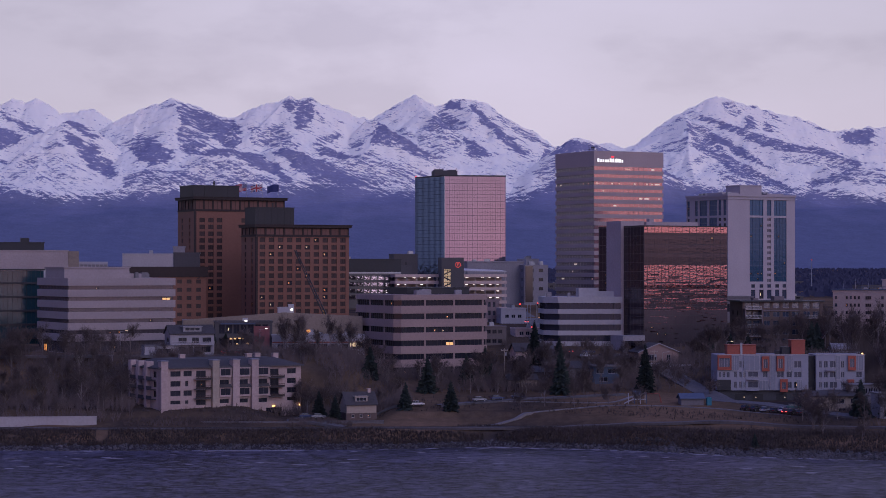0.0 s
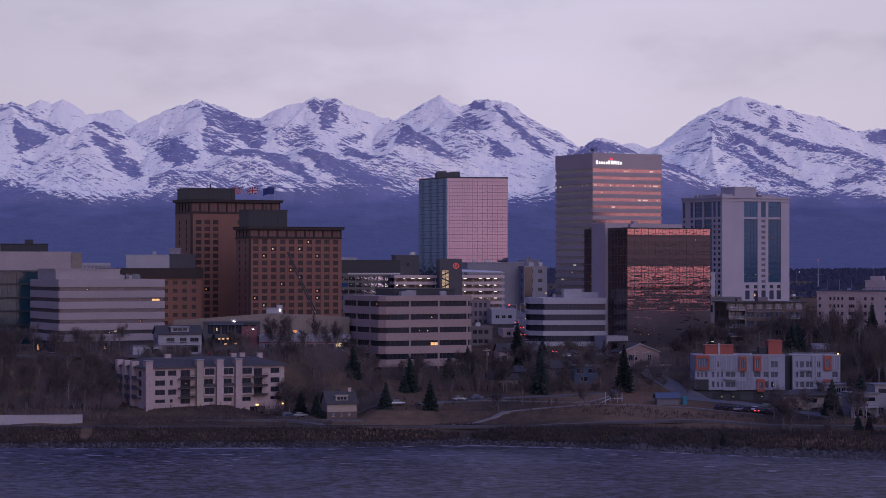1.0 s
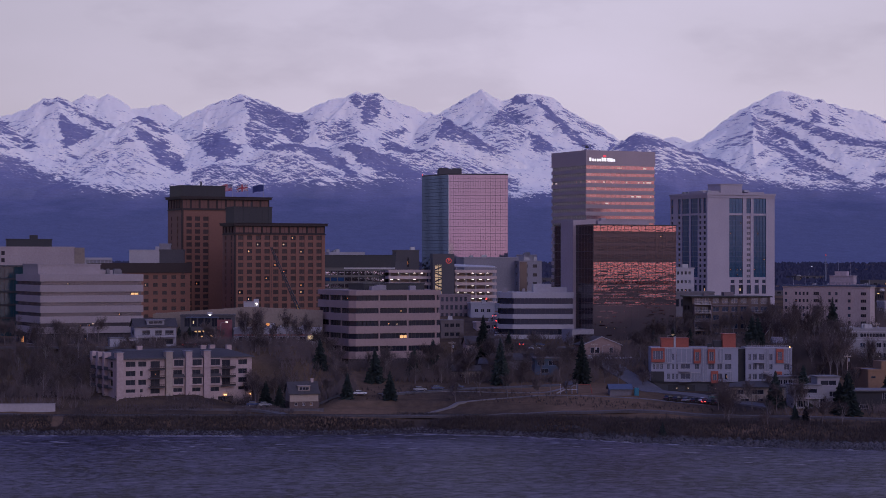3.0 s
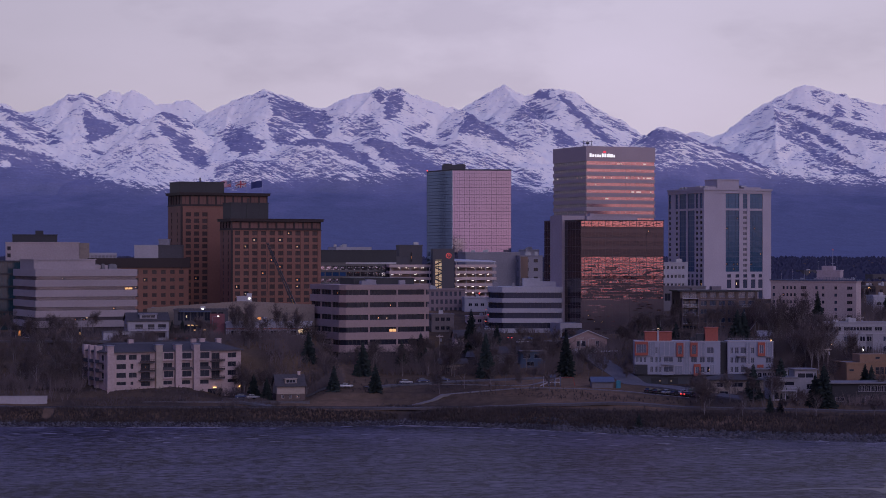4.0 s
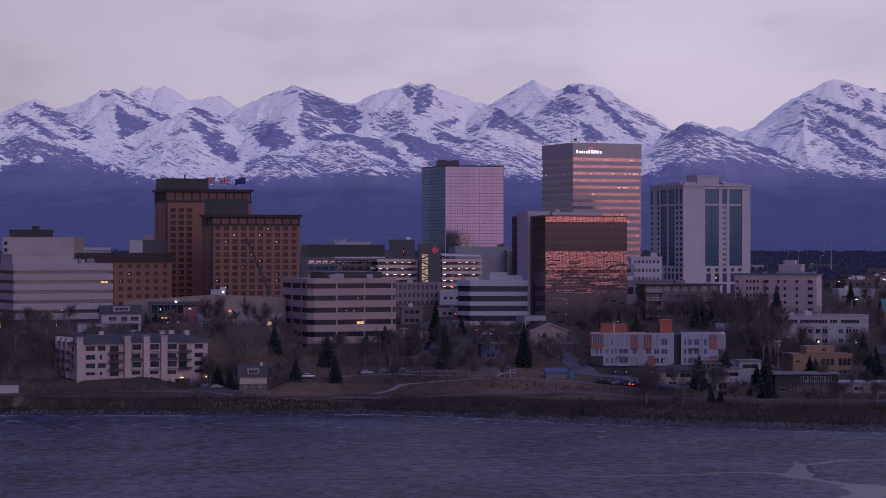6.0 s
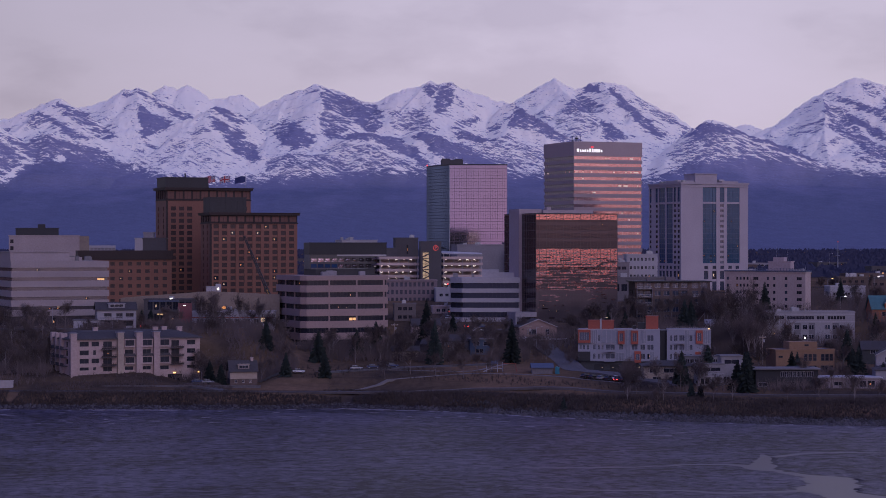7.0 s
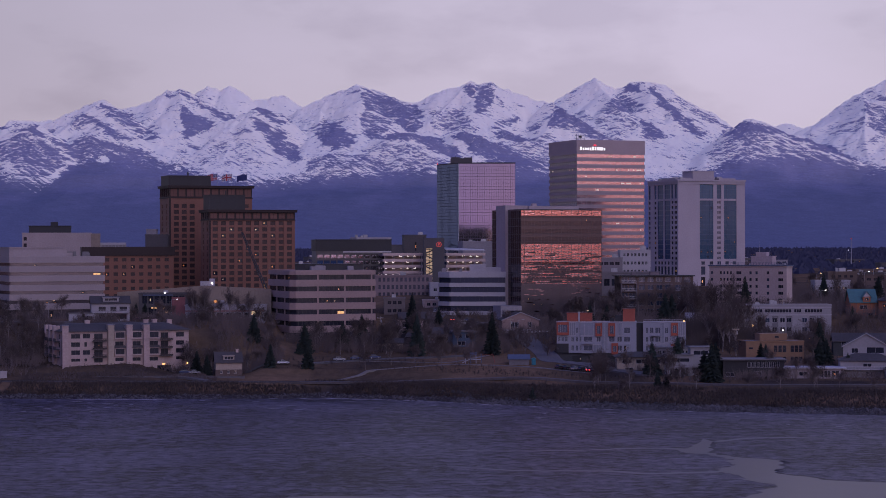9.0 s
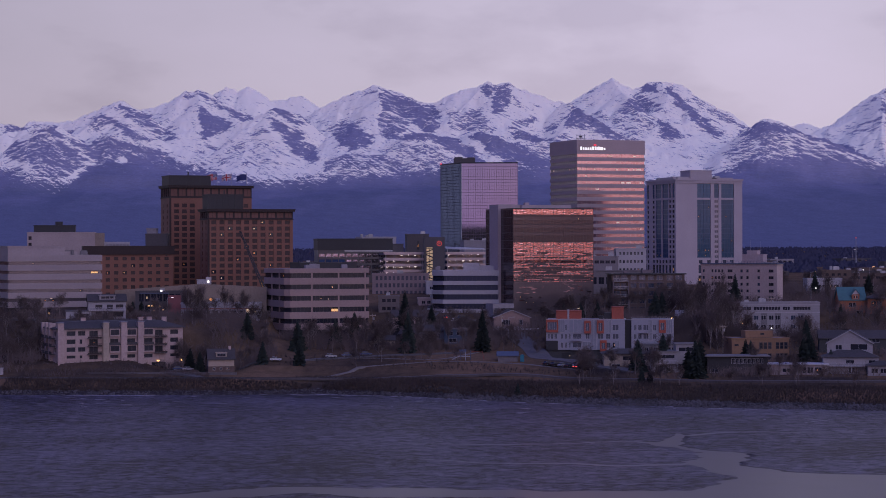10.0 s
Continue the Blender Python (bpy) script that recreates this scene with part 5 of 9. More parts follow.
def mirror_tower():
    """A twenty-storey tower clad all over in mirror glass, with its grid of joints; its front is turned askew to suit
    the reflection the camera sees.
    """
    w, z0 = 35.6, 33.0
    t = thing("mirror_tower", 75.5, 1195, z0, 4.5, "glass office tower mirroring the rose dusk sky", "office tower")
    h = 106.8 - z0
    side = pose(0, 0, 0, 0, 0, 22.0)   # the side wall is sheared to fit the camera's view
    back = side @ Vector((0, 34.0, 0))
    plan = [(0, 0), (w, 0), (w + back.x, back.y), (back.x, back.y)]
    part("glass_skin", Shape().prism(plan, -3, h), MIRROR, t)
    # the side's mirrored blue is put into its glass colour
    part("side_skin", Shape().box(-0.12, -0.02, 0.05, 33.9, -3, h - 0.2), COOLMIRROR, t, "side glass tinted blue for the mountains it mirrors", side)
    rows, n = 36, 24
    for front in (True, False):
        width = w if front else 34.0
        m = Matrix.Identity(4) if front else side @ side_left(0, 34.0)
        off = -0.07 if front else -0.2
        sh = Shape()
        for j in range(n + 1):
            s = width * j / n
            sh.box(s - 0.06, s + 0.06, off, off + 0.12, 0, h)
        for i in range(rows + 1):
            z = i * h / rows
            sh.box(0, width, off + 0.01, off + 0.12, z - 0.075, z + 0.075)
        # the side joints are a darker, bluer copy of the front's
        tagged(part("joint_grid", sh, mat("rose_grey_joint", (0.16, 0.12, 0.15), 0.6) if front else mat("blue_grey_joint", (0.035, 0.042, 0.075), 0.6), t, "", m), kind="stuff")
    part("roof_cap", Shape().prism([(-0.2, -0.2), (w + 0.2, -0.2), (w + back.x + 0.2, back.y + 0.2), (back.x - 0.2, back.y + 0.2)], h, h + 0.7), CHAR, t)
    sh = Shape().box(-4.5, 9, 10, 22, h + 0.7, h + 3.8).box(-4.0, 1, 10.5, 20, h + 3.8, h + 4.5).box(4, 8.4, 11, 20, h + 3.8, h + 4.3)
    for xx in (-4, -1.5, 3, 8.5):
        sh.tube((xx, 11, h + 4), (xx, 11, h + 5.2), 0.1, 0.1)
    part("plant_room", sh, DARKW, t)
    part("corner_trim", Shape().box(-0.2, 0.2, -0.2, 0.2, 0, h), STEEL, t)
    part("beacon", Shape().box(-0.1, 0.3, 33.4, 34, h + 0.7, h + 1.3), REDL, t, "red warning lamp", side)
    return t


mirror_tower()


TOWERSTONE = mat("rose_white_panels", (0.365, 0.322, 0.352), 0.65, vary=0.12)


def white_tower():
    """The white tower hotel: blank end bays, blue glass strips and columns of small windows."""
    rnd = random.Random(41)
    w, d, z0 = 40.4, 35.6, 30.0
    t = thing("white_tower", 201.5, 1003, z0, A, "white tower hotel with tall blue glass strips", "hotel")
    h = 90.0 - z0
    part("wall", core(w, d, -3, h), TOWERSTONE, t)
    storey, rows = 2.72, 12
    spandrel = mat("blue_spandrel", (0.030, 0.068, 0.125), 0.3)

    def glazed(side, tall, panes, strip_glass, small, small_pane, lit):
        """One side: tall strips in two tiers, columns of small windows, and two rows of openings at the foot."""
        m, width = side(w, d), w if side is side_front else d
        tiers = ((h - 10.2, h - 2.6), (h - 42.6, h - 11.2))
        strips = [(a, b, lo, hi) for a, b in tall for lo, hi in tiers] + [(a, b, *tiers[0]) for a, b in small]
        wins = [(a + 0.15, b - 0.15, h - 12.9 - storey * r, h - 11.4 - storey * r) for a, b in small for r in range(rows)]
        foot = [(s, s + 2.2, h - 45.6, h - 43.9) for s in panes] + [(s - 0.2, s + 2.4, h - 51.0, h - 46.6) for s in panes] + [(s - 0.2, s + 2.4, h - 57.0, h - 52.2) for s in panes]
        part("front_wall" if side is side_front else "side_wall", punched(width, -3, h, strips + wins + foot, 0.4), TOWERSTONE, t, "", m)
        for a, b, lo, hi in strips:
            part("glass_strip", Shape().face([(a, 0.38, lo), (b, 0.38, lo), (b, 0.38, hi), (a, 0.38, hi)]), strip_glass, t, "tall blue glass strip", m)
            gr = Shape()
            k = max(2, round((hi - lo) / storey))
            for i in range(k + 1):
                z = lo + (hi - lo) * i / k
                gr.box(a, b, 0.30, 0.37, z - 0.13, z + 0.13)
            n = max(1, round((b - a) / 2.0))
            for j in range(n + 1):
                s = a + (b - a) * j / n
                gr.box(s - 0.07, s + 0.07, 0.28, 0.36, lo, hi)
            part("strip_grid", gr, spandrel, t, "", m)
            # lit panes; the extra low ones stand for town lights mirrored in the glass
            for i in range(k):
                for j in range(n):
                    if rnd.random() < lit * (5 if i < 2 and k > 5 else 1):
                        part("lit_window", window_mesh(0.8, 1.0, pick_pane(rnd, 1.0), CHAR, 0), None, t, "", m @ Matrix.Translation((a + (b - a) * (j + 0.5) / n, 0.26, lo + (hi - lo) * (i + 0.3) / k)))
        for a, b, lo, hi in wins:
            part("window", window_mesh(b - a, hi - lo, pick_pane(rnd, 0.03, small_pane), STEEL if small_pane is PALEGLASS else CHAR, 1), None, t, "", m @ Matrix.Translation(((a + b) / 2, 0.34, lo)))
        for a, b, lo, hi in foot:
            part("window", window_mesh(b - a, hi - lo, pick_pane(rnd, 0.06, GLASSB), CHAR, 1), None, t, "", m @ Matrix.Translation(((a + b) / 2, 0.34, lo)))

    glazed(side_front, ((13.0, 21.1), (27.6, 35.2)), (13.9, 18.9, 23.6, 28.4, 32.8), BLUEGLASS, ((23.3, 26.0),), PALEGLASS, 0.05)
    glazed(side_left, ((11.4, 18.2), (19.8, 26.5)), (0.8, 7.8, 11.8, 15.4, 19.4, 23.2, 27.6, 31.6), NAVYGLASS, ((0.7, 2.9), (7.5, 10.0), (27.7, 30.0), (31.7, 34.2)), GLASS, 0.03)
    part("cornice", Shape().box(-0.5, w + 0.5, -0.5, d + 0.5, h - 1.0, h), TOWERSTONE, t)
    part("belt_course", Shape().box(-0.3, w + 0.3, -0.3, d + 0.3, h - 2.4, h - 2.0), TOWERSTONE, t)
    sh = Shape().box(13, 26, 8, 20, h, h + 4.6).box(12.7, 26.3, 7.7, 20.3, h + 4.6, h + 5.0).box(3, 13, 9, 22, h, h + 1.2).box(28, 38, 6, 20, h, h + 1.0)
    part("penthouse", sh, TOWERSTONE, t)
    roof_kit(t, rnd, 1, 8, 3, 30, h, 5)
    roof_kit(t, rnd, 28, 38, 3, 30, h, 4)
    return t


white_tower()


def bronze_glass_block():
    """The bronze mirror-glass block with its concrete stair shaft."""
    rnd = random.Random(51)
    w, d, z0 = 37.3, 31.0, 25.0
    t = thing("glass_office_block", 121.6, 760.3, z0, A + 0.4, "bronze mirror-glass office block with a concrete stair shaft", "office building")
    h = 69.3 - z0
    part("glass_skin", Shape().box(0, w, 0, d, -4, h), BROWNGLASS, t)
    # side glass is coloured dark for what it reflects, unlike the mirror front
    part("side_skin", Shape().box(-0.12, -0.02, 0.02, 13.5, -4, h - 0.1), BROWNDARK, t, "bronze side glass, its dark reflection put into the colour")
    part("rear_skin", Shape().box(-0.12, -0.02, 23.5, d, -4, h - 0.1), BROWNDARK, t, "bronze side glass, its dark reflection put into the colour")
    part("stair_shaft", Shape().box(-1.4, 9.0, 13.5, 23.5, -4, h + 2.2), SHAFT, t, "rose-grey concrete stair shaft")
    part("roof_shaft", Shape().box(9.0, w - 5, 12.0, 24.0, h, h + 2.0).box(11, 13, 13, 15, h + 2.0, h + 3.1), SHAFT, t)
    # unseen skins, added dark so the mirror tower reflects no glow from them
    part("right_skin", Shape().box(w + 0.02, w + 0.12, 0.3, d - 0.3, -4, h - 0.1), BROWNDARK, t, "bronze side glass, its dark reflection put into the colour")
    part("back_skin", Shape().box(0.3, w - 0.3, d + 0.02, d + 0.12, -4, h - 0.1), BROWNDARK, t, "unseen rear glass, dark for its reflection in the mirror tower")
    sh = Shape()
    rows = 13
    for i in range(rows + 1):
        z = h - i * 3.3
        sh.box(0, w, -0.07, 0.02, z - 0.07, z + 0.07)
    for j in range(25):
        s = w * j / 24
        sh.box(s - 0.05, s + 0.05, -0.07, 0.02, -3, h)
    tagged(part("joint_grid", sh, CHAR, t), kind="stuff")
    # rows of darker spandrel glass; upper floors and foot have reflections painted in
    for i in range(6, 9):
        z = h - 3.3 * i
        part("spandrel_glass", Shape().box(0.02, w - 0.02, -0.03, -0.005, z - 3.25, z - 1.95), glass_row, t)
    dark = glass("hill_reflection_glass", (0.042, 0.036, 0.041), 0.08, 0.12, ripple=0.02, scale=0.3, tall=4.0)
    part("tinted_glazing", Shape().box(0.02, w - 0.02, -0.045, -0.032, h - 14.2, h - 2.3), dark, t, "upper floors darkened as if mirroring far hills")
    part("tinted_glazing", Shape().box(0.02, w - 0.02, -0.045, -0.032, -3.0, h - 31.0), glass("tree_reflection_glass", (0.085, 0.070, 0.080), 0.15, 0.2, ripple=0.03, scale=0.5), t, "lower floors coloured as if mirroring trees")
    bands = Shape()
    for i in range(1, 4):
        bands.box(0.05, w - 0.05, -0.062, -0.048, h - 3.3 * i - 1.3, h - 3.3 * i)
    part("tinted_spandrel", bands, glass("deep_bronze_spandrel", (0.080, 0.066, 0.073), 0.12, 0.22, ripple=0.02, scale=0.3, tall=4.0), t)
    # dark strips painted as the mirrored skyline, denser towards the foot
    panes = Shape()
    for k in range(24):
        z, s, share = h - 17.0 - 0.58 * k, rnd.uniform(0, 4), 0.10 + 0.82 * (k / 23) ** 0.7
        while s < w - 1.5:
            e = min(s + rnd.uniform(0.8, 6.5) * (0.6 + share), w - 0.1)
            if rnd.random() < share:
                panes.box(s, e, -0.09, -0.078, z - rnd.uniform(0.34, 0.62), z)
            s = e + rnd.uniform(0.05, 0.6)
    tagged(part("tinted_pane", panes, dark, t, "broken dark strips standing for the mirrored skyline"), kind="stuff")
    # rose strips painted over the foot as broken reflections of the sky
    rose = Shape()
    for k in range(30):
        z, s = h - 31.4 - 0.55 * k, rnd.uniform(0, 5)
        while s < w - 1.5:
            e = min(s + rnd.uniform(0.5, 3.2), w - 0.1)
            if rnd.random() < 0.22 * (1 - k / 32):
                rose.box(s, e, -0.075, -0.05, z - rnd.uniform(0.2, 0.45), z)
            s = e + rnd.uniform(0.2, 2.0)
    tagged(part("rose_pane", rose, glass("rose_reflection_glass", (0.40, 0.27, 0.28), 0.08, 1.0, ripple=0.03), t, "broken rose strips standing for mirrored sky"), kind="stuff")
    side_joints = Shape()
    for y0, y1 in ((0.05, 13.4), (23.6, d - 0.05)):
        for i in range(rows + 1):
            z = h - 0.2 - i * 3.3
            side_joints.box(-0.17, -0.12, y0, y1, z - 0.10, z + 0.06)
        for j in range(int((y1 - y0) / 2.2) + 1):
            side_joints.box(-0.16, -0.12, y0 + j * 2.2, y0 + j * 2.2 + 0.1, -3, h - 0.2)
    tagged(part("side_joints", side_joints, mat("dull_bronze_joint", (0.085, 0.065, 0.066), 0.5), t), kind="stuff")
    part("roof_edge", Shape().box(-0.15, w + 0.15, -0.15, d + 0.15, h, h + 0.35), CHAR, t)
    part("entrance_canopy", Shape().box(-9.5, 0, -0.5, 8, 2.2, 4.2).box(-9.5, -8.9, -0.5, 8, -4, 2.2), GREYW, t)
    for s, z in ((30.5, h - 4.6), (3.5, 6.5), (6.0, 4.2), (9.5, 4.0)):
        part("lit_window", window_mesh(1.4, 0.9, WARM, CHAR, 1), None, t, "", Matrix.Translation((s, -0.1, z)))
    for z in (h - 22, h - 19, h - 30):
        part("lit_window", window_mesh(1.2, 2.2, AMBER, CHAR, 1), None, t, "", Matrix.Translation((-0.2, 26, z)) @ pose(0, 0, 0, 0, 0, -90))
    return t


# the rosy light on the shaft is put into its concrete colour
SHAFT = mat("rose_grey_concrete", (0.33, 0.275, 0.29), 0.8, vary=0.14)
glass_row = glass("bronze_spandrel_glass", (0.36, 0.22, 0.21), 0.05, 1.0, ripple=0.03)
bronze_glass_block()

# ---- more of the downtown ----


def stuff(ob):
    return tagged(ob, kind="stuff")


def block(name, x, y, z0, w, d, h, turn, wall_mat, label, seed=1, cols=0, rows=0, win=(1.6, 1.5), lit=0.05, left=True, roof_mat=None, units=2, bottom=1.2, bars=1,
          category="building", base=-4.0, margin=1.2, storey=None, pane=None, cornice=0.35, group=""):
    """A plain block of storeys with punched windows on its two seen sides, a coping and roof plant."""
    rnd = random.Random(seed)
    t = thing(name, x, y, z0, turn, label, category, group)
    part("wall", core(w, d, base, h), wall_mat, t)
    st = storey or (h - bottom) / max(rows, 1)
    for side, width in ((side_front, w), (side_left, d)):
        ops = []
        n = cols if side is side_front else (max(1, int(cols * d / w)) if left else 0)
        if n and rows:
            p = (width - 2 * margin) / n
            ops = [(margin + p * i + (p - win[0]) / 2, margin + p * i + (p + win[0]) / 2, bottom + st * r + (st - win[1]) * 0.4, bottom + st * r + (st - win[1]) * 0.4 + win[1]) for r in range(rows) for i in range(n)]
        facade(t, side, w, d, base, h, ops, wall_mat, rnd, lit, bars=bars, pane=pane, frame_mat=STEEL if wall_mat in (WHITEP, OFFWHITE) else CHAR)
    part("coping", Shape().box(-0.2, w + 0.2, -0.2, 0.25, h - cornice, h + 0.25).box(-0.2, 0.25, 0.25, d, h - cornice, h + 0.25).box(0.25, w + 0.2, d - 0.3, d + 0.2, h - cornice, h + 0.25).box(w - 0.25, w + 0.2, 0.25, d - 0.3, h - cornice, h + 0.25), roof_mat or wall_mat, t)
    part("roof", Shape().box(0.25, w - 0.25, 0.25, d - 0.3, h - 0.05, h + 0.05), ROOFG, t)
    roof_kit(t, rnd, 1.5, max(4.5, w - 1), 1.5, max(4.5, d - 1), h, units)
    return t


low_wing = block("hotel_wing", -84.0, 848, 29, 42, 12, 21.2, A - 8, BRONZE, "low bronze-brown hotel wing with dark parapet", 61, 10, 6, (2.0, 1.6), 0.09, units=0, bottom=1.0, category="hotel", pane=HOTELGLASS)
part("parapet", Shape().box(-0.6, 42.6, -0.6, 0.6, 21.2, 25.4).box(-0.6, 0.6, 0.6, 12.4, 21.2, 25.4).box(0.6, 42.6, 11.4, 12.4, 21.2, 25.4), BRONZED, low_wing)

far_white = block("civic_building", -153.9, 1007.3, 31, 37, 22, 31.2, 12, mat("rose_plaster", (0.36, 0.30, 0.295), 0.85), "pale rose civic block with a dark plant room", 62, 0, 0, units=2)
part("plant_room", Shape().box(3.4, 26, 6, 18, 31.2, 35.0).box(3.1, 26.3, 5.7, 18.3, 35.0, 35.4).box(15, 19, 8, 12, 35.4, 37.4), CHAR, far_white, "dark louvred plant room")
part("end_bay", Shape().box(37, 42, -0.4, 12, -2, 31.0), TANWALL, far_white, "tan end bay")
part("link_wing", punched(14, 18, 26, [(0.8 + i * 1.9, 2.2 + i * 1.9, 22.6, 24.6) for i in range(7)]), WHITEP, far_white, "", Matrix.Translation((42.0, 1.0, 0)))
for i in range(3):
    part("window", window_mesh(1.7, 2.0, GLASS, CHAR, 1), None, far_white, "", Matrix.Translation((1.6, -0.06, 27.2 - 3.6 * i)))
part("link_body", Shape().box(42.1, 55.9, 1.5, 10, -2, 25.9), GREYW, far_white)

teal = strip_office("glass_office", -126, 757, 25, 30, 26, 5, 0.7, 4.3, CHAR, glass("teal_glass", (0.012, 0.048, 0.064), 0.10, 0.12), 63, 0.0, "dark teal glass office block", 0.5, turn=14.0, ground=3.0)[0]
block("low_office", -106, 792, 27, 16, 14, 25, A, WHITEP, "small white office with narrow windows", 64, 6, 6, (1.2, 1.8), 0.0, units=1)

block("service_block", -95.7, 1058, 32, 30, 14, 29.0, 0, CONCRETE, "pale blank service block", 65, 0, 0, units=1)
block("dark_block", -56.8, 858.5, 50, 10.5, 5, 10.0, 0, DARKW, "small dark stair house on the hotel wing", 66, 0, 0, units=0, base=-0.5)
block("stair_house", -57.4, 864, 50, 4.6, 4.5, 12.6, 0, GREYW, "narrow grey stair house behind the dark one", 67, 0, 0, units=0, margin=0.4, base=-0.5)

black = thing("black_glass_block", 3.0, 1042, 30, 12, "low black glass block with pale panes standing for reflections", "office building")
part("body", Shape().box(0, 42, 0, 26, -2, 22), glass("black_glass", (0.02, 0.022, 0.03), 0.3), black)
part("upper_wall", Shape().box(-0.3, 42.3, -0.3, 26.3, 22, 28.2).box(-0.5, 42.5, -0.5, 26.5, 28.2, 28.6), CHAR, black, "blank dark upper storey")
part("pale_band", Shape().box(15, 42.2, -0.25, -0.05, 21.2, 22), STEEL, black)
# pale mirror panes are added where broken reflections should show
for r in range(4):
    for i in range(11):
        if i != 10:
            part("window", window_mesh(3.3, 2.1, PALEMIRROR if i >= 4 or r % 2 else NAVYGLASS, CHAR, 0), None, black, "", Matrix.Translation((2.2 + 3.75 * i, -0.10, 8.2 + 3.3 * r)))
part("side_bay", Shape().box(42, 49, 4, 20, -2, 25.2).box(41.9, 49.2, 3.8, 20.2, 25.2, 25.6), DARKW, black)
block("far_office", 1, 1300, 36, 25, 14, 25, A, WHITEP, "distant white office roofs", 67, 0, 0, units=5)
lit_block = block("plain_block", 44.5, 1148, 34, 13.5, 12, 27.6, 10, DARKW, "grey block with one lit stair window", 68, 0, 0, units=2)
part("stair_light", window_mesh(1.0, 5.5, AMBER, CHAR, 0), None, lit_block, "lit stair window", Matrix.Translation((7.0, -0.05, 18)))


TUBE = glow("garage_tube_lamp", (1.0, 0.82, 0.76), 4.5)


def parking_garage(x, y, w, d, decks, turn, label, seed):
    rnd = random.Random(seed)
    t = thing("parking_garage", x, y, 30, turn, label, "parking garage", "parking garage wings")
    # pale inner wall, added close behind the openings to brighten them
    part("core_wall", Shape().box(1, w - 1, 7.0, 7.4, -2, decks * 3.3 - 0.4), OFFWHITE, t)
    for i in range(decks + 1):
        z = i * 3.3
        part("deck", Shape().box(0, w, 0, d, z - 0.35, z), CONCRETE, t)
        part("barrier", Shape().box(0, w, -0.05, 0.2, z - 0.4, z + 1.1).box(-0.05, 0.2, 0.2, d, z - 0.4, z + 1.1), OFFWHITE, t, "cream concrete barrier")
        if i < decks:
            for j in range(int(w / 5.4) + 1):
                part("column", Shape().box(0.5 + j * (w - 1.5) / int(w / 5.4), 1.0 + j * (w - 1.5) / int(w / 5.4), 0.3, 0.8, z, z + 2.95), CONCRETE, t)
            for j in range(int(w / 4)):
                if rnd.random() < 0.75:
                    part("deck_lamp", Shape().box(1 + j * 4.0, 2.3 + j * 4.0, 1.2, 1.4, z + 2.55, z + 2.68), TUBE, t, "lit tube lamp")
    return t


parking_garage(41, 1036, 22, 26, 6, 8, "lit multi-storey parking garage with cream barriers", 71)
parking_garage(75.5, 1040, 22, 26, 6, 8, "lit multi-storey parking garage wing beside the stair tower", 72)
part("canopy", Shape().slab([(0, 0, 22.4), (22, 0, 22.0), (22, 12, 22.6), (0, 12, 23.6)], 0.35).box(0.5, 0.8, 0.5, 0.8, 19.8, 22.4).box(21, 21.3, 0.5, 0.8, 19.8, 22.1), STEEL,
     thing("roof_canopy", 75.5, 1040, 30, 8, "pale metal canopy over the garage roof", "canopy"))

stair_tower = thing("stair_tower", 63.8, 1032, 30, 8, "dark stair tower with a lit glazed stair", "tower")
part("body", Shape().box(0, 11.3, 0.3, 9, -3, 29.2).box(0, 1.2, 0, 0.3, -3, 29.2).box(4.6, 11.3, 0, 0.3, -3, 29.2).box(1.2, 4.6, 0, 0.3, 23.5, 29.2), DARKW, stair_tower)
part("stair_glass", Shape().face([(1.2, 0.2, 2), (4.6, 0.2, 2), (4.6, 0.2, 23.4), (1.2, 0.2, 23.4)]), glow("lit_stairwell", (1.0, 0.74, 0.36), 0.10), stair_tower, "lit stair glazing")
for i in range(7):
    z = 2.5 + i * 3.0
    a, b = ((1.2, 4.6), (4.6, 1.2))[i % 2]
    part("stair_flight", Shape().face([(a, 0.1, z), (b, 0.1, z + 1.5), (b, 0.1, z + 2.2), (a, 0.1, z + 0.7)]).box(1.2, 4.6, 0.05, 0.15, z + 2.3, z + 2.65).box(2.75, 3.05, 0.05, 0.15, z, z + 2.3), CHAR, stair_tower)
ring = Shape()
for i in range(20):
    a0, a1 = 2 * math.pi * i / 20, 2 * math.pi * (i + 1) / 20
    ring.face([(1.45 * math.cos(a0), 0, 1.45 * math.sin(a0)), (1.45 * math.cos(a1), 0, 1.45 * math.sin(a1)), (1.15 * math.cos(a1), 0, 1.15 * math.sin(a1)), (1.15 * math.cos(a0), 0, 1.15 * math.sin(a0))])
SIGND = glow("dim_red_sign", (0.9, 0.10, 0.08), 0.28)
sign = part("parking_sign", ring, SIGND, stair_tower, "round red parking sign", Matrix.Translation((8.3, -0.08, 25.6)))
letter = bpy.data.curves.new("letter", "FONT")
letter.body, letter.size, letter.extrude, letter.align_x = "P", 2.2, 0.02, "CENTER"
letter_ob = bpy.data.objects.new("letter_tmp", letter)
letter_me = bpy.data.meshes.new_from_object(letter_ob)
bpy.data.objects.remove(letter_ob)
letter_me.materials.append(SIGND)
part("letter", letter_me, None, sign, "red letter P", pose(0, -0.02, -0.75, 90, 0, 0))

block("blank_hall", 82.0, 1104, 30, 31, 22, 27.4, 10, GREYW, "large blank grey hall", 73, 0, 0, units=3)
hall = block("hall_annex", 112, 1100, 30, 13, 18, 25.5, 10, GREYW, "grey annex with a dark glazed bay", 74, 2, 5, (2.4, 1.8), 0.1, units=2)
part("glass_bay", Shape().box(0.5, 4.5, -0.3, 0.05, 6, 25), BROWNDARK, hall, "dark glazed bay")
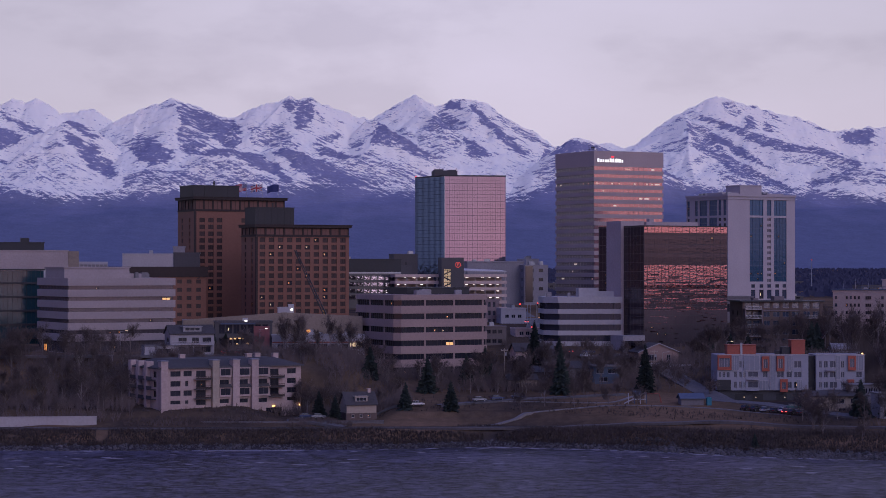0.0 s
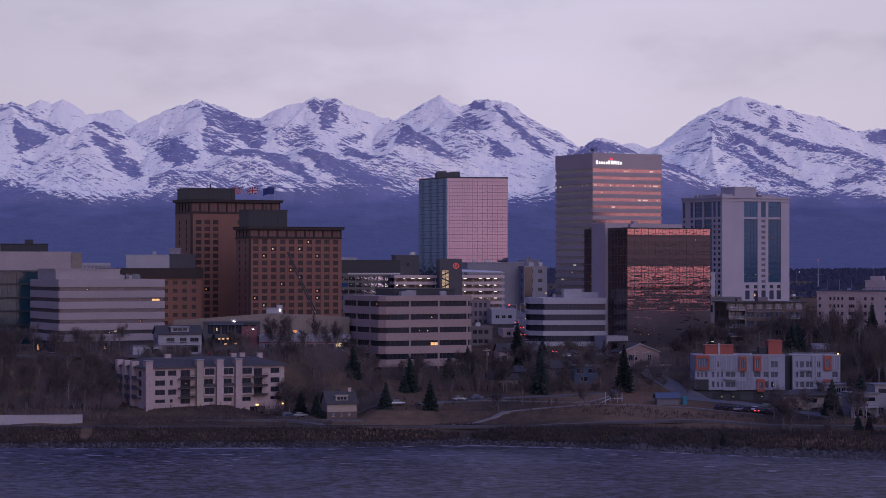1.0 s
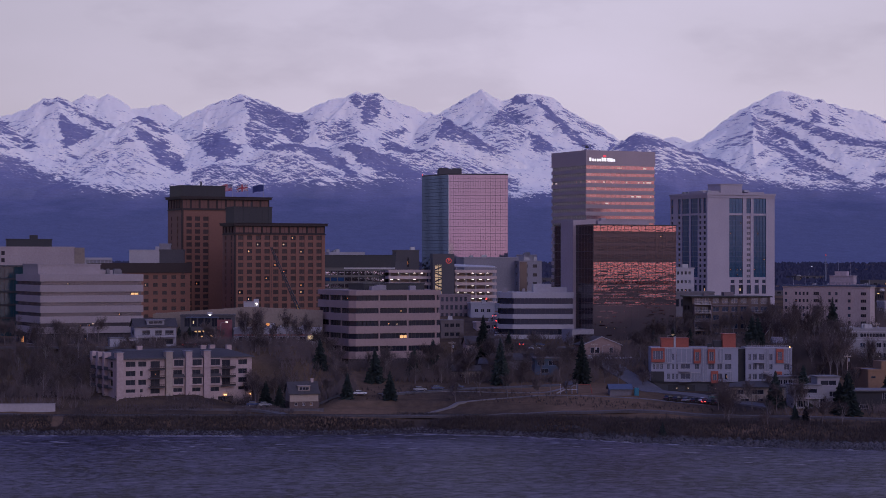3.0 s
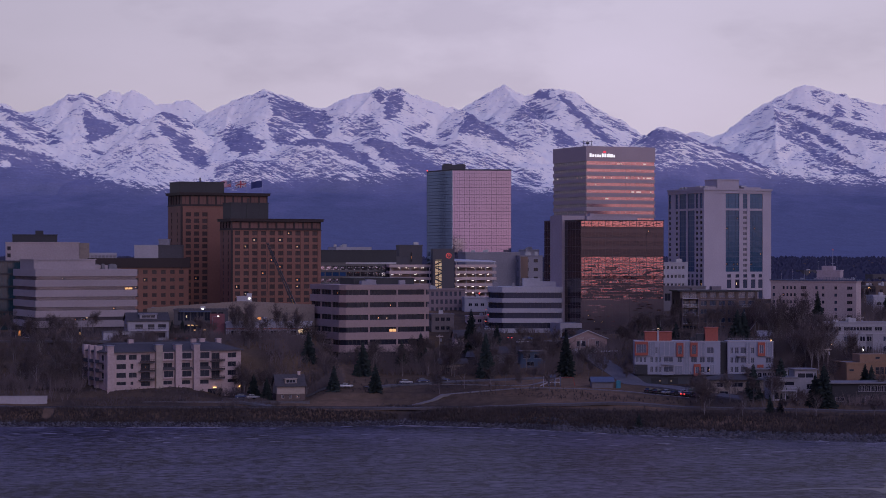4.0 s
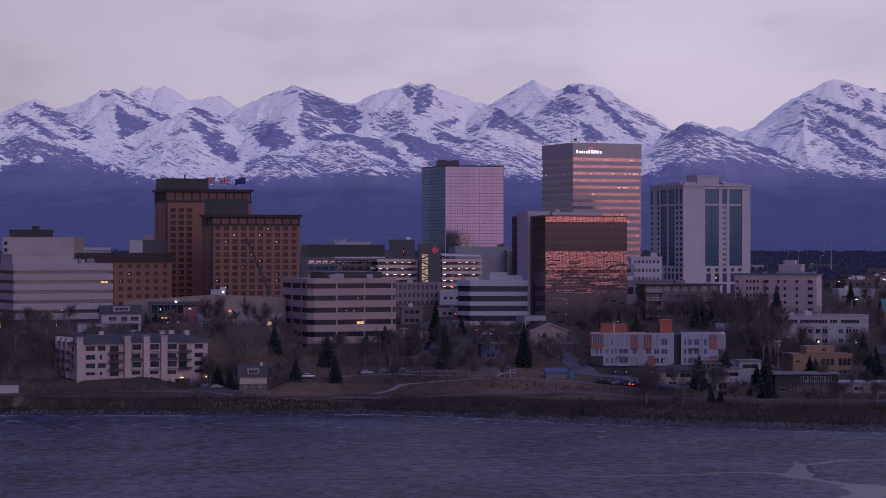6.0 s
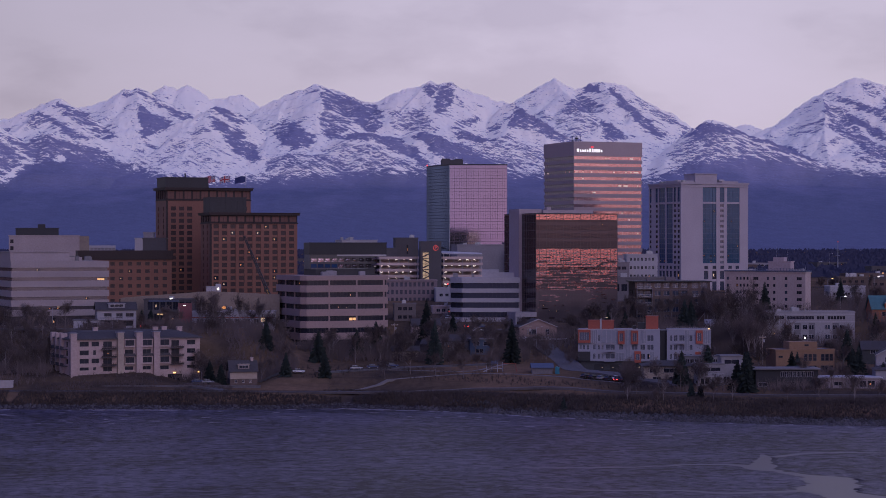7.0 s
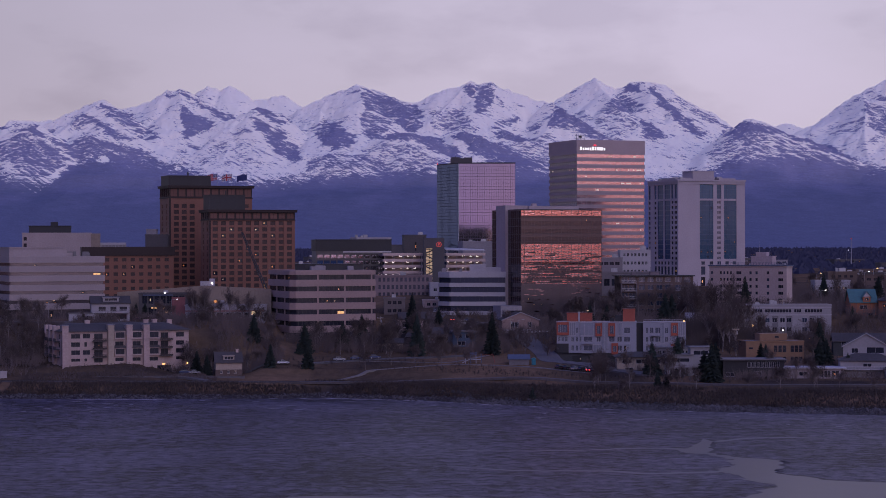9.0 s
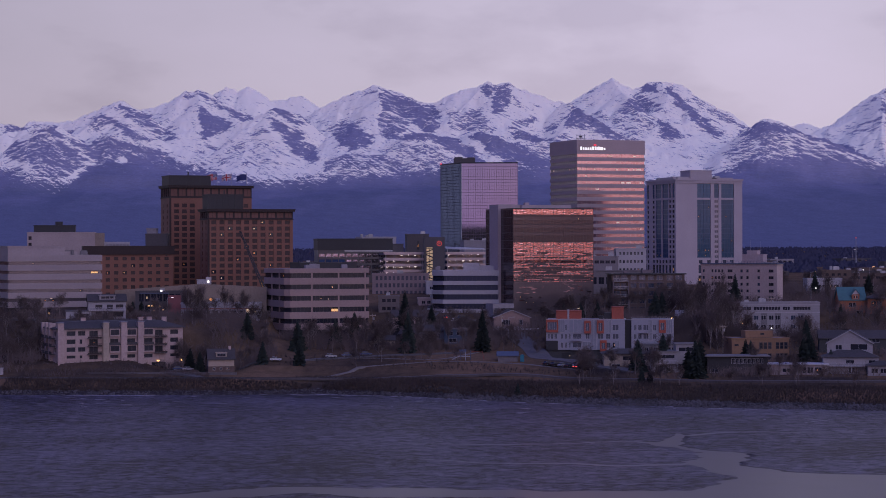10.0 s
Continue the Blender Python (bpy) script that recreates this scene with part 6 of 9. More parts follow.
block("plain_block", 118, 1150, 31, 8, 10, 28, A, WHITEP, "pale block with roof tanks", 75, 0, 0, units=3)
block("brick_hotel", 51.0, 866, 19, 27.0, 14, 21.6, 5, mat("pinkish_grey_brick", (0.25, 0.19, 0.195), 0.85), "four-storey grey-pink brick block with tall sash windows", 76, 12, 6, (1.15, 1.9), 0.03, units=2, bottom=0.5,
              pane=glass("pale_sash_glass", (0.10, 0.105, 0.14), 0.15, 0.3))

# low white blocks behind the bronze glass building
block("arcade_building", 168, 918, 33, 15, 12, 19.3, 4, WHITEP, "white building with rows of square windows", 77, 7, 4, (1.1, 1.6), 0.05, units=1, bottom=3)
block("arcade_building", 153, 912, 33, 16, 12, 15.5, 4, mat("mid_grey_stucco", (0.19, 0.17, 0.185), 0.85), "low grey building with a lit shop window", 78, 5, 3, (2.2, 1.5), 0.25, units=3)
block("low_roof", 150, 860, 28, 34, 12, 14, 4, mat("shaded_stucco", (0.15, 0.135, 0.145), 0.85), "low dim stucco building with arched bays", 79, 9, 1, (2.6, 3.2), 0.0, units=1, bottom=7, storey=5, base=-6)


def dark_brick_flats():
    """Stepped brick flats: two balcony bays, a glazed top storey and a thick flat roof."""
    rnd = random.Random(81)
    w, d, h = 32, 16, 20.6
    lilac = mat("lilac_stucco", (0.15, 0.125, 0.14), 0.85)
    t = thing("brick_flats", 163.5, 786, 21, 6, "dark brick flats with balcony bays and a glazed top storey", "apartment building")
    part("wall", core(w, d, -4, h - 0.6), BRICK, t)
    ops = [(s, s + 2.6, 0.7 + 3.4 * r, 2.7 + 3.4 * r) for r in range(6) for s in (8.4, 12.2, 16.0, 19.8)]
    ops += [(s, s + 2.8, 0.5 + 3.4 * r, 2.8 + 3.4 * r) for r in range(6) for s in (0.9, 4.1, 24.2, 28.0)]
    facade(t, side_front, w, d, -4, 16.5, [o for o in ops if o[3] < 16.5], BRICK, rnd, 0.05, frame_mat=GREYW, pane=GLASSB)
    facade(t, side_front, w, d, 16.5, h - 0.6, [o for o in ops if o[2] > 16.5], BRICK, rnd, 0.0, frame_mat=WHITEP, pane=PALEGLASS, name="top_wall")
    facade(t, side_left, w, d, -4, h - 0.6, [(s, s + 1.8, 1.2 + 3.4 * r, 3.0 + 3.4 * r) for r in range(5) for s in (3, 9)], BRICK, rnd, 0.0)
    part("roof", Shape().box(-0.9, 23.2, -1.0, d + 0.4, h - 0.6, h).box(23.2, w + 0.8, -0.4, d + 0.4, h - 0.6, h - 0.1), CHAR, t, "dark overhanging flat roof")
    part("roof_hatch", Shape().box(14, 18, 4, 8, h, h + 1.5), lilac, t)
    part("roof_hatch", Shape().box(6, 8, 5, 8, h, h + 0.8), lilac, t)
    for s0, s1, top in ((0.4, 7.4, 5), (23.8, 31.4, 4)):
        for e in (s0, s1 - 0.35):
            part("bay_pier", Shape().box(e, e + 0.35, -2.0, -0.02, -4, 0.4 + 3.4 * top), lilac, t)
        for r in range(top + 1):
            z = 0.2 + 3.4 * r
            b = part("balcony", Shape().box(s0 + 0.36, s1 - 0.36, -2.05, -0.02, z - 0.14, z + 0.14), CONCRETE, t)
            rl = Shape().box(s0 + 0.36, s1 - 0.36, -2.0, -1.9, z + 1.05, z + 1.17)
            for i in range(12):
                x = s0 + 0.5 + i * (s1 - s0 - 1.0) / 11
                rl.box(x - 0.04, x + 0.04, -1.98, -1.92, z + 0.14, z + 1.05)
            part("railing", rl, STEEL, b)
    part("belt_course", Shape().box(8.2, 23.0, -0.25, -0.02, 16.5, 16.9), lilac, t)
    return t


dark_brick_flats()

old_block = block("apartment_block", 203.5, 806, 20, 36.5, 6, 25.1, -30, mat("rose_cream_stucco", (0.42, 0.335, 0.315), 0.85), "old rose-cream apartment block with flat roof and aerials", 82, 0, 0,
                  units=5, category="apartment building", left=False)
rnd = random.Random(83)
for r in range(8):
    for share, wide in ((0.025, 0.9), (0.145, 0.8), (0.19, 0.8), (0.235, 0.8), (0.28, 0.8), (0.385, 2.3), (0.54, 1.0), (0.62, 1.0), (0.77, 1.1), (0.935, 2.2)):
        pane = AMBER if rnd.random() < 0.02 else GLASS if wide > 2 or rnd.random() < 0.6 else GLASSB
        part("window", window_mesh(wide, 1.25, pane, DARKW, 2 if wide > 2 else 0), None, old_block, "", Matrix.Translation((0.4 + 35.7 * share, -0.10, 21.8 - 2.92 * r)))
rail = Shape().box(10, 36.6, -0.2, -0.12, 26.75, 26.85).box(10, 36.6, -0.2, -0.12, 26.3, 26.36)
for i in range(20):
    rail.box(10 + i * 1.39, 10.1 + i * 1.39, -0.2, -0.12, 25.8, 26.75)
part("roof_railing", rail, BLUEP, old_block, "pale blue-grey roof railing")
part("cornice", Shape().box(-0.5, 37.0, -0.5, 6.5, 25.35, 25.8), BLUEP, old_block, "blue-grey cornice")
part("lift_house", Shape().box(19, 29, 2, 6, 25.8, 29.4).box(18.8, 29.2, 1.8, 6.2, 29.4, 29.7).box(21, 26, 2.5, 5.5, 29.7, 31.4), mat("lift_house_stucco", (0.37, 0.30, 0.305), 0.85), old_block)
for s, hh in ((3, 29), (8, 30), (13, 29.5), (22, 36), (27, 35.5), (35, 28)):
    part("aerial", Shape().tube((s, 4, 25.7), (s, 4, hh), 0.09, 0.05), STEEL, old_block)


STUCCO = mat("rose_cream_render", (0.40, 0.305, 0.285), 0.85, vary=0.2)


def apartment():
    rnd = random.Random(91)
    w, d, h = 49.0, 26.8, 15.7
    t = thing("apartment_building", -47.4, 652, 7.0, 27, "cream stucco apartment building with chimney piers and balconies", "apartment building")
    part("wall", core(w, d, -3, h), STUCCO, t)
    zs = (12.9, 9.8, 6.8, 4.3)
    ops = []
    for i, z in enumerate(zs):
        hh = 1.7 if i < 3 else 1.1
        ops += [(3.6, 7.0, z, z + hh), (8.0, 10.8, z, z + hh) if i in (0, 2) else (8.6, 9.6, z, z + hh)]
        ops += [(12.3, 15.6, z - 0.5, z + hh), (20.4, 23.6, z - 0.2, z + hh), (27.0, 30.2, z - 0.2, z + hh), (33.6, 37.0, z - 0.3, z + hh), (38.0, 41.0, z - 0.5, z + hh)]
        ops += [(44.0, 47.2, z, z + hh)]
    ops = [o for o in ops if not (o[0] > 37 and o[2] < 5.2 and o[0] < 42)] + [(36.6, 42.2, -0.6, 2.2)]
    facade(t, side_front, w, d, -3, h, ops, STUCCO, rnd, 0.03, frame_mat=DARKW)
    lops = [(s, s + 2.6, z - 0.3, z + 1.6) for z in zs[:3] for s in (2.0, 8.5, 15.0, 21.5)]
    facade(t, side_left, w, d, -3, h, lops, STUCCO, rnd, 0.0, frame_mat=DARKW)
    # chimney piers, each with its cap
    for s in (0.6, 18.0, 25.0, 31.6):
        p = part("pier", Shape().box(s - 0.6, s + 1.7, -1.3, 1.5, -3, h + 2.0), STUCCO if s != 18.0 else SIDING, t)
        part("cap", Shape().box(s - 0.8, s + 1.9, -1.5, 1.7, h + 2.0, h + 2.3), GREYW, p)
    for s in (5.0, 11.5, 18.0):
        part("pier", Shape().box(-1.2, 1.2, d - s - 1.0, d - s + 1.0, -3, h + 1.8), STUCCO, t)
    # oriels with their own small roofs
    for s in (20.0, 26.6, 33.2):
        for z in (12.4, 6.2):
            o = part("oriel", Shape().box(s, s + 4.0, -0.95, 0, z, z + 0.5).box(s, s + 0.3, -0.95, 0, z + 0.5, z + 2.6).box(s + 3.7, s + 4.0, -0.95, 0, z + 0.5, z + 2.6).box(s, s + 4.0, -0.95, 0, z + 2.6, z + 2.9), STUCCO, t)
            part("oriel_window", window_mesh(3.4, 2.1, GLASS, DARKW, 1), None, o, "", Matrix.Translation((s + 2.0, -0.85, z + 0.5)))
            if z < 8:
                part("oriel_roof", Shape().slab([(s - 0.2, -1.3, z + 2.9), (s + 4.2, -1.3, z + 2.9), (s + 4.2, 0, z + 3.7), (s - 0.2, 0, z + 3.7)], 0.15), SHINGLE, o)
    # balconies
    for s0, s1 in ((11.4, 16.8), (37.4, 42.4)):
        for z in (11.9, 8.9, 5.9):
            b = part("balcony", Shape().box(s0, s1, -1.7, 0, z - 0.2, z), DARKW, t)
            rl = Shape().box(s0, s1, -1.72, -1.64, z + 0.9, z + 1.0).box(s0, s1, -1.7, -1.66, z + 0.1, z + 0.55)
            for i in range(int((s1 - s0) / 0.7) + 1):
                rl.box(s0 + i * 0.7, s0 + i * 0.7 + 0.07, -1.7, -1.64, z, z + 0.9)
            part("railing", rl, BRONZED, b)
    for y0 in (3.0, 9.5, 16.0):
        for z in (11.9, 8.9, 5.9):
            part("balcony", Shape().box(-1.6, 0, y0, y0 + 4.4, z - 0.2, z).box(-1.6, -1.5, y0, y0 + 4.4, z, z + 1.0), DARKW, t)
    # low hipped shingle roof
    e, r = 0.8, 6.5
    base = [(-e, -e, h), (w + e, -e, h), (w + e, d + e, h), (-e, d + e, h)]
    top = [(r, r, h + 2.3), (w - r, r, h + 2.3), (w - r, d - r, h + 2.3), (r, d - r, h + 2.3)]
    sh = Shape()
    for i in range(4):
        j = (i + 1) % 4
        sh.face([base[i], base[j], top[j], top[i]])
    sh.face(top).face(base[::-1])
    part("roof", sh, SHINGLE, t, "dark shingle hip roof")
    part("fascia", Shape().box(-e, w + e, -e - 0.06, -e, h - 0.35, h + 0.05).box(-e - 0.06, -e, -e, d + e, h - 0.35, h + 0.05), DARKW, t)
    for s, y in ((34, 9), (38, 11), (43, 8), (12, 12)):
        part("roof_vent", Shape().box(s, s + 1.8, y, y + 1.4, h + 1.2, h + 3.4).box(s - 0.15, s + 1.95, y - 0.15, y + 1.55, h + 3.4, h + 3.6), STUCCO, t)
    lm = part("garage_lamp", Shape().box(38.6, 39.6, -0.35, -0.05, 2.5, 2.8), BULBW, t, "lit sodium wall lamp")
    part("porch_lamp", Shape().box(48.2, 48.5, -0.4, -0.05, 2.6, 3.0), BULBW, t, "lit porch lamp")
    part("window_glow", window_mesh(0.9, 0.7, AMBER, DARKW, 0), None, t, "", Matrix.Translation((14.2, 0.1, 9.9)))
    return t


apartment()


def colour_block():
    """The modern block of pale panels with orange-red boxes."""
    rnd = random.Random(92)
    w, d = 49.8, 15.0
    z0 = 7.5
    t = thing("modern_flats", 136.4, 697, z0, -3.0, "modern pale-panelled flats with orange-red boxes and dark base", "apartment building")
    PANEL = mat("pale_blue_grey_panel", (0.245, 0.25, 0.30), 0.55, vary=0.08)
    h = 24.5 - z0
    lo = 12.6 - z0
    part("base_wall", Shape().box(0.8, w - 2, 0.8, d, -4, lo), mat("dark_base_render", (0.06, 0.06, 0.068), 0.8), t, "dark ground storey")
    for s in (6.0, 12.0, 20.0, 26.0):
        part("garage_door", Shape().box(s, s + 3.6, 0.72, 0.79, -0.5, lo - 1.2).box(s, s + 3.6, 0.69, 0.72, 1.2, 1.3).box(s, s + 3.6, 0.69, 0.72, 2.4, 2.5), CHAR, t)
    rows = ((12.7, 15.0), (9.4, 11.4), (5.9, 8.0))
    cells = [(5.6, 6.6), (7.4, 8.2), (8.8, 9.6), (10.4, 13.8), (17.6 + 0.8, 19.6), (23.4, 25.2), (26.0, 28.4)]
    ops = [(a, b, z, q) for z, q in rows for a, b in cells if rnd.random() < 0.92]
    ops += [(0.5, 1.4, 9.4, 11.4), (1.8, 2.7, 9.4, 11.4), (3.2, 4.2, 9.4, 11.4), (15.4, 17.0, 9.4, 11.4), (15.2, 17.4, 5.9, 8.0), (20.2, 22.4, 9.4, 11.4)]
    facade(t, side_front, 30.8, d, lo, h, ops, PANEL, rnd, 0.03, frame_mat=STEEL, pane=PALEGLASS)
    facade(t, side_left, 30.8, d, lo, h, [(3, 5, 9.4, 11.4), (8, 10, 9.4, 11.4), (8, 10, 5.9, 8.0)], PANEL, rnd, 0.0, frame_mat=STEEL)
    part("rear_wall", core(30.8, d, lo, h), PANEL, t)
    part("recess", Shape().box(30.8, 33.4, 2.0, d, -4, h - 0.3), CHAR, t, "dark recessed stair bay")
    off = Matrix.Translation((33.4, 0, 0))
    rops = [(a, b, z, q) for z, q in rows for a, b in ((1.0, 2.0), (2.6, 4.0), (4.6, 7.2), (8.4, 9.6), (13.6, 15.6))]
    wing = part("wing_wall", punched(16.4, lo, h, rops), PANEL, t, "", off)
    for a, b, z, q in rops:
        part("window", window_mesh(b - a, q - z, pick_pane(rnd, 0.12, PALEGLASS), STEEL, 1), None, t, "", off @ Matrix.Translation(((a + b) / 2, 0.29, z)))
    part("wing_body", core(16.4, d, lo, h), PANEL, t, "", off)
    part("wing_side", Shape().box(0, 0.1, 0.01, d, lo, h), PANEL, t, "", off)
    for a, b, z, q in ((0, 4.7, 12.0, 17.0), (15.0, 17.5, 11.6, 16.6), (20.0, 22.6, 11.6, 16.7), (21.2, 23.7, 4.6, 8.9), (44.2, 46.8, 11.9, 16.8), (44.0, 46.2, 5.5, 8.8)):
        r = part("red_box", Shape().box(a, b, -0.7, 0.3, z, z + 1.0).box(a, b, -0.7, 0.3, q - 1.0, q).box(a, a + 0.5, -0.7, 0.3, z + 1.0, q - 1.0).box(b - 0.5, b, -0.7, 0.3, z + 1.0, q - 1.0).box(a + 0.5, b - 0.5, -0.3, 0.3, z + 1.0, q - 1.0), REDP, t, "orange-red projecting box")
        part("box_pane", Shape().face([(a + 0.6, -0.36, z + 1.0), (b - 0.6, -0.36, z + 1.0), (b - 0.6, -0.36, q - 1.0), (a + 0.6, -0.36, q - 1.0)]), PALEGLASS, r)
        for s in np.linspace(a + 0.6, b - 0.6, 3 if b - a < 3 else 5):
            part("box_mullion", Shape().box(s - 0.05, s + 0.05, -0.46, -0.34, z + 1.0, q - 1.0), STEEL, r)
    SCREEN = mat("grey_frosted_screen", (0.19, 0.20, 0.245), 0.45, vary=0.12)
    for a, b, z, q in ((5.0, 7.3, 11.9, 16.8), (9.0, 14.2, 11.9, 16.8), (17.9, 19.7, 5.3, 16.8), (24.0, 25.5, 11.9, 16.8), (26.9, 28.6, 5.3, 8.6), (14.3, 17.2, 5.3, 8.3), (40.0, 41.6, 8.9, 16.8), (46.9, 49.4, 11.9, 16.8)):
        sc = part("screen_panel", Shape().box(a, b, -0.22, -0.04, z, q), SCREEN, t, "grey frosted screen panel")
        fr = Shape().box(a - 0.1, b + 0.1, -0.26, -0.03, q, q + 0.12).box(a - 0.1, b + 0.1, -0.26, -0.03, z - 0.12, z)
        for s in np.linspace(a, b, 4):
            fr.box(s - 0.05, s + 0.05, -0.25, -0.03, z, q)
        part("screen_frame", fr, WHITEP, sc)
    for a, b, z in ((9.8, 14.0, 8.9), (9.8, 14.0, 5.2), (36.5, 40.0, 12.0)):
        bal = part("balcony", Shape().box(a, b, -1.3, 0, z - 0.2, z), PANEL, t)
        rl = Shape().box(a, b, -1.3, -1.24, z + 0.95, z + 1.02)
        for i in range(12):
            s = a + (b - a) * i / 11
            rl.box(s - 0.02, s + 0.02, -1.29, -1.25, z, z + 0.95)
        part("railing", rl, STEEL, bal)
    part("corner_panel", Shape().box(-0.1, 4.6, -0.08, -0.01, lo, lo + 3.6), CHAR, t, "dark corner panel")
    for a, b, z in ((3.8, 13.5, 20.2), (25.6, 30.2, 21.8)):
        part("roof_pavilion", Shape().box(a, b, 3, 9, h, z).box(a - 0.2, b + 0.2, 2.8, 9.2, z, z + 0.25), REDP, t, "orange-red roof pavilion")
    part("chimney", Shape().box(8.2, 8.9, 2.7, 3.3, h, 21.0), STEEL, t)
    part("roof_plant", Shape().box(22.5, 25.4, 4, 8, h, h + 2.6).box(20.5, 22.0, 5, 7, h, h + 1.4), CHAR, t)
    part("roof_edge", Shape().box(-0.15, 30.9, -0.15, 0.2, h, h + 0.3).box(33.3, w + 0.15, -0.15, 0.2, h, h + 0.3), WHITEP, t)
    rl = Shape().box(33.5, w - 1, 0.6, 0.66, h + 1.0, h + 1.08)
    for i in range(22):
        rl.box(33.5 + i * 0.7, 33.56 + i * 0.7, 0.6, 0.66, h, h + 1.0)
    stuff(part("roof_railing", rl, WHITEP, t))
    part("roof_lamp", Shape().box(w - 0.9, w - 0.5, 0.2, 0.6, h + 0.3, h + 0.7), BULBW, t, "lit roof lamp")
    for s in (9.0, 13.0, 22.8, 28):
        part("wall_lamp", Shape().box(s, s + 0.3, 0.5, 0.78, 2.6, 2.9), COOL, t)
    return t


colour_block()


def house(name, x, y, z, turn, w, d, h, wall_mat, roof_mat, label, roof="gable_x", rise=2.5, wins=(), left=(), lit=0.0, over=0.5, seed=1, base=-3.0, chimney=None, deck=None, dormer=False, frame_mat=None):
    """A house with walls, windows, roof and what stands on it. wins: (s0, s1, low, high)."""
    rnd = random.Random(seed)
    t = thing(name, x, y, z, turn, label, "house")
    part("wall", core(w, d, base, h), wall_mat, t)
    facade(t, side_front, w, d, base, h, list(wins), wall_mat, rnd, lit, 0.2, frame_mat or WHITEP)
    facade(t, side_left, w, d, base, h, list(left), wall_mat, rnd, lit, 0.2, frame_mat or WHITEP)
    if roof == "gable_x":
        part("roof", Shape().gable(0, w, 0, d, h, h + rise, over, "x"), roof_mat, t)
        for xx in (0.02, w - 0.02):
            part("gable_wall", Shape().face([(xx, 0, h), (xx, d, h), (xx, d / 2, h + rise)] if xx > 1 else [(xx, d, h), (xx, 0, h), (xx, d / 2, h + rise)]), wall_mat, t)
    elif roof == "gable_y":
        part("roof", Shape().gable(0, w, 0, d, h, h + rise, over, "y"), roof_mat, t)
        part("gable_wall", Shape().face([(0, 0.02, h), (w, 0.02, h), (w / 2, 0.02, h + rise)]), wall_mat, t)
        part("bargeboard", Shape().slab([(-over, -over - 0.1, h - rise * over / (w / 2)), (w / 2, -over - 0.1, h + rise), (w / 2, -over, h + rise), (-over, -over, h - rise * over / (w / 2))], 0.3)
             .slab([(w / 2, -over - 0.1, h + rise), (w + over, -over - 0.1, h - rise * over / (w / 2)), (w + over, -over, h - rise * over / (w / 2)), (w / 2, -over, h + rise)], 0.3), WHITEP, t)
    elif roof == "hip":
        e, r = over, min(w, d) / 2 - 0.2
        b = [(-e, -e, h), (w + e, -e, h), (w + e, d + e, h), (-e, d + e, h)]
        top = [(r, r, h + rise), (w - r, r, h + rise), (w - r, d - r, h + rise), (r, d - r, h + rise)]
        sh = Shape()
        for i in range(4):
            j = (i + 1) % 4
            sh.face([b[i], b[j], top[j], top[i]])
        sh.face(top).face(b[::-1]).box(-e, w + e, -e, -e + 0.1, h - 0.25, h)
        part("roof", sh, roof_mat, t)
    else:
        part("roof", Shape().box(-over, w + over, -over, d + over, h, h + 0.3).box(-over + 0.1, w + over - 0.1, -over + 0.1, d + over - 0.1, h + 0.3, h + 0.4), roof_mat, t)
    if chimney:
        part("chimney", Shape().box(chimney, chimney + 0.9, d / 2 - 0.4, d / 2 + 0.5, h, h + rise + 1.0).box(chimney - 0.1, chimney + 1.0, d / 2 - 0.5, d / 2 + 0.6, h + rise + 1.0, h + rise + 1.2), OFFWHITE, t)
    if deck:
        zz, out = deck
        dk = part("deck", Shape().box(0.3, w - 0.3, -out, 0, zz - 0.25, zz), WHITEP, t)
        rl = Shape().box(0.3, w - 0.3, -out, -out + 0.08, zz + 0.95, zz + 1.05)
        for i in range(int(w / 0.6)):
            rl.box(0.4 + i * 0.6, 0.46 + i * 0.6, -out + 0.01, -out + 0.07, zz, zz + 0.95)
        part("railing", rl, WHITEP, dk)
        for s in (0.6, w / 2, w - 0.8):
            part("deck_post", Shape().box(s, s + 0.2, -out, -out + 0.2, base, zz - 0.25), WHITEP, dk)
    if dormer:
        dm = part("dormer", Shape().box(w * 0.3, w * 0.72, 0.6, d / 2, h + 0.4, h + 2.2).box(w * 0.28, w * 0.74, 0.3, d / 2, h + 2.2, h + 2.45), wall_mat, t)
        part("dormer_window", window_mesh(w * 0.34, 1.1, GLASS, WHITEP, 2), None, dm, "", Matrix.Translation((w * 0.51, 0.52, h + 0.9)))
    return t


house("cottage", 114.5, 728, 19.6, 12, 15, 10, 4.6, mat("rose_tan_siding", (0.25, 0.175, 0.16), 0.85), SHINGLE, "tan gabled cottage on a white foundation wall", "gable_y", 3.0, [(3.2, 6.8, 1.6, 3.8), (10.6, 12.0, 1.6, 3.8)], seed=1)
part("garden_wall", Shape().box(-1, 18, -4.2, -3.8, -3, 0.4).box(0, 12, -0.12, 0, -2, 0.9), WHITEP, thing("garden_wall", 114.5, 728, 19.6, 12, "low white garden wall below the cottage", "wall"))
small_house = house("small_house", 10.6, 650, 6.8, 14, 9.6, 8, 4.6, SIDING, SHINGLE, "small weathered house with a shed dormer", "gable_x", 3.4, [(1.6, 2.5, 0.4, 1.4), (4.2, 5.1, 0.4, 1.4), (6.8, 7.7, 0.4, 1.4)], lit=0.2, dormer=True, seed=2, chimney=7.8)
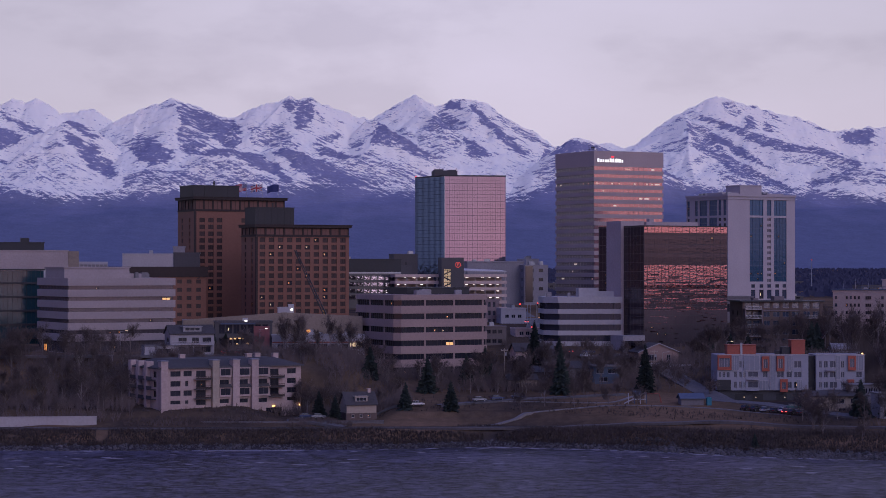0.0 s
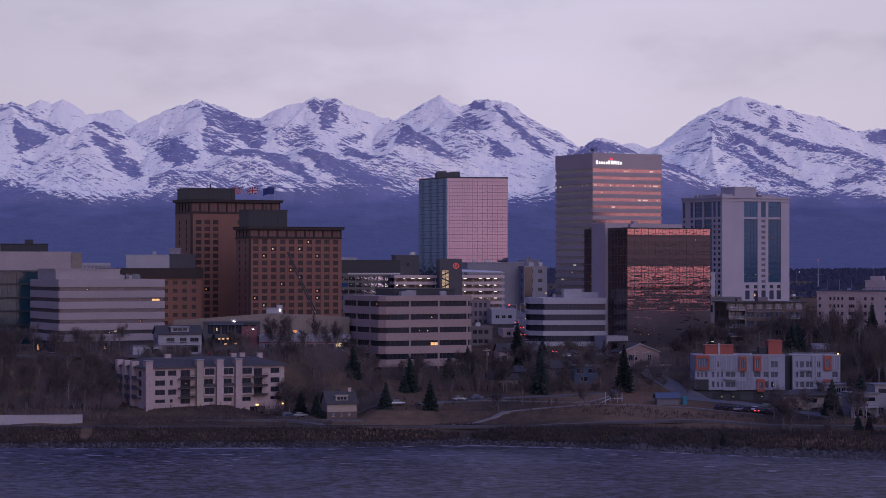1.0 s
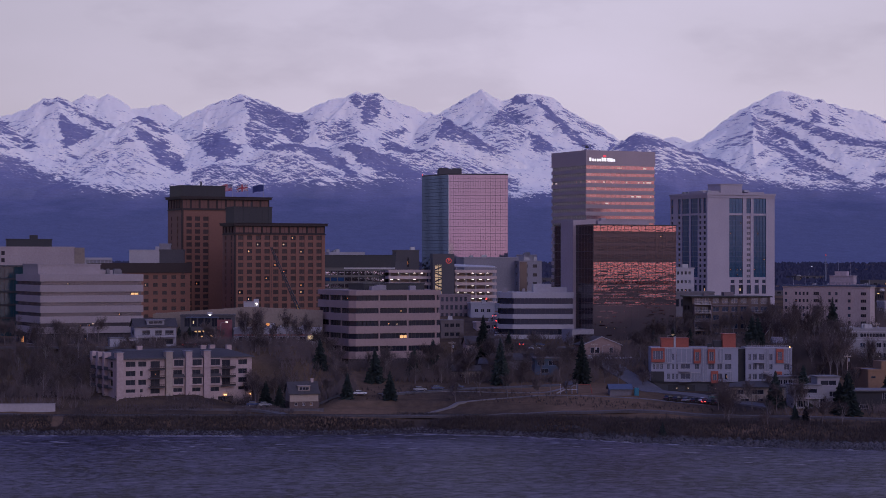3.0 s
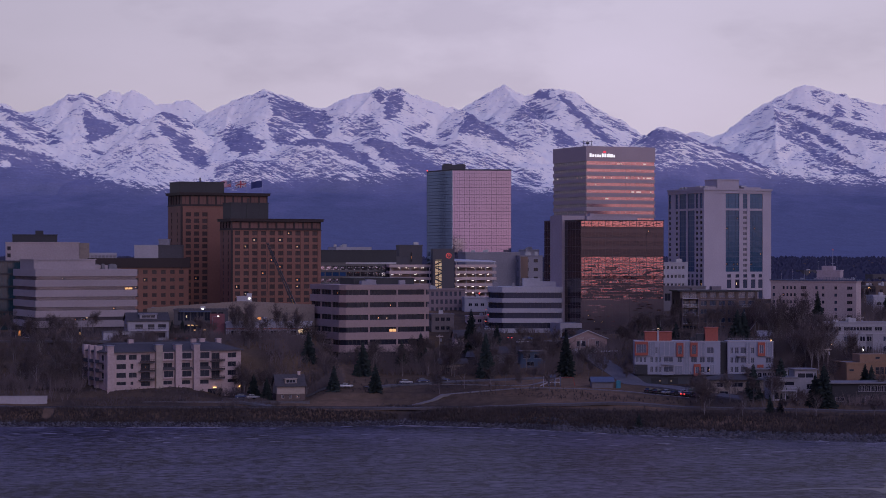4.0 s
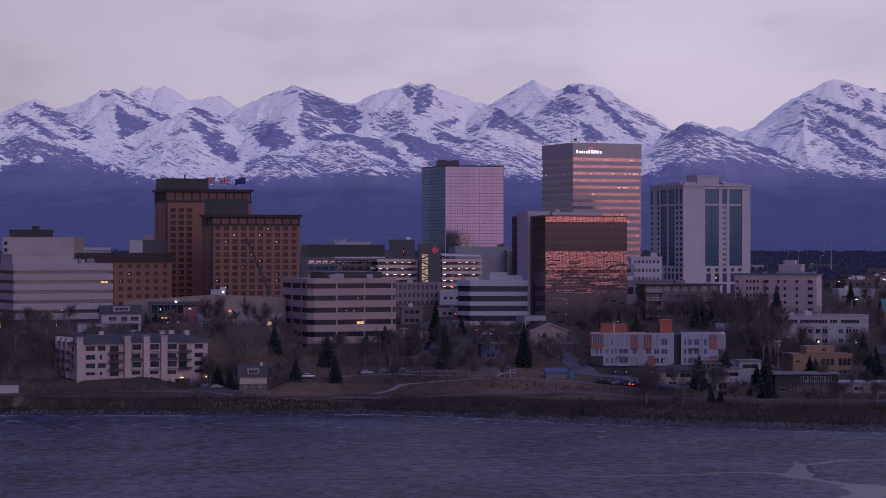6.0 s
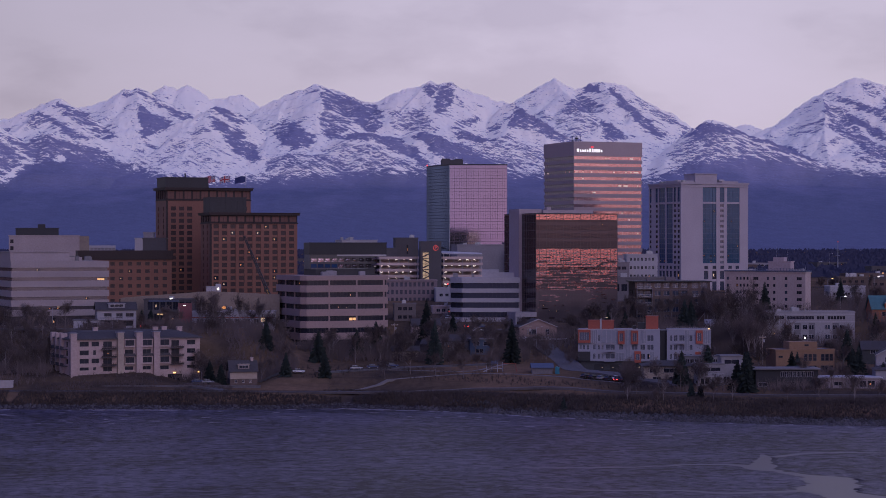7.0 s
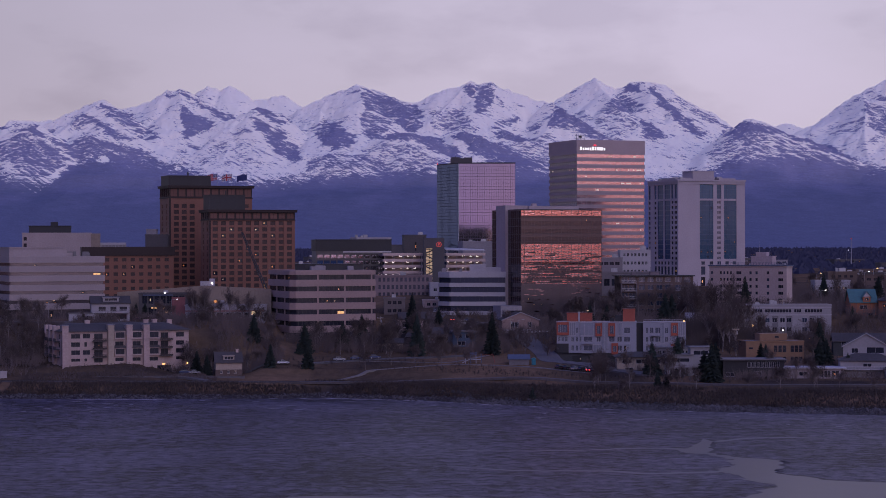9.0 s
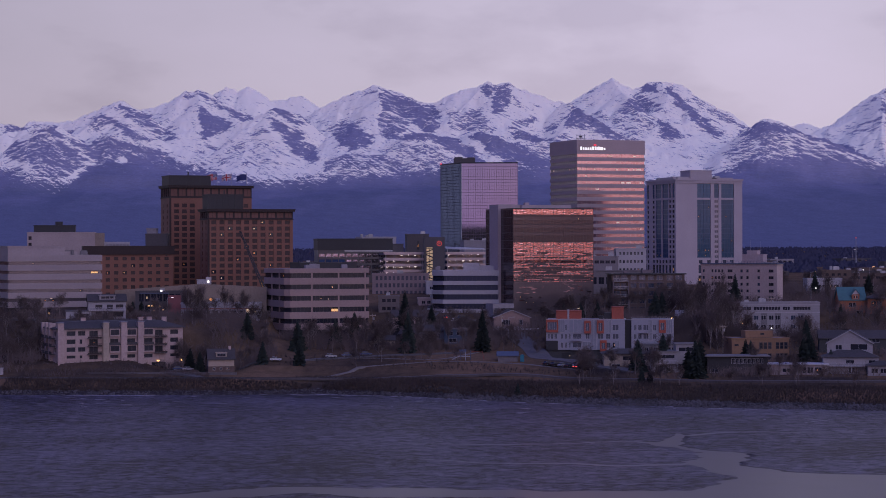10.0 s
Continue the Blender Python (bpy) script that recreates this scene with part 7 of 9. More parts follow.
part("brick_base", Shape().box(-0.15, 9.75, -0.15, -0.01, -2.5, 0.3).box(-0.15, -0.01, -0.01, 8, -2.5, 1.8).box(-0.15, 9.75, -0.15, -0.01, 1.5, 1.8).box(-0.15, 1.55, -0.15, -0.01, 0.3, 1.5).box(2.55, 4.15, -0.15, -0.01, 0.3, 1.5).box(5.15, 6.75, -0.15, -0.01, 0.3, 1.5).box(7.75, 9.75, -0.15, -0.01, 0.3, 1.5), BRICK, small_house, "dark brick base")
house("white_house", -47.6, 703, 25.2, 16, 15, 9, 6.6, PANELD, SHINGLE, "white three-storey house with balconies and dark trim", "gable_x", 2.6,
      [(2.8, 5.6, 3.6, 5.2), (7.4, 9.8, 3.4, 5.2), (11.0, 14.0, 3.6, 5.2), (2.8, 5.2, 0.3, 2.2), (6.4, 13.8, 0.3, 2.2)], [(3, 5, 3.6, 5.2), (5.4, 7, 3.6, 5.2)], seed=3, dormer=True, deck=(3.0, 1.2), frame_mat=DARKW)
house("garage", -56, 700, 24.8, 14, 10, 6, 2.8, WHITEP, ROOFG, "low white garage beside the three-storey house", "flat", 0, [(4.5, 9.2, 0.2, 2.0)], seed=4, over=0.2)
house("flat_roofed_house", 158.5, 656, 6.6, 2, 18, 11, 6.6, SIDING, SHINGLE, "tan two-storey house under a wide low hip roof", "hip", 1.6, [(2.0, 4.2, 4.0, 5.6), (7.0, 11.0, 4.0, 5.6), (13, 16, 4.0, 5.6), (3.0, 6.0, 0.8, 2.6), (9, 14, 0.8, 2.6)], seed=5, over=1.1)
house("split_level_house", 176, 638, 7.0, 4, 9, 9, 7.6, PANELD, ROOFG, "white split-level house with flat roofs", "flat", 0, [(1.0, 4.0, 0.6, 2.8), (1.0, 8.0, 5.2, 6.6)], seed=6, deck=(3.6, 1.4))
house("split_level_house", 184.5, 641, 7.0, 4, 7.5, 8, 10.2, PANELD, ROOFG, "tall white wing with a roof lantern", "flat", 0, [(1.0, 6.4, 7.6, 9.2), (0.8, 3.0, 1.0, 3.2), (4, 6.4, 3.8, 5.6)], seed=7)
house("porch_house", 173, 662, 10, 4, 13, 8, 6.0, PANELD, ROOFG, "white house with a glazed sun room", "flat", 0, [(0.8 + i * 1.7, 2.2 + i * 1.7, 3.6, 5.2) for i in range(7)], seed=8)

wb = block("white_flats", 210.8, 744, 15.5, 37.7, 13, 14.3, 1, PANELD, "long white flats with a dark top window band", 93, 0, 0, units=3, category="apartment building", base=-5)
for a, b in ((1.0, 4.8), (5.6, 9.6), (10.6, 21.5), (22.5, 25.5), (26.8, 34.0)):
    part("window", window_mesh(b - a, 1.5, GLASS, WHITEP, max(1, int((b - a) / 1.3))), None, wb, "", Matrix.Translation(((a + b) / 2, -0.09, 11.2)))
for s in (11.0, 14.0, 17.2, 19.8, 26.2, 29.2, 32.0):
    for z in (7.2, 3.4):
        part("window", window_mesh(2.0, 1.9, GLASS if s not in (11.0, 26.2) else GLASSB, WHITEP, 1), None, wb, "", Matrix.Translation((s + 0.6, -0.13, z)))
for s in (14.2, 19.9, 29.4):
    part("bay_panel", Shape().box(s - 0.6, s + 1.9, -0.05, -0.015, 2.6, 9.9), mat("grey_bay_panel", (0.15, 0.14, 0.155), 0.7), wb, "grey panelled bay")
part("fascia", Shape().box(-0.1, 37.8, -0.16, -0.02, 10.1, 10.5).box(-0.1, 37.8, -0.16, -0.02, 13.2, 13.6), WHITEP, wb)
part("porch_wall", Shape().box(9.5, 35, -0.5, -0.08, -4, 1.6), TANWALL, wb)
for s, z, m in ((5.4, 5.5, BULBW), (17.6, 3.6, BULB), (32.6, 3.6, BULB), (28.5, 0.6, BULBW)):
    part("wall_lamp", Shape().box(s, s + 0.5, -0.7, -0.3, z, z + 0.7), m, wb, "lit wall lamp")

ochre = block("ochre_house", 206.5, 664, 8.0, 22, 12, 10.4, 10, OCHRE, "ochre stucco house with grouped dark windows", 94, 0, 0, units=0, category="house", base=-4)
part("upper_storey", Shape().box(6, 16.5, 3, 10, 10.6, 13.2), OCHRE, ochre)
for s in (11.2, 12.9, 14.6, 17.6, 19.2, 20.8):
    for z in (6.4, 2.2):
        part("window", window_mesh(1.35, 2.5, GLASS, DARKW, 0, 1), None, ochre, "", Matrix.Translation((s, -0.06, z)))
for s in (1.8, 12.5):
    part("window", window_mesh(1.6, 0.7, GLASS, DARKW, 0), None, ochre, "", Matrix.Translation((s, -0.06 if s < 5 else 2.94, 7.6 if s < 5 else 11.6)))

house("long_house", 195.4, 632, 7.0, 2, 21.7, 11, 6.2, mat("dark_stained_siding", (0.03, 0.029, 0.034), 0.8), ROOFG, "long dark house with a strip of white-framed windows", "flat", 0,
      [(8.6 + i * 1.45, 9.85 + i * 1.45, 3.6, 5.6) for i in range(8)] + [(1.0, 4.0, 0.4, 1.8), (11, 13.6, 0.4, 2.2)], seed=11, over=0.9)
house("bungalow", 217.4, 630, 6.8, -2, 20.4, 10, 3.6, mat("rose_grey_siding", (0.30, 0.25, 0.26), 0.8), ROOFL, "low bungalow with a pale flat roof and warm windows", "flat", 0,
      [(4.6, 7.6, 1.0, 2.4), (10.4, 13.0, 0.6, 2.8), (13.4, 15.6, 0.6, 2.8), (16, 18.6, 0.6, 2.8)], lit=0.2, seed=12, over=0.8)
house("hip_house", 237.0, 634, 6.8, -4, 19.6, 11.5, 6.2, PANELD, SHINGLE, "white two-storey house with dark hip roofs", "hip", 2.4, [(8.0, 11.0, 3.8, 5.2), (16, 18.6, 3.8, 5.2), (9, 12, 0.4, 2.4), (14, 18, 0.8, 2.4)], seed=13, deck=(3.2, 1.8))
house("bay_house", 251.8, 626, 6.8, -4, 12, 8, 3.6, PANELD, SHINGLE, "white single-storey wing with a hip roof", "hip", 1.6, [(1.2, 3.6, 0.9, 2.6), (4.4, 6.6, 0.9, 2.6), (7.4, 10, 0.9, 2.6)], seed=14)
house("gabled_house", 240.5, 652, 8.6, -8, 16.5, 12, 8.6, PANELD, SHINGLE, "white gabled house with a veranda across the front", "gable_y", 4.6, [(8.4, 14.6, 6.2, 8.4), (3, 5.4, 6.2, 8.0), (9, 11.6, 2.4, 4.4)], seed=15, deck=(5.2, 1.8))
house("dark_roofed_house", 242, 690, 14.6, -4, 28, 11, 2.8, mat("dark_green_siding", (0.045, 0.048, 0.052), 0.8), SHINGLE, "long dark house under a dark gabled roof", "gable_x", 2.8, [(3, 5, 1.2, 2.8), (12, 14, 1.2, 2.8), (20, 23, 1.2, 2.8)], seed=16)
turq = house("turquoise_roofed_house", 259.5, 768, 23.5, 4, 11, 10, 7.0, mat("orange_brick", (0.27, 0.105, 0.06), 0.85), TURQ, "orange brick house with a turquoise metal roof", "gable_x", 5.0, [(4, 7, 3.8, 5.6), (1, 3, 0.6, 2.4), (7, 10, 0.6, 2.4)], lit=0.2, seed=17)
part("dormer", Shape().box(5.2, 8.4, -0.3, 4, 7.0, 9.2), mat("orange_brick_gable", (0.27, 0.105, 0.06), 0.85), turq)
part("dormer_roof", Shape().gable(5.2, 8.4, -0.3, 4.6, 9.2, 11.2, 0.4, "y"), TURQ, turq)
part("dormer_gable", Shape().face([(5.2, -0.28, 9.2), (8.4, -0.28, 9.2), (6.8, -0.28, 11.2)]), WHITEP, turq)
part("dormer_window", window_mesh(1.7, 1.3, AMBER, WHITEP, 1), None, turq, "lit gable window", Matrix.Translation((6.8, -0.36, 7.4)))
house("brick_house", 271, 766, 22.5, 2, 15, 10, 8.6, mat("orange_brick_b", (0.25, 0.10, 0.06), 0.85), SHINGLE, "orange brick house with a dark roof", "hip", 2.0, [(1.5, 3.6, 5.4, 7.4), (4.0, 6, 5.4, 7.4), (8, 10.2, 5.4, 7.4), (10.6, 13, 5.4, 7.4), (2, 5, 1.2, 3.2), (8, 11, 1.2, 3.2)], lit=0.25, seed=18)
house("barn_roofed_house", 188.5, 770, 19, 2, 10, 12, 6.0, BRICK, mat("rust_brown_roof", (0.10, 0.05, 0.042), 0.9), "brown house with a steep roof among birches", "gable_y", 6.6, [(3, 6, 2.0, 4.0)], seed=19)
block("flat_office", 254.5, 846, 25, 16, 12, 13.2, 3, WHITEP, "low office with a pale flat roof", 95, 5, 2, (2.2, 1.4), 0.1, units=1)
block("flat_office", 268, 905, 29, 14, 12, 12.5, 3, mat("dull_tan_stucco", (0.115, 0.085, 0.072), 0.85), "small tan block with dark windows", 96, 4, 3, (1.6, 1.3), 0.0, units=2)
block("flat_office", 280, 990, 30, 34, 14, 8.8, 3, BRICK, "long low brown brick block", 97, 9, 2, (2.2, 1.4), 0.05, units=3)
block("flat_office", 300, 1090, 31, 30, 14, 8.0, 5, DARKW, "long low grey block", 98, 8, 2, (2.2, 1.4), 0.1, units=3)
block("flat_office", 330, 960, 30, 24, 14, 10, 5, GREYW, "low grey commercial block", 99, 6, 2, (2.2, 1.4), 0.1, units=2)
house("hillside_house", 85.5, 712, 15.2, 8, 10.5, 8, 4.2, GREYW, SHINGLE, "small grey hillside house with a lit porch", "gable_x", 2.2, [(1, 2.4, 1.4, 3.0), (5, 8, 1.4, 3.0)], lit=0.3, seed=21)
house("blue_house", 95.5, 706, 14.5, 4, 9, 7, 5.8, mat("slate_blue_siding", (0.07, 0.10, 0.15), 0.8), ROOFG, "dark slate-blue flat-roofed house", "flat", 0, [(1, 3.6, 3.4, 5.0), (5, 8, 3.4, 5.0), (2, 5, 0.6, 2.2)], seed=22)
house("hillside_house", 72, 738, 19.5, 8, 11, 9, 4.8, OFFWHITE, SHINGLE, "cream hillside house with a dark gable roof", "gable_x", 2.6, [(1, 3, 1.4, 3.2), (6, 9, 1.4, 3.2)], lit=0.2, seed=23)
house("log_house", 66, 702, 12.5, 6, 10, 7, 3.6, SIDING, SHINGLE, "low weathered house under bare trees", "gable_x", 1.6, [(2, 4, 1.0, 2.4), (6, 8, 1.0, 2.4)], seed=24)
house("pale_shed_house", 190, 752, 20, 0, 9, 6, 4.4, ROOFL, ROOFL, "pale metal outbuilding behind the flats", "gable_x", 1.8, [], seed=26)
block("row_house", 78, 800, 23, 12, 10, 7.5, 6, OFFWHITE, "small cream corner shop", 101, 4, 2, (1.6, 1.4), 0.25, units=1)

block("white_garage", 77.5, 856, 25, 10.4, 10, 12.2, 6, WHITEP, "plain white garage building on the climbing street", 104, 3, 2, (1.6, 1.4), 0.2, units=1)
block("grey_house", 63, 772, 24, 9, 9, 8.2, 6, mat("umber_siding", (0.13, 0.11, 0.115), 0.8), "small umber two-storey house with a flat roof", 105, 3, 2, (1.6, 1.4), 0.2, units=1, category="house")

# the yard below the hotels
tanwall = thing("ramp_wall", -46, 744, 24, 4, "tan ramp wall with a sloping top", "wall")
part("wall", Shape().prism([(0, 0), (64, 0), (64, 1), (0, 1)], -2, 0.2).face([(0, 0, 0.2), (64, 0, 0.2), (64, 0, 12.6), (36, 0, 14.0), (0, 0, 11.4)]).face([(0, 1, 0.2), (0, 1, 11.4), (36, 1, 14.0), (64, 1, 12.6), (64, 1, 0.2)])
     .face([(0, 0, 11.4), (36, 0, 14.0), (36, 1, 14.0), (0, 1, 11.4)]).face([(36, 0, 14.0), (64, 0, 12.6), (64, 1, 12.6), (36, 1, 14.0)]).face([(0, 0, 0.2), (0, 0, 11.4), (0, 1, 11.4), (0, 1, 0.2)]), TANWALL, tanwall)
part("backfill", Shape().box(0, 64, 1, 30, -2, 11.0), ROOFG, tanwall)
hut = thing("roof_hut", -12.5, 752, 37.2, 4, "white hut with a bright flood lamp", "hut")
part("wall", Shape().box(0, 5.4, 0, 3, -2, 2.4).box(3.8, 5.8, -0.2, 3.2, -2, 3.6).box(-0.2, 4, -0.3, 3.3, 2.4, 2.6), WHITEP, hut)
part("flood_lamp", Shape().box(4.6, 5.2, -0.6, -0.2, 1.4, 2.0), BULB, hut, "bright flood lamp")
shop = block("corner_shop", -34, 729, 23.6, 20, 11, 11.5, 4, DARKW, "dark glazed shop with small lit signs", 102, 7, 2, (2.0, 3.2), 0.05, units=1, bottom=2)
part("awning", Shape().box(2, 14, -1.2, 0, 10.6, 11.1), BLUEP, shop)
part("red_panel", Shape().box(13.5, 19, -0.15, -0.02, 1.5, 10), mat("faded_red_panel", (0.22, 0.08, 0.085), 0.7), shop, "faded red wall panel")
for s, z in ((5.2, 5.4), (6.6, 5.4), (8.2, 5.5), (9.6, 5.4), (7.4, 3.6), (11.0, 3.7), (10.4, 11.6)):
    part("sign_lamp", Shape().box(s, s + 0.8, -0.35, -0.1, z, z + 0.45), WARM if z < 11 else BULB, shop, "lit sign lamp")
lw = block("low_showroom", -14, 724, 23.6, 32, 12, 6.8, 2, WHITEP, "long low white showroom with a red stripe", 103, 8, 1, (2.4, 1.8), 0.02, units=3, bottom=1.6, storey=3)
part("stripe", Shape().box(0, 32, -0.06, -0.01, 4.3, 4.7), REDP, lw)
part("lit_front", window_mesh(4.2, 1.6, COOL, STEEL, 3), None, lw, "lit shop window", Matrix.Translation((29.0, -0.06, 2.8)))
part("oval_sign", Shape().prism([(0.8 * math.cos(a / 5 * math.pi), 0.5 * math.sin(a / 5 * math.pi)) for a in range(10)], 0, 0.2), AMBER, lw, "lit oval sign", pose(12.5, -0.2, 8.4, 90, 0, 0))

# crane
crane = thing("crane", 5.5, 824, 30, 0, "dark lattice crane boom over a yellow jib foot", "crane")
a0, a1 = Vector((0, 0, 4)), Vector((-12.5, 8, 31))
b = Shape()
for k in range(4):
    o = Vector(((-0.6, 0.6)[k % 2], (-0.6, 0.6)[k // 2], 0))
    b.tube(a0 + o, a1 + o * 0.5, 0.26, 0.18, 5)
for i in range(18):
    p, q = a0.lerp(a1, i / 18), a0.lerp(a1, (i + 1) / 18)
    s = 0.5 if i % 2 else -0.5
    b.tube(p + Vector((s, -0.5, 0)), q + Vector((-s, -0.5, 0)), 0.13, 0.13, 4).tube(p + Vector((s, 0.5, 0)), q + Vector((-s, 0.5, 0)), 0.13, 0.13, 4).tube(p + Vector((s, s, 0)), q + Vector((s, -s, 0)), 0.13, 0.13, 4)
part("boom", b, CHAR, crane)
part("jib_foot", Shape().tube((2.6, -1, -1), (0, 0, 4), 0.7, 0.6, 4).tube((0, 0, 4), (-1.4, 0.9, 7), 0.6, 0.45, 4), YELLOW, crane, "yellow jib foot")
part("carrier", Shape().box(-1, 7, -2, 1, -1.5, 0.8).box(5, 7, -1.8, 0.8, 0.8, 2.2), YELLOW, crane)
part("cable", Shape().tube((-12.5, 8, 31), (-12.3, 8, 10), 0.05, 0.05, 4), CHAR, crane)

# flags on the tall tower's roof
FLAGR, FLAGW, FLAGB = mat("flag_red", (0.34, 0.035, 0.05), 0.8), mat("flag_white", (0.5, 0.48, 0.5), 0.8), mat("flag_blue", (0.03, 0.04, 0.14), 0.8)


def flag(x, y, z, pick, label, swing):
    t = thing("flag", x, y, z, 0, label, "flag", "rooftop flags")
    part("pole", Shape().tube((0, 0, 0), (0, 0, 6.2), 0.10, 0.06).tube((0, 0, 6.2), (0, 0, 6.5), 0.16, 0.05), STEEL, t)
    n, m, w, h = 30, 20, 5.0, 3.0
    sh = Shape()

    def at(i, j):
        u, v = i / n, j / m
        return (-u * w, 0.35 * math.sin(u * 7 + swing) * u, 2.8 + v * h - 0.9 * u * u * (0.6 + 0.3 * math.sin(swing)) + 0.12 * math.sin(u * 9 + v * 2 + swing))

    for i in range(n):
        for j in range(m):
            p = [at(i, j), at(i + 1, j), at(i + 1, j + 1), at(i, j + 1)]
            sh.face(p, pick((i + 0.5) / n, (j + 0.5) / m))
    part("cloth", sh, [FLAGR, FLAGW, FLAGB], t)
    return t


def striped(u, v):
    if u < 0.4 and v > 0.46:
        return 1 if (int(u * 25) + int(v * 20)) % 3 == 0 else 2
    return 0 if int(v * 13) % 2 == 0 else 1


def crossed(u, v):
    if abs(u - 0.5) < 0.07 or abs(v - 0.5) < 0.11:
        return 0
    if abs(u - 0.5) < 0.12 or abs(v - 0.5) < 0.19:
        return 1
    dd = min(abs(u - v), abs(u + v - 1))
    return 0 if dd < 0.04 else 1 if dd < 0.13 else 2


def plain(u, v):
    return 2


flag(-28.2, 893, 84.0, striped, "striped flag with a blue canton on a roof pole", 0.3)
flag(-21.6, 896, 84.0, crossed, "blue flag with red and white crosses on a roof pole", 1.1)
flag(-14.6, 899, 84.0, plain, "plain dark blue flag on a roof pole", 2.0)

# ---- paths, railway, yard ----


def ribbon(name, points, width, material, label, category, lift=0.08, step=3.0):
    """A strip laid over the ground along a line of turning points."""
    pts = []
    for (x0, y0), (x1, y1) in zip(points, points[1:]):
        n = max(1, int(math.hypot(x1 - x0, y1 - y0) / step))
        pts += [(x0 + (x1 - x0) * i / n, y0 + (y1 - y0) * i / n) for i in range(n)]
    pts.append(points[-1])
    for _ in range(4):
        pts = [pts[0]] + [((a[0] + 2 * b_[0] + c[0]) / 4, (a[1] + 2 * b_[1] + c[1]) / 4) for a, b_, c in zip(pts, pts[1:], pts[2:])] + [pts[-1]]
    sh = Shape()
    rows = []
    for i, (x, y) in enumerate(pts):
        xa, ya = pts[max(i - 1, 0)]
        xb, yb = pts[min(i + 1, len(pts) - 1)]
        ll = math.hypot(xb - xa, yb - ya)
        nx, ny = -(yb - ya) / ll, (xb - xa) / ll
        z = max(float(ground_z(x + nx * k * width / 2, y + ny * k * width / 2)) for k in (-1, -0.5, 0, 0.5, 1)) + lift
        rows.append([(x - nx * width / 2, y - ny * width / 2, z), (x + nx * width / 2, y + ny * width / 2, z), (x + nx * width / 2, y + ny * width / 2, z - 0.8), (x - nx * width / 2, y - ny * width / 2, z - 0.8)])
    for r0, r1 in zip(rows, rows[1:]):
        for i in range(4):
            j = (i + 1) % 4
            sh.face([r0[i], r1[i], r1[j], r0[j]][::-1])
    return solid(name, sh, material, label, category, kind="structure")


RAILWAY = [(-300, 654), (-200, 648), (-120, 642), (-56, 637), (-20, 637), (18, 637), (66, 638), (100, 634), (137, 629), (160, 622), (200, 611), (260, 602), (320, 595), (420, 580)]
ribbon("rail_bed", RAILWAY, 4.4, BALLAST, "grey ballast rail bed along the shore", "railway", 0.25)
for off in (-0.72, 0.72):
    rp = []
    for i, (x, y) in enumerate(RAILWAY):
        rp.append((x, y + off))
    ribbon("rail", rp, 0.16, RAIL, "rusty steel rail on the ballast", "rail", 0.45)
ribbon("path", [(44, 640), (51, 643), (60, 649), (70, 655.5), (91, 665), (97, 668), (112, 666), (128, 661), (138, 655), (150, 646)], 1.8, PATHM, "pale concrete footpath through the park", "path")
ribbon("path", [(114, 698), (104, 683), (98, 672), (86, 671), (64, 674), (52, 676)], 1.5, PATHM, "narrow gravel footpath up the park slope", "path")
ribbon("road", [(40, 668), (60, 676), (84, 684), (104, 690)], 5.0, ASPHALT, "narrow asphalt lane above the park", "road")
ribbon("road", [(30, 667), (18, 672), (6, 676)], 4.0, ASPHALT, "narrow asphalt lane beside the spruces", "road")
ribbon("road", [(122, 722), (132, 700), (134, 680), (150, 664), (172, 640)], 9.0, ASPHALT, "asphalt drive down to the parking area", "road")
ribbon("road", [(80, 720), (84, 760), (92, 850), (98, 1000), (104, 1250)], 9.0, ASPHALT, "asphalt street running inland between the blocks", "road")
ribbon("road", [(78, 772), (92, 776), (104, 780)], 7.0, ASPHALT, "short asphalt cross street", "road")
ribbon("road", [(96, 742), (104, 744), (112, 747)], 12.0, ASPHALT, "asphalt parking strip below the white offices", "road")
ribbon("road", [(-150, 700), (-60, 699), (-10, 706), (8, 709)], 8.0, ASPHALT, "asphalt street along the top of the bluff", "road")
ribbon("road", [(10, 640), (-8, 649), (-2, 662)], 5.0, ASPHALT, "short asphalt drive to the apartment garage", "road")
wall_low = thing("retaining_wall", -110, 642, 6.2, 3, "pale low concrete wall beside the railway", "wall")
part("wall", Shape().box(0, 44, 0, 0.6, -1.5, 2.0).box(-0.1, 44.1, -0.1, 0.7, 2.0, 2.2), CONCRETE, wall_low)
wall_long = thing("retaining_wall", -34, 644, 5.2, 1, "long pale concrete wall between the drive and the railway", "wall")
part("wall", Shape().box(0, 56, 0, 0.5, -1.5, 1.3).box(-0.1, 56.1, -0.1, 0.6, 1.3, 1.45), mat("dim_wall_concrete", (0.12, 0.11, 0.118), 0.9, vary=0.25), wall_long)


def ground_at(x, y):
    return float(ground_z(x, y))


shed = house("blue_roofed_shed", 118.6, 666, 9.4, 4, 7.4, 4.5, 2.5, mat("dim_shed_boards", (0.15, 0.14, 0.155), 0.85), BLUEP, "grey shed with a faded blue roof", "gable_x", 1.3, [], seed=31, base=-2)
toilet = thing("portable_toilet", 127, 666, 9.6, 4, "teal portable toilet beside the shed", "portable toilet")
part("body", Shape().box(0, 1.5, 0, 1.5, -0.5, 2.3).box(0.25, 1.25, -0.06, 0, 0.1, 2.1), TEALP, toilet)
part("roof", Shape().prism([(-0.1, -0.1), (1.6, -0.1), (1.6, 1.6), (-0.1, 1.6)], 2.3, 2.45).box(0.3, 1.2, 0.3, 1.2, 2.45, 2.65), TEALP, toilet)
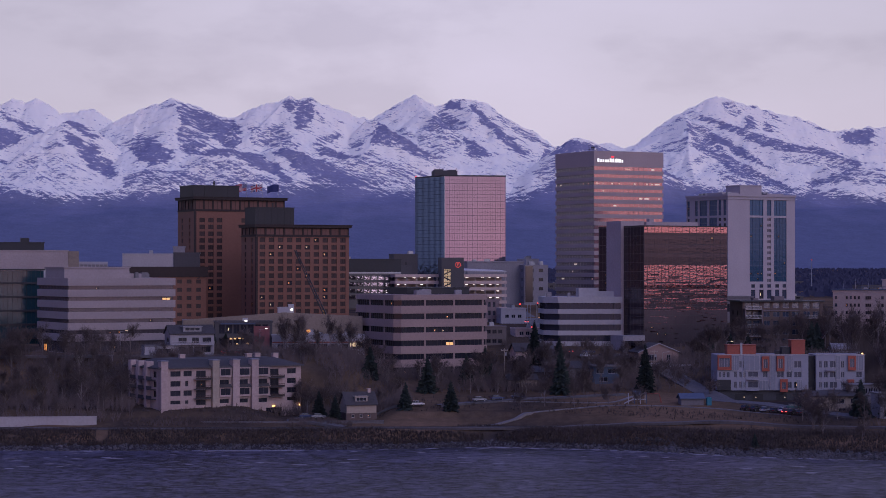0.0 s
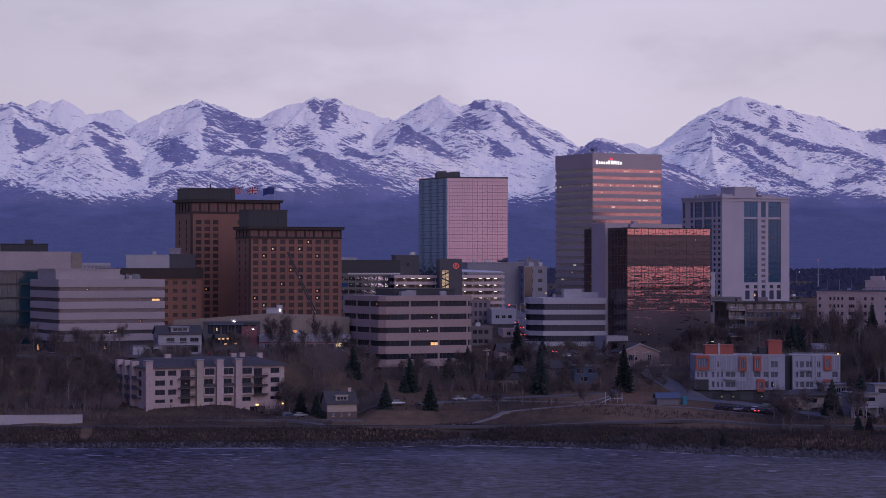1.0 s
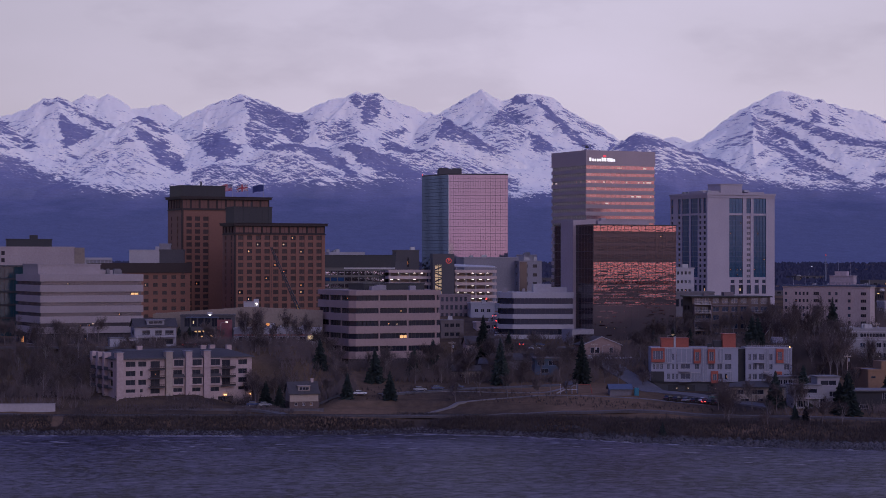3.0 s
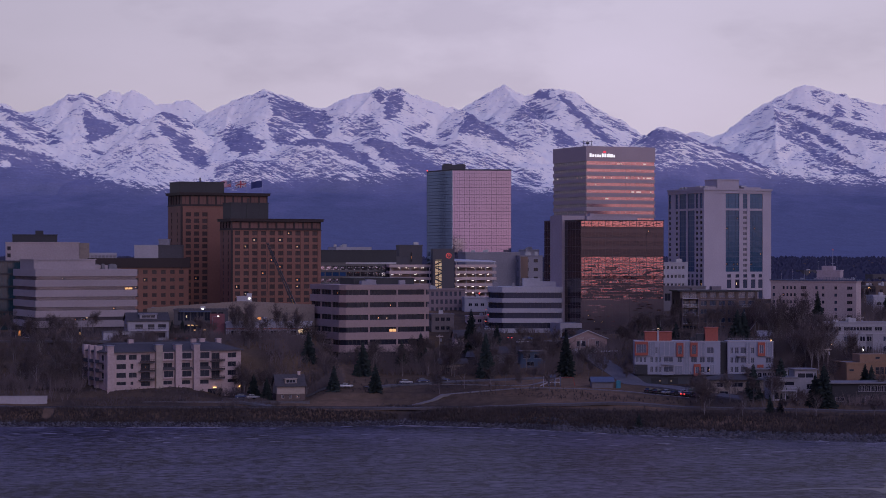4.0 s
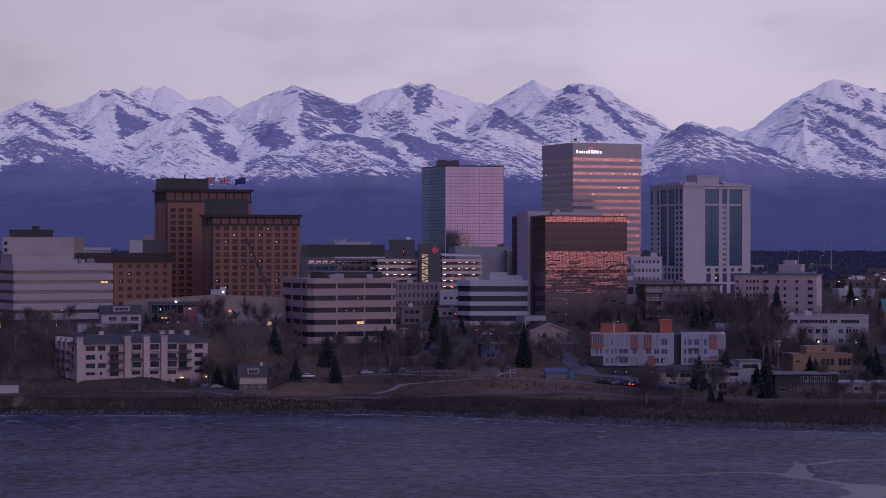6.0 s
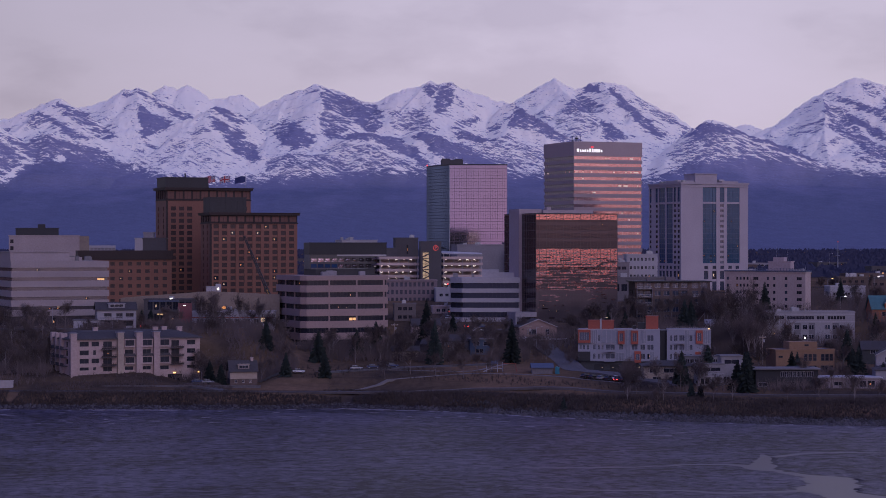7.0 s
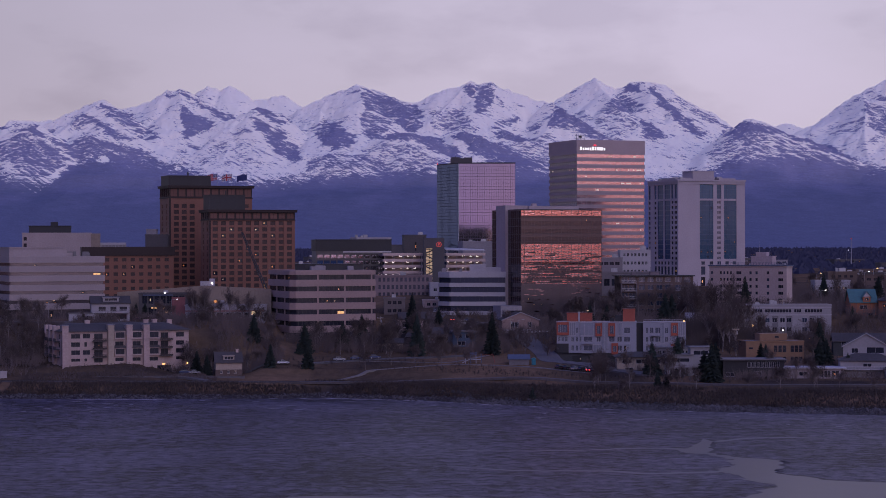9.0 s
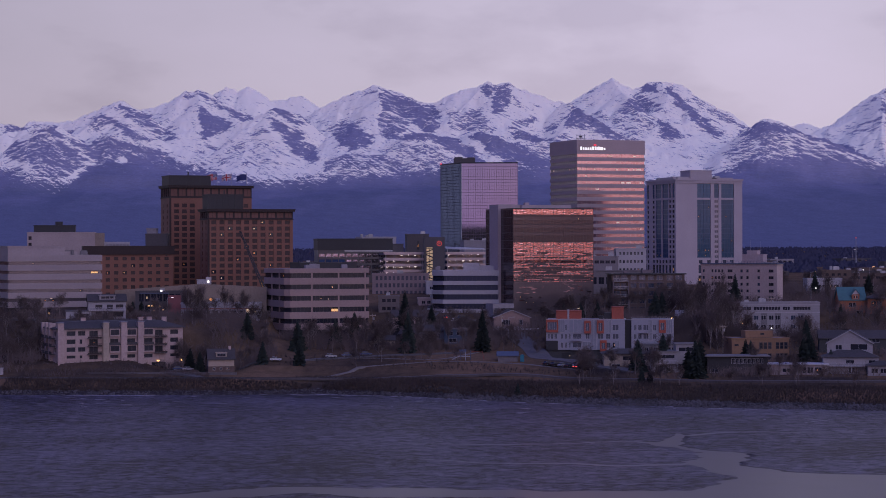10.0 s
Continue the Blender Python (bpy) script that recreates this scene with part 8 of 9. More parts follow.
part("vent_pipe", Shape().tube((1.3, 1.3, 2.3), (1.3, 1.3, 2.9), 0.06, 0.06), RUBBER, toilet)

play = thing("play_frame", 102, 670, ground_at(105, 670), 4, "blue and white climbing frame with a slide", "playground")
for i, (xx, yy) in enumerate(((0, 0), (2, 0), (4, 0), (6, 0), (2, 2), (4, 2), (6, 2))):
    part("post", Shape().tube((xx, yy, -0.4), (xx, yy, 3.6), 0.12, 0.12), BLUEP if i % 2 else WHITEP, play)
part("platform", Shape().box(2, 6, 0, 2, 1.4, 1.55), STEEL, play)
part("roof", Shape().gable(2, 4, 0, 2, 3.4, 4.2, 0.3, "x", thick=0.1), BLUEP, play)
part("slide", Shape().slab([(2, 0.3, 1.5), (2, 1.1, 1.5), (-1.2, 1.1, 0.1), (-1.2, 0.3, 0.1)], 0.1).slab([(2, 0.2, 1.5), (2, 0.3, 1.5), (-1.2, 0.3, 0.1), (-1.2, 0.2, 0.1)], 0.4), WHITEP, play, "white slide")
part("swing_beam", Shape().tube((6, 1, 3.2), (10.5, 1, 3.2), 0.1, 0.1).tube((10.5, 1, 3.2), (11.2, 0, -0.3), 0.09, 0.09).tube((10.5, 1, 3.2), (11.2, 2, -0.3), 0.09, 0.09), REDP, play, "red swing frame")

# ---- cars ----
CARS = {}


def car(colour, x, y, turn, label, lights=""):
    if colour not in CARS:
        paint = mat(colour + "_car_paint", {"white": (0.62, 0.62, 0.64), "black": (0.02, 0.02, 0.025), "silver": (0.30, 0.31, 0.33), "red": (0.25, 0.03, 0.03), "blue": (0.04, 0.06, 0.13), "teal": (0.05, 0.12, 0.13)}[colour], 0.3, 0.2)
        t = thing("car", 0, 0, 0, 0, "", "car", "parked cars")
        prof = [(-2.25, 0.45), (2.2, 0.45), (2.25, 0.85), (1.2, 1.0), (-1.9, 1.02), (-2.25, 0.9)]
        sh = Shape()
        for s, rev in ((-0.88, False), (0.88, True)):
            p = [(a, s, c) for a, c in prof]
            sh.face(p[::-1] if rev else p)
        for i in range(len(prof)):
            j = (i + 1) % len(prof)
            sh.face([(prof[i][0], -0.88, prof[i][1]), (prof[i][0], 0.88, prof[i][1]), (prof[j][0], 0.88, prof[j][1]), (prof[j][0], -0.88, prof[j][1])])
        part("body", sh, paint, t)
        low = [(-1.85, -0.82), (1.15, -0.82), (1.15, 0.82), (-1.85, 0.82)]
        top = [(-1.35, -0.66), (0.45, -0.66), (0.45, 0.66), (-1.35, 0.66)]
        cab = Shape()
        for i in range(4):
            j = (i + 1) % 4
            cab.face([(*low[i], 1.0), (*low[j], 1.0), (*top[j], 1.5), (*top[i], 1.5)])
        part("glasshouse", cab, GLASS, t)
        part("roof", Shape().prism(top, 1.5, 1.56), paint, t)
        for xx in (-1.4, 1.4):
            for yy in (-0.82, 0.82):
                wheel = part("wheel", Shape().tube((xx, yy - 0.1, 0.33), (xx, yy + 0.1, 0.33), 0.33, 0.33, 12), RUBBER, t)
                part("rim", Shape().tube((xx, yy - 0.12, 0.33), (xx, yy + 0.12, 0.33), 0.19, 0.19, 10), STEEL, wheel)
        for yy in (-0.6, 0.6):
            part("tail_lamp", Shape().box(-2.29, -2.24, yy - 0.2, yy + 0.2, 0.75, 0.9), mat("tail_lamp_red", (0.25, 0.01, 0.01), 0.3), t)
            part("headlamp", Shape().box(2.21, 2.27, yy - 0.2, yy + 0.2, 0.66, 0.8), STEEL, t)
        CARS[colour] = t
        t.matrix_basis = pose(x, y, ground_at(x, y) + 0.25, 0, 0, turn)
        c = t
    else:
        c = copy_thing(CARS[colour], pose(x, y, ground_at(x, y) + 0.25, 0, 0, turn))
    c["label"] = label
    if lights:
        for yy in (-0.6, 0.6):
            if lights == "tail":
                part("lit_lamp", Shape().box(-2.36, -2.30, yy - 0.22, yy + 0.22, 0.72, 0.95), REDL, c, "lit tail lamp")
            else:
                part("lit_lamp", Shape().box(2.28, 2.34, yy - 0.2, yy + 0.2, 0.62, 0.86), BULB, c, "lit headlamp")
    return c


for i, (colour, x, y, turn) in enumerate((("black", 137.5, 657, 55), ("black", 140.2, 655.4, 55), ("silver", 143, 653.4, 58), ("black", 145.6, 651.6, 55), ("white", 148.6, 652.8, 60), ("black", 150.6, 648.2, 55), ("black", 153.0, 646.4, 60))):
    car(colour, x, y, turn, colour + " car parked in a row by the park")
car("red", 148.6, 648.6, 65, "red car with lit tail lamps in the parking row", "tail")
car("teal", 153.5, 659, 5, "dark teal van-like car beside the flats")
car("silver", 2.0, 655.5, 10, "silver car outside the apartment garage")
car("blue", -2.0, 657, 8, "dark blue car in the apartment drive")
car("white", 33.5, 667, 8, "white car on the lane beside the spruces")
car("silver", 54, 674, 15, "silver car on the lane above the park")
car("blue", 60, 677, 15, "dark blue car on the lane above the park")
car("blue", 67, 679, 15, "dark blue car parked under bare trees")
car("red", -28, 701, 3, "red car with lit tail lamps on the bluff street", "tail")
car("red", -24, 703, 3, "red car waiting with lit tail lamps", "tail")
car("white", 81.5, 742, 265, "white car coming down the inland street", "head")
car("silver", 85, 775, 265, "silver car on the inland street")
car("black", 86, 800, 85, "black car stopped on the inland street", "tail")
car("red", 88, 830, 85, "red car stopped at the crossing", "tail")
car("white", 98, 744, 20, "white car parked below the white offices")
car("black", 104, 742, 20, "black car parked below the white offices")

car("silver", 90, 808, 85, "silver car waiting at the crossing")
car("white", 84, 818, 262, "white car on the climbing street", "head")
car("blue", 100, 752, 20, "dark blue car parked below the white offices")
car("black", 93.5, 752, 85, "black car beside the white offices", "tail")
car("white", 87.5, 850, 85, "white car climbing the street", "tail")

# ---- traffic lights ----


def traffic_light(x, y, h, reach):
    t = thing("traffic_light", x, y, ground_at(x, y), 0, "steel traffic light with its red lamp lit", "traffic light", "traffic lights")
    part("pole", Shape().tube((0, 0, -0.5), (0, 0, h), 0.13, 0.09), STEEL, t)
    part("arm", Shape().tube((0, 0, h - 0.1), (reach, 0, h + 0.2), 0.08, 0.05), STEEL, t)
    head = part("signal_head", Shape().box(reach - 0.25, reach + 0.25, -0.2, 0.2, h - 1.3, h + 0.1), CHAR, t)
    part("red_lamp", Shape().tube((reach, -0.2, h - 0.15), (reach, -0.28, h - 0.15), 0.3, 0.3, 10), REDL, head, "lit red lamp")


for x, y, h, reach in ((86.5, 838, 9.5, -3.0), (96, 836, 8.0, -3.5), (90, 860, 8.5, 3.0)):
    traffic_light(x, y, h, reach)

# ---- street lamps ----


def street_lamp(x, y, h, head, label, turn=0.0):
    t = thing("street_lamp", x, y, ground_at(x, y), turn, label, "street lamp", "street lamps")
    part("pole", Shape().tube((0, 0, -0.5), (0, 0, h), 0.11, 0.07), STEEL, t)
    part("arm", Shape().tube((0, 0, h - 0.1), (2.0, 0, h + 0.25), 0.06, 0.05), STEEL, t)
    part("lamp_head", Shape().box(1.7, 2.5, -0.18, 0.18, h + 0.12, h + 0.32), head, t)
    return t


for x, y, h, head in ((121, 716, 8, STEEL), (-40, 716, 9, BULB), (84.5, 792, 8, BULBW), (90, 815, 8, BULB), (95, 860, 8, BULBW), (97, 900, 8, BULBW), (102, 945, 8, BULB), (112, 1000, 9, BULBW), (147, 735, 7, COOL),
                      (171, 800, 8, BULBW), (230, 860, 9, BULB), (262, 900, 9, BULBW), (290, 935, 9, BULB), (305, 1005, 9, BULBW), (330, 1050, 9, BULBW), (360, 1200, 10, BULBW), (395, 1350, 11, BULB), (420, 1500, 12, BULBW),
                      (380, 1650, 12, BULB), (455, 1600, 12, BULBW), (510, 1800, 12, BULBW), (250, 790, 8, BULB), (-64, 700, 8, COOL), (-18, 716, 8, BULB)):
    street_lamp(x, y, h, head, "tall steel street lamp with its lamp lit" if head is not STEEL else "tall steel street lamp, unlit")
mast = thing("radio_mast", 363, 1500, 38, 0, "slim lattice radio mast far behind the town", "mast")
part("lattice", Shape().tube((0, 0, 0), (0, 0, 22), 0.5, 0.2, 4).tube((-1.5, 0, 12), (1.5, 0, 12), 0.15, 0.15, 4).tube((-1.2, 0, 16), (1.2, 0, 16), 0.15, 0.15, 4), STEEL, mast)
part("beacon", Shape().box(-0.4, 0.4, -0.4, 0.4, 22, 22.8), SIGND, mast, "red warning lamp")

# ---- trees ----


def bare_tree(seed, height, spread, pale):
    """Trunk and limbs in one mesh; the crown of fine twigs in another."""
    rnd = random.Random(seed)
    wood, twigs = Shape(), Shape()

    def grow(p, way, length, r, level):
        q = p + way * length
        if level <= 2:
            wood.tube(p, q, r, r * 0.62, 5 if level == 0 else 4 if level == 1 else 3)
        else:
            side = way.orthogonal().normalized()
            twigs.face([p - side * r, p + side * r, q])
            side = way.cross(side)
            twigs.face([p - side * r, p + side * r, q])
        if level >= 4:
            return
        kids = (10, 7, 6, 6)[level]
        for i in range(kids):
            f = rnd.uniform(0.3 if level == 0 else 0.2, 1.0)
            an = rnd.uniform(0, 2 * math.pi)
            side = (way.orthogonal().normalized() * math.cos(an) + way.cross(way.orthogonal()).normalized() * math.sin(an))
            nw = (way * rnd.uniform(0.55, 1.0) + side * rnd.uniform(0.45, 0.95) * spread + Vector((0, 0, 0.28))).normalized()
            grow(p + way * length * f, nw, length * rnd.uniform(0.42, 0.70) * (1.15 - 0.5 * f if level == 0 else 1), max(r * (1 - 0.5 * f) * 0.5, 0.022), level + 1)

    top = Vector((rnd.uniform(-0.08, 0.08), rnd.uniform(-0.08, 0.08), 1)).normalized()
    grow(Vector((0, 0, -0.4)), top, height * 0.72, height * 0.016, 0)
    t = thing("bare_tree", 0, 0, 0, 0, "", "tree", "bare trees")
    part("trunk", wood, BIRCH if pale else BARK, t)
    part("crown", twigs, TWIG, t, "crown of fine bare twigs")
    return t


def spruce(seed, height, width):
    rnd = random.Random(seed)
    t = thing("spruce", 0, 0, 0, 0, "", "tree", "spruces")
    part("trunk", Shape().tube((0, 0, -0.5), (0, 0, height * 0.97), height * 0.014, 0.02, 6), BARK, t)
    sh = Shape()
    n = int(height * 2.6)
    for i in range(n):
        f = i / n
        z = height * (0.06 + 0.93 * f)
        reach = width * (1 - f) ** 0.85 + 0.15
        for j in range(9):
            an = j * 2 * math.pi / 9 + i * 0.7 + rnd.uniform(-0.3, 0.3)
            rr = reach * rnd.uniform(0.55, 1.12)
            c, s = math.cos(an), math.sin(an)
            drop = rr * rnd.uniform(0.25, 0.5)
            wd = 0.16 * rr + 0.10
            a = Vector((0, 0, z + 0.15))
            m_ = Vector((c * rr * 0.55, s * rr * 0.55, z - drop * 0.35))
            e = Vector((c * rr, s * rr, z - drop * 0.75))
            sd = Vector((-s, c, 0)) * wd
            hang = Vector((0, 0, -0.28 * rr - 0.12))
            sh.face([a, m_ - sd, m_ + sd]).face([m_ - sd, e, m_ + sd]).face([m_, m_ + hang - sd * 0.4, e + hang * 0.4, e]).face([a, a.lerp(m_, 0.5) + hang, m_ + hang * 0.8 + sd * 0.4, m_])
    part("crown", sh, NEEDLE, t, "drooping dark green fronds")
    return t


BARE = [bare_tree(201, 11, 1.0, False), bare_tree(202, 13, 0.75, True), bare_tree(203, 9, 1.15, False), bare_tree(204, 14, 0.65, True), bare_tree(205, 10, 1.0, False), bare_tree(206, 7, 1.25, False)]
SPRUCE = [spruce(301, 16, 3.7), spruce(302, 13, 4.2), spruce(303, 10, 3.3)]
used = set()


def plant(kind, i, x, y, scale, label, turn):
    src = kind[i % len(kind)]
    m = pose(x, y, ground_at(x, y), 0, 0, turn) @ Matrix.Scale(scale, 4)
    if (id(kind), i % len(kind)) not in used:
        used.add((id(kind), i % len(kind)))
        src.matrix_basis = m
        t = src
    else:
        t = copy_thing(src, m)
        t.matrix_basis = m
    t["label"] = label
    return t


SPRUCES = []
SPRUCES += [(82.4, 690, 17, 0), (111.4, 694, 17, 0), (77.9, 730, 16, 0), (43.7, 659, 10, 2), (38.3, 695, 12.5, 1), (29.4, 661, 9, 2), (179.8, 641, 14.5, 1), (170.6, 641, 12.5, 1), (190.4, 620, 14, 1), (212.6, 652, 10.5, 1), (19, 690, 11, 1)]
SPRUCES += [(215.4, 766, 17.5, 0), (232, 652, 12, 1), (240, 636, 9, 2), (150, 742, 9, 2), (143, 744, 8, 2), (157, 745, 8.5, 2), (7, 652, 8, 2), (2, 659, 9, 2), (88, 742, 8, 2), (181, 748, 13, 1)]
SPRUCES += [(184, 752, 12, 1), (258, 752, 13, 0), (276, 800, 14, 1), (255, 820, 14, 0), (171, 609, 6, 2), (174, 607, 5.5, 2), (128, 598, 4.5, 2), (-30, 722, 7, 2), (-34, 724, 6.5, 2), (52, 705, 11, 1), (59, 712, 12, 1), (188, 623, 11, 1), (193, 634, 13, 1), (211, 655, 10.5, 1), (235, 657, 12, 1), (238, 700, 12, 1)]
for x, y, h, i in SPRUCES:
    plant(SPRUCE, i, x, y, h / (16, 13, 10)[i], "dark green spruce on the winter slope", x * 37 % 360)

rnd = random.Random(77)


def grove(n, x0, x1, y0, y1, lo, hi, label, kinds=None, keep=None):
    k = 0
    while k < n:
        x, y = rnd.uniform(x0, x1), rnd.uniform(y0, y1)
        if keep and not keep(x, y):
            k += 0.2
            continue
        i = rnd.choice(kinds or range(6))
        h = rnd.uniform(lo, hi)
        plant(BARE, i, x, y, h / (11, 13, 9, 14, 10, 7)[i], label, rnd.uniform(0, 360))
        k += 1


grove(85, -170, -56, 648, 694, 7, 12, "bare tree in the dark wood below the bluff")
grove(30, -52, 12, 668, 700, 5, 9, "bare tree on the bluff behind the flats")
grove(8, -4, 30, 646, 690, 7, 12, "bare tree beside the small house")
grove(38, 34, 112, 692, 722, 7, 11, "bare tree on the park slope")
grove(7, 52, 110, 654, 676, 6, 9, "bare tree standing in the park lawn", (0, 2, 4))
grove(9, 96, 116, 700, 735, 6, 9, "bare tree below the white offices")
grove(14, 134, 162, 722, 756, 7, 11, "bare tree before the glass block")
grove(8, 118, 136, 690, 716, 5, 8, "bare tree beside the drive", (2, 5))
grove(24, 190, 218, 695, 770, 12, 17, "tall bare birch between the houses", (1, 3))
grove(15, 165, 260, 618, 690, 7, 12, "bare garden tree among the houses")
grove(7, 150, 170, 618, 640, 7, 11, "bare tree beside the parking area", (0, 2, 4))
grove(12, 100, 250, 590, 606, 5, 9, "bare tree on the shore bank", (1, 2, 5), lambda x, y: y > shore(x) + 12)
grove(12, -40, 22, 714, 722, 5, 9, "bare street tree on the bluff", (0, 2, 4))
grove(14, -110, -60, 696, 716, 6, 10, "bare street tree before the white offices", (0, 1, 4))
grove(12, 160, 200, 755, 785, 8, 13, "bare tree before the brick flats")
grove(9, -14, 24, 712, 720, 9, 13, "tall thin bare tree before the showroom", (1, 3))
grove(32, 226, 330, 700, 960, 8, 13, "bare tree among the farther houses")

# far woods and roofs behind the town
rs = np.random.RandomState(5)
far = Shape()
for i in range(15000):
    y = 1260 + 2300 * rs.rand() ** 1.4
    x = rs.uniform(-0.26, 0.30) * (y + 60) + 60
    if y < 1500 and rs.rand() < 0.5:
        continue
    h, w = rs.uniform(2.0, 4.5), rs.uniform(2.5, 6.5)
    z = ground_at(x, y)
    an = rs.rand() * 6
    p = [(x + w * math.cos(an + k * 2.094), y + w * math.sin(an + k * 2.094), z - 0.5) for k in range(3)]
    t_ = (x, y, z + h)
    far.face([p[0], p[1], t_]).face([p[1], p[2], t_]).face([p[2], p[0], t_])
# needle colour is lifted and blued to stand for distance haze
solid("far_woods", far, mat("far_hazy_needles", (0.045, 0.047, 0.076), 1.0, vary=0.06, spec=0.0), "dark spruce woods on the plain behind the town", "woods", kind="stuff")
rnd = random.Random(88)
for i in range(46):
    y = rnd.uniform(1150, 1900)
    x = rnd.uniform(-0.17, 0.21) * (y + 60) + 70
    w, h = rnd.uniform(14, 34), rnd.uniform(2.5, 5.5)
    if 1000 < y < 1260 and x < 240 and x > -20:
        continue
    block("far_building", x, y, ground_at(x, y), w, 14, h, rnd.choice((4, 10, 24)), rnd.choice((GREYW, BRICK, DARKW, DARKW)), "low building far behind the town", 400 + i, 4, 1, (2.4, 1.4), 0.12, left=False, units=1, group="far buildings")

# brush on the bank and the rocks of the shore
rs = np.random.RandomState(9)
br = Shape()
for i in range(34000):
    x = rs.uniform(-170, 290)
    wide = float(np.interp(x, (90, 150), (1.0, 2.0)))
    d = wide * rs.uniform(3.0, 17) if rs.rand() < 0.93 else rs.uniform(34, 60)
    y = float(shore(x)) + d
    if vnoise(np.array(x / 9.0), np.array(y / 9.0)) < 0.10 or abs(y - float(np.interp(x, *zip(*RAILWAY)))) < 4:
        continue
    z = ground_at(x, y)
    h = rs.uniform(0.4, 1.5) * (1.6 if rs.rand() < (0.4 if x > 60 else 0.15) else 1.0)
    for k in range(6):
        an, lean = rs.rand() * 6.28, rs.uniform(0.1, 0.7)
        tip = (x + math.cos(an) * h * lean, y + math.sin(an) * h * lean, z + h * rs.uniform(0.6, 1.0))
        sx, sy = -math.sin(an) * 0.07, math.cos(an) * 0.07
        br.face([(x - sx, y - sy, z - 0.1), (x + sx, y + sy, z - 0.1), tip])
solid("brush", br, SHRUB, "dry brown brush along the shore bank", "shrubs", kind="stuff")
rk = Shape()
for i in range(20000):
    x = rs.uniform(-170, 300)
    d = rs.uniform(-2.5, 4) if x < 90 else rs.uniform(-4.0, 7.5)
    if x < 90 and rs.rand() < 0.55:
        continue
    y = float(shore(x)) + d
    z = max(ground_at(x, y), -0.1)
    s = (rs.uniform(0.12, 0.40) if rs.rand() < 0.9 else rs.uniform(0.5, 0.9)) * (1.0 if x > 100 else 0.8)
    ring_ = [(x + s * rs.uniform(0.7, 1.3) * math.cos(k * 1.2566), y + s * rs.uniform(0.7, 1.3) * math.sin(k * 1.2566)) for k in range(5)]
    top_ = (x + rs.uniform(-0.2, 0.2), y + rs.uniform(-0.2, 0.2), z + s * rs.uniform(0.5, 1.1))
    mid_ = [(x + (a - x) * 0.75, y + (b_ - y) * 0.75, z + s * rs.uniform(0.3, 0.6)) for a, b_ in ring_]
    for k in range(5):
        j = (k + 1) % 5
        rk.face([(*ring_[k], z - 0.3), (*ring_[j], z - 0.3), mid_[j], mid_[k]]).face([mid_[k], mid_[j], top_])
solid("shore_rocks", rk, ROCK, "grey boulders and rubble along the waterline", "rocks", kind="stuff")

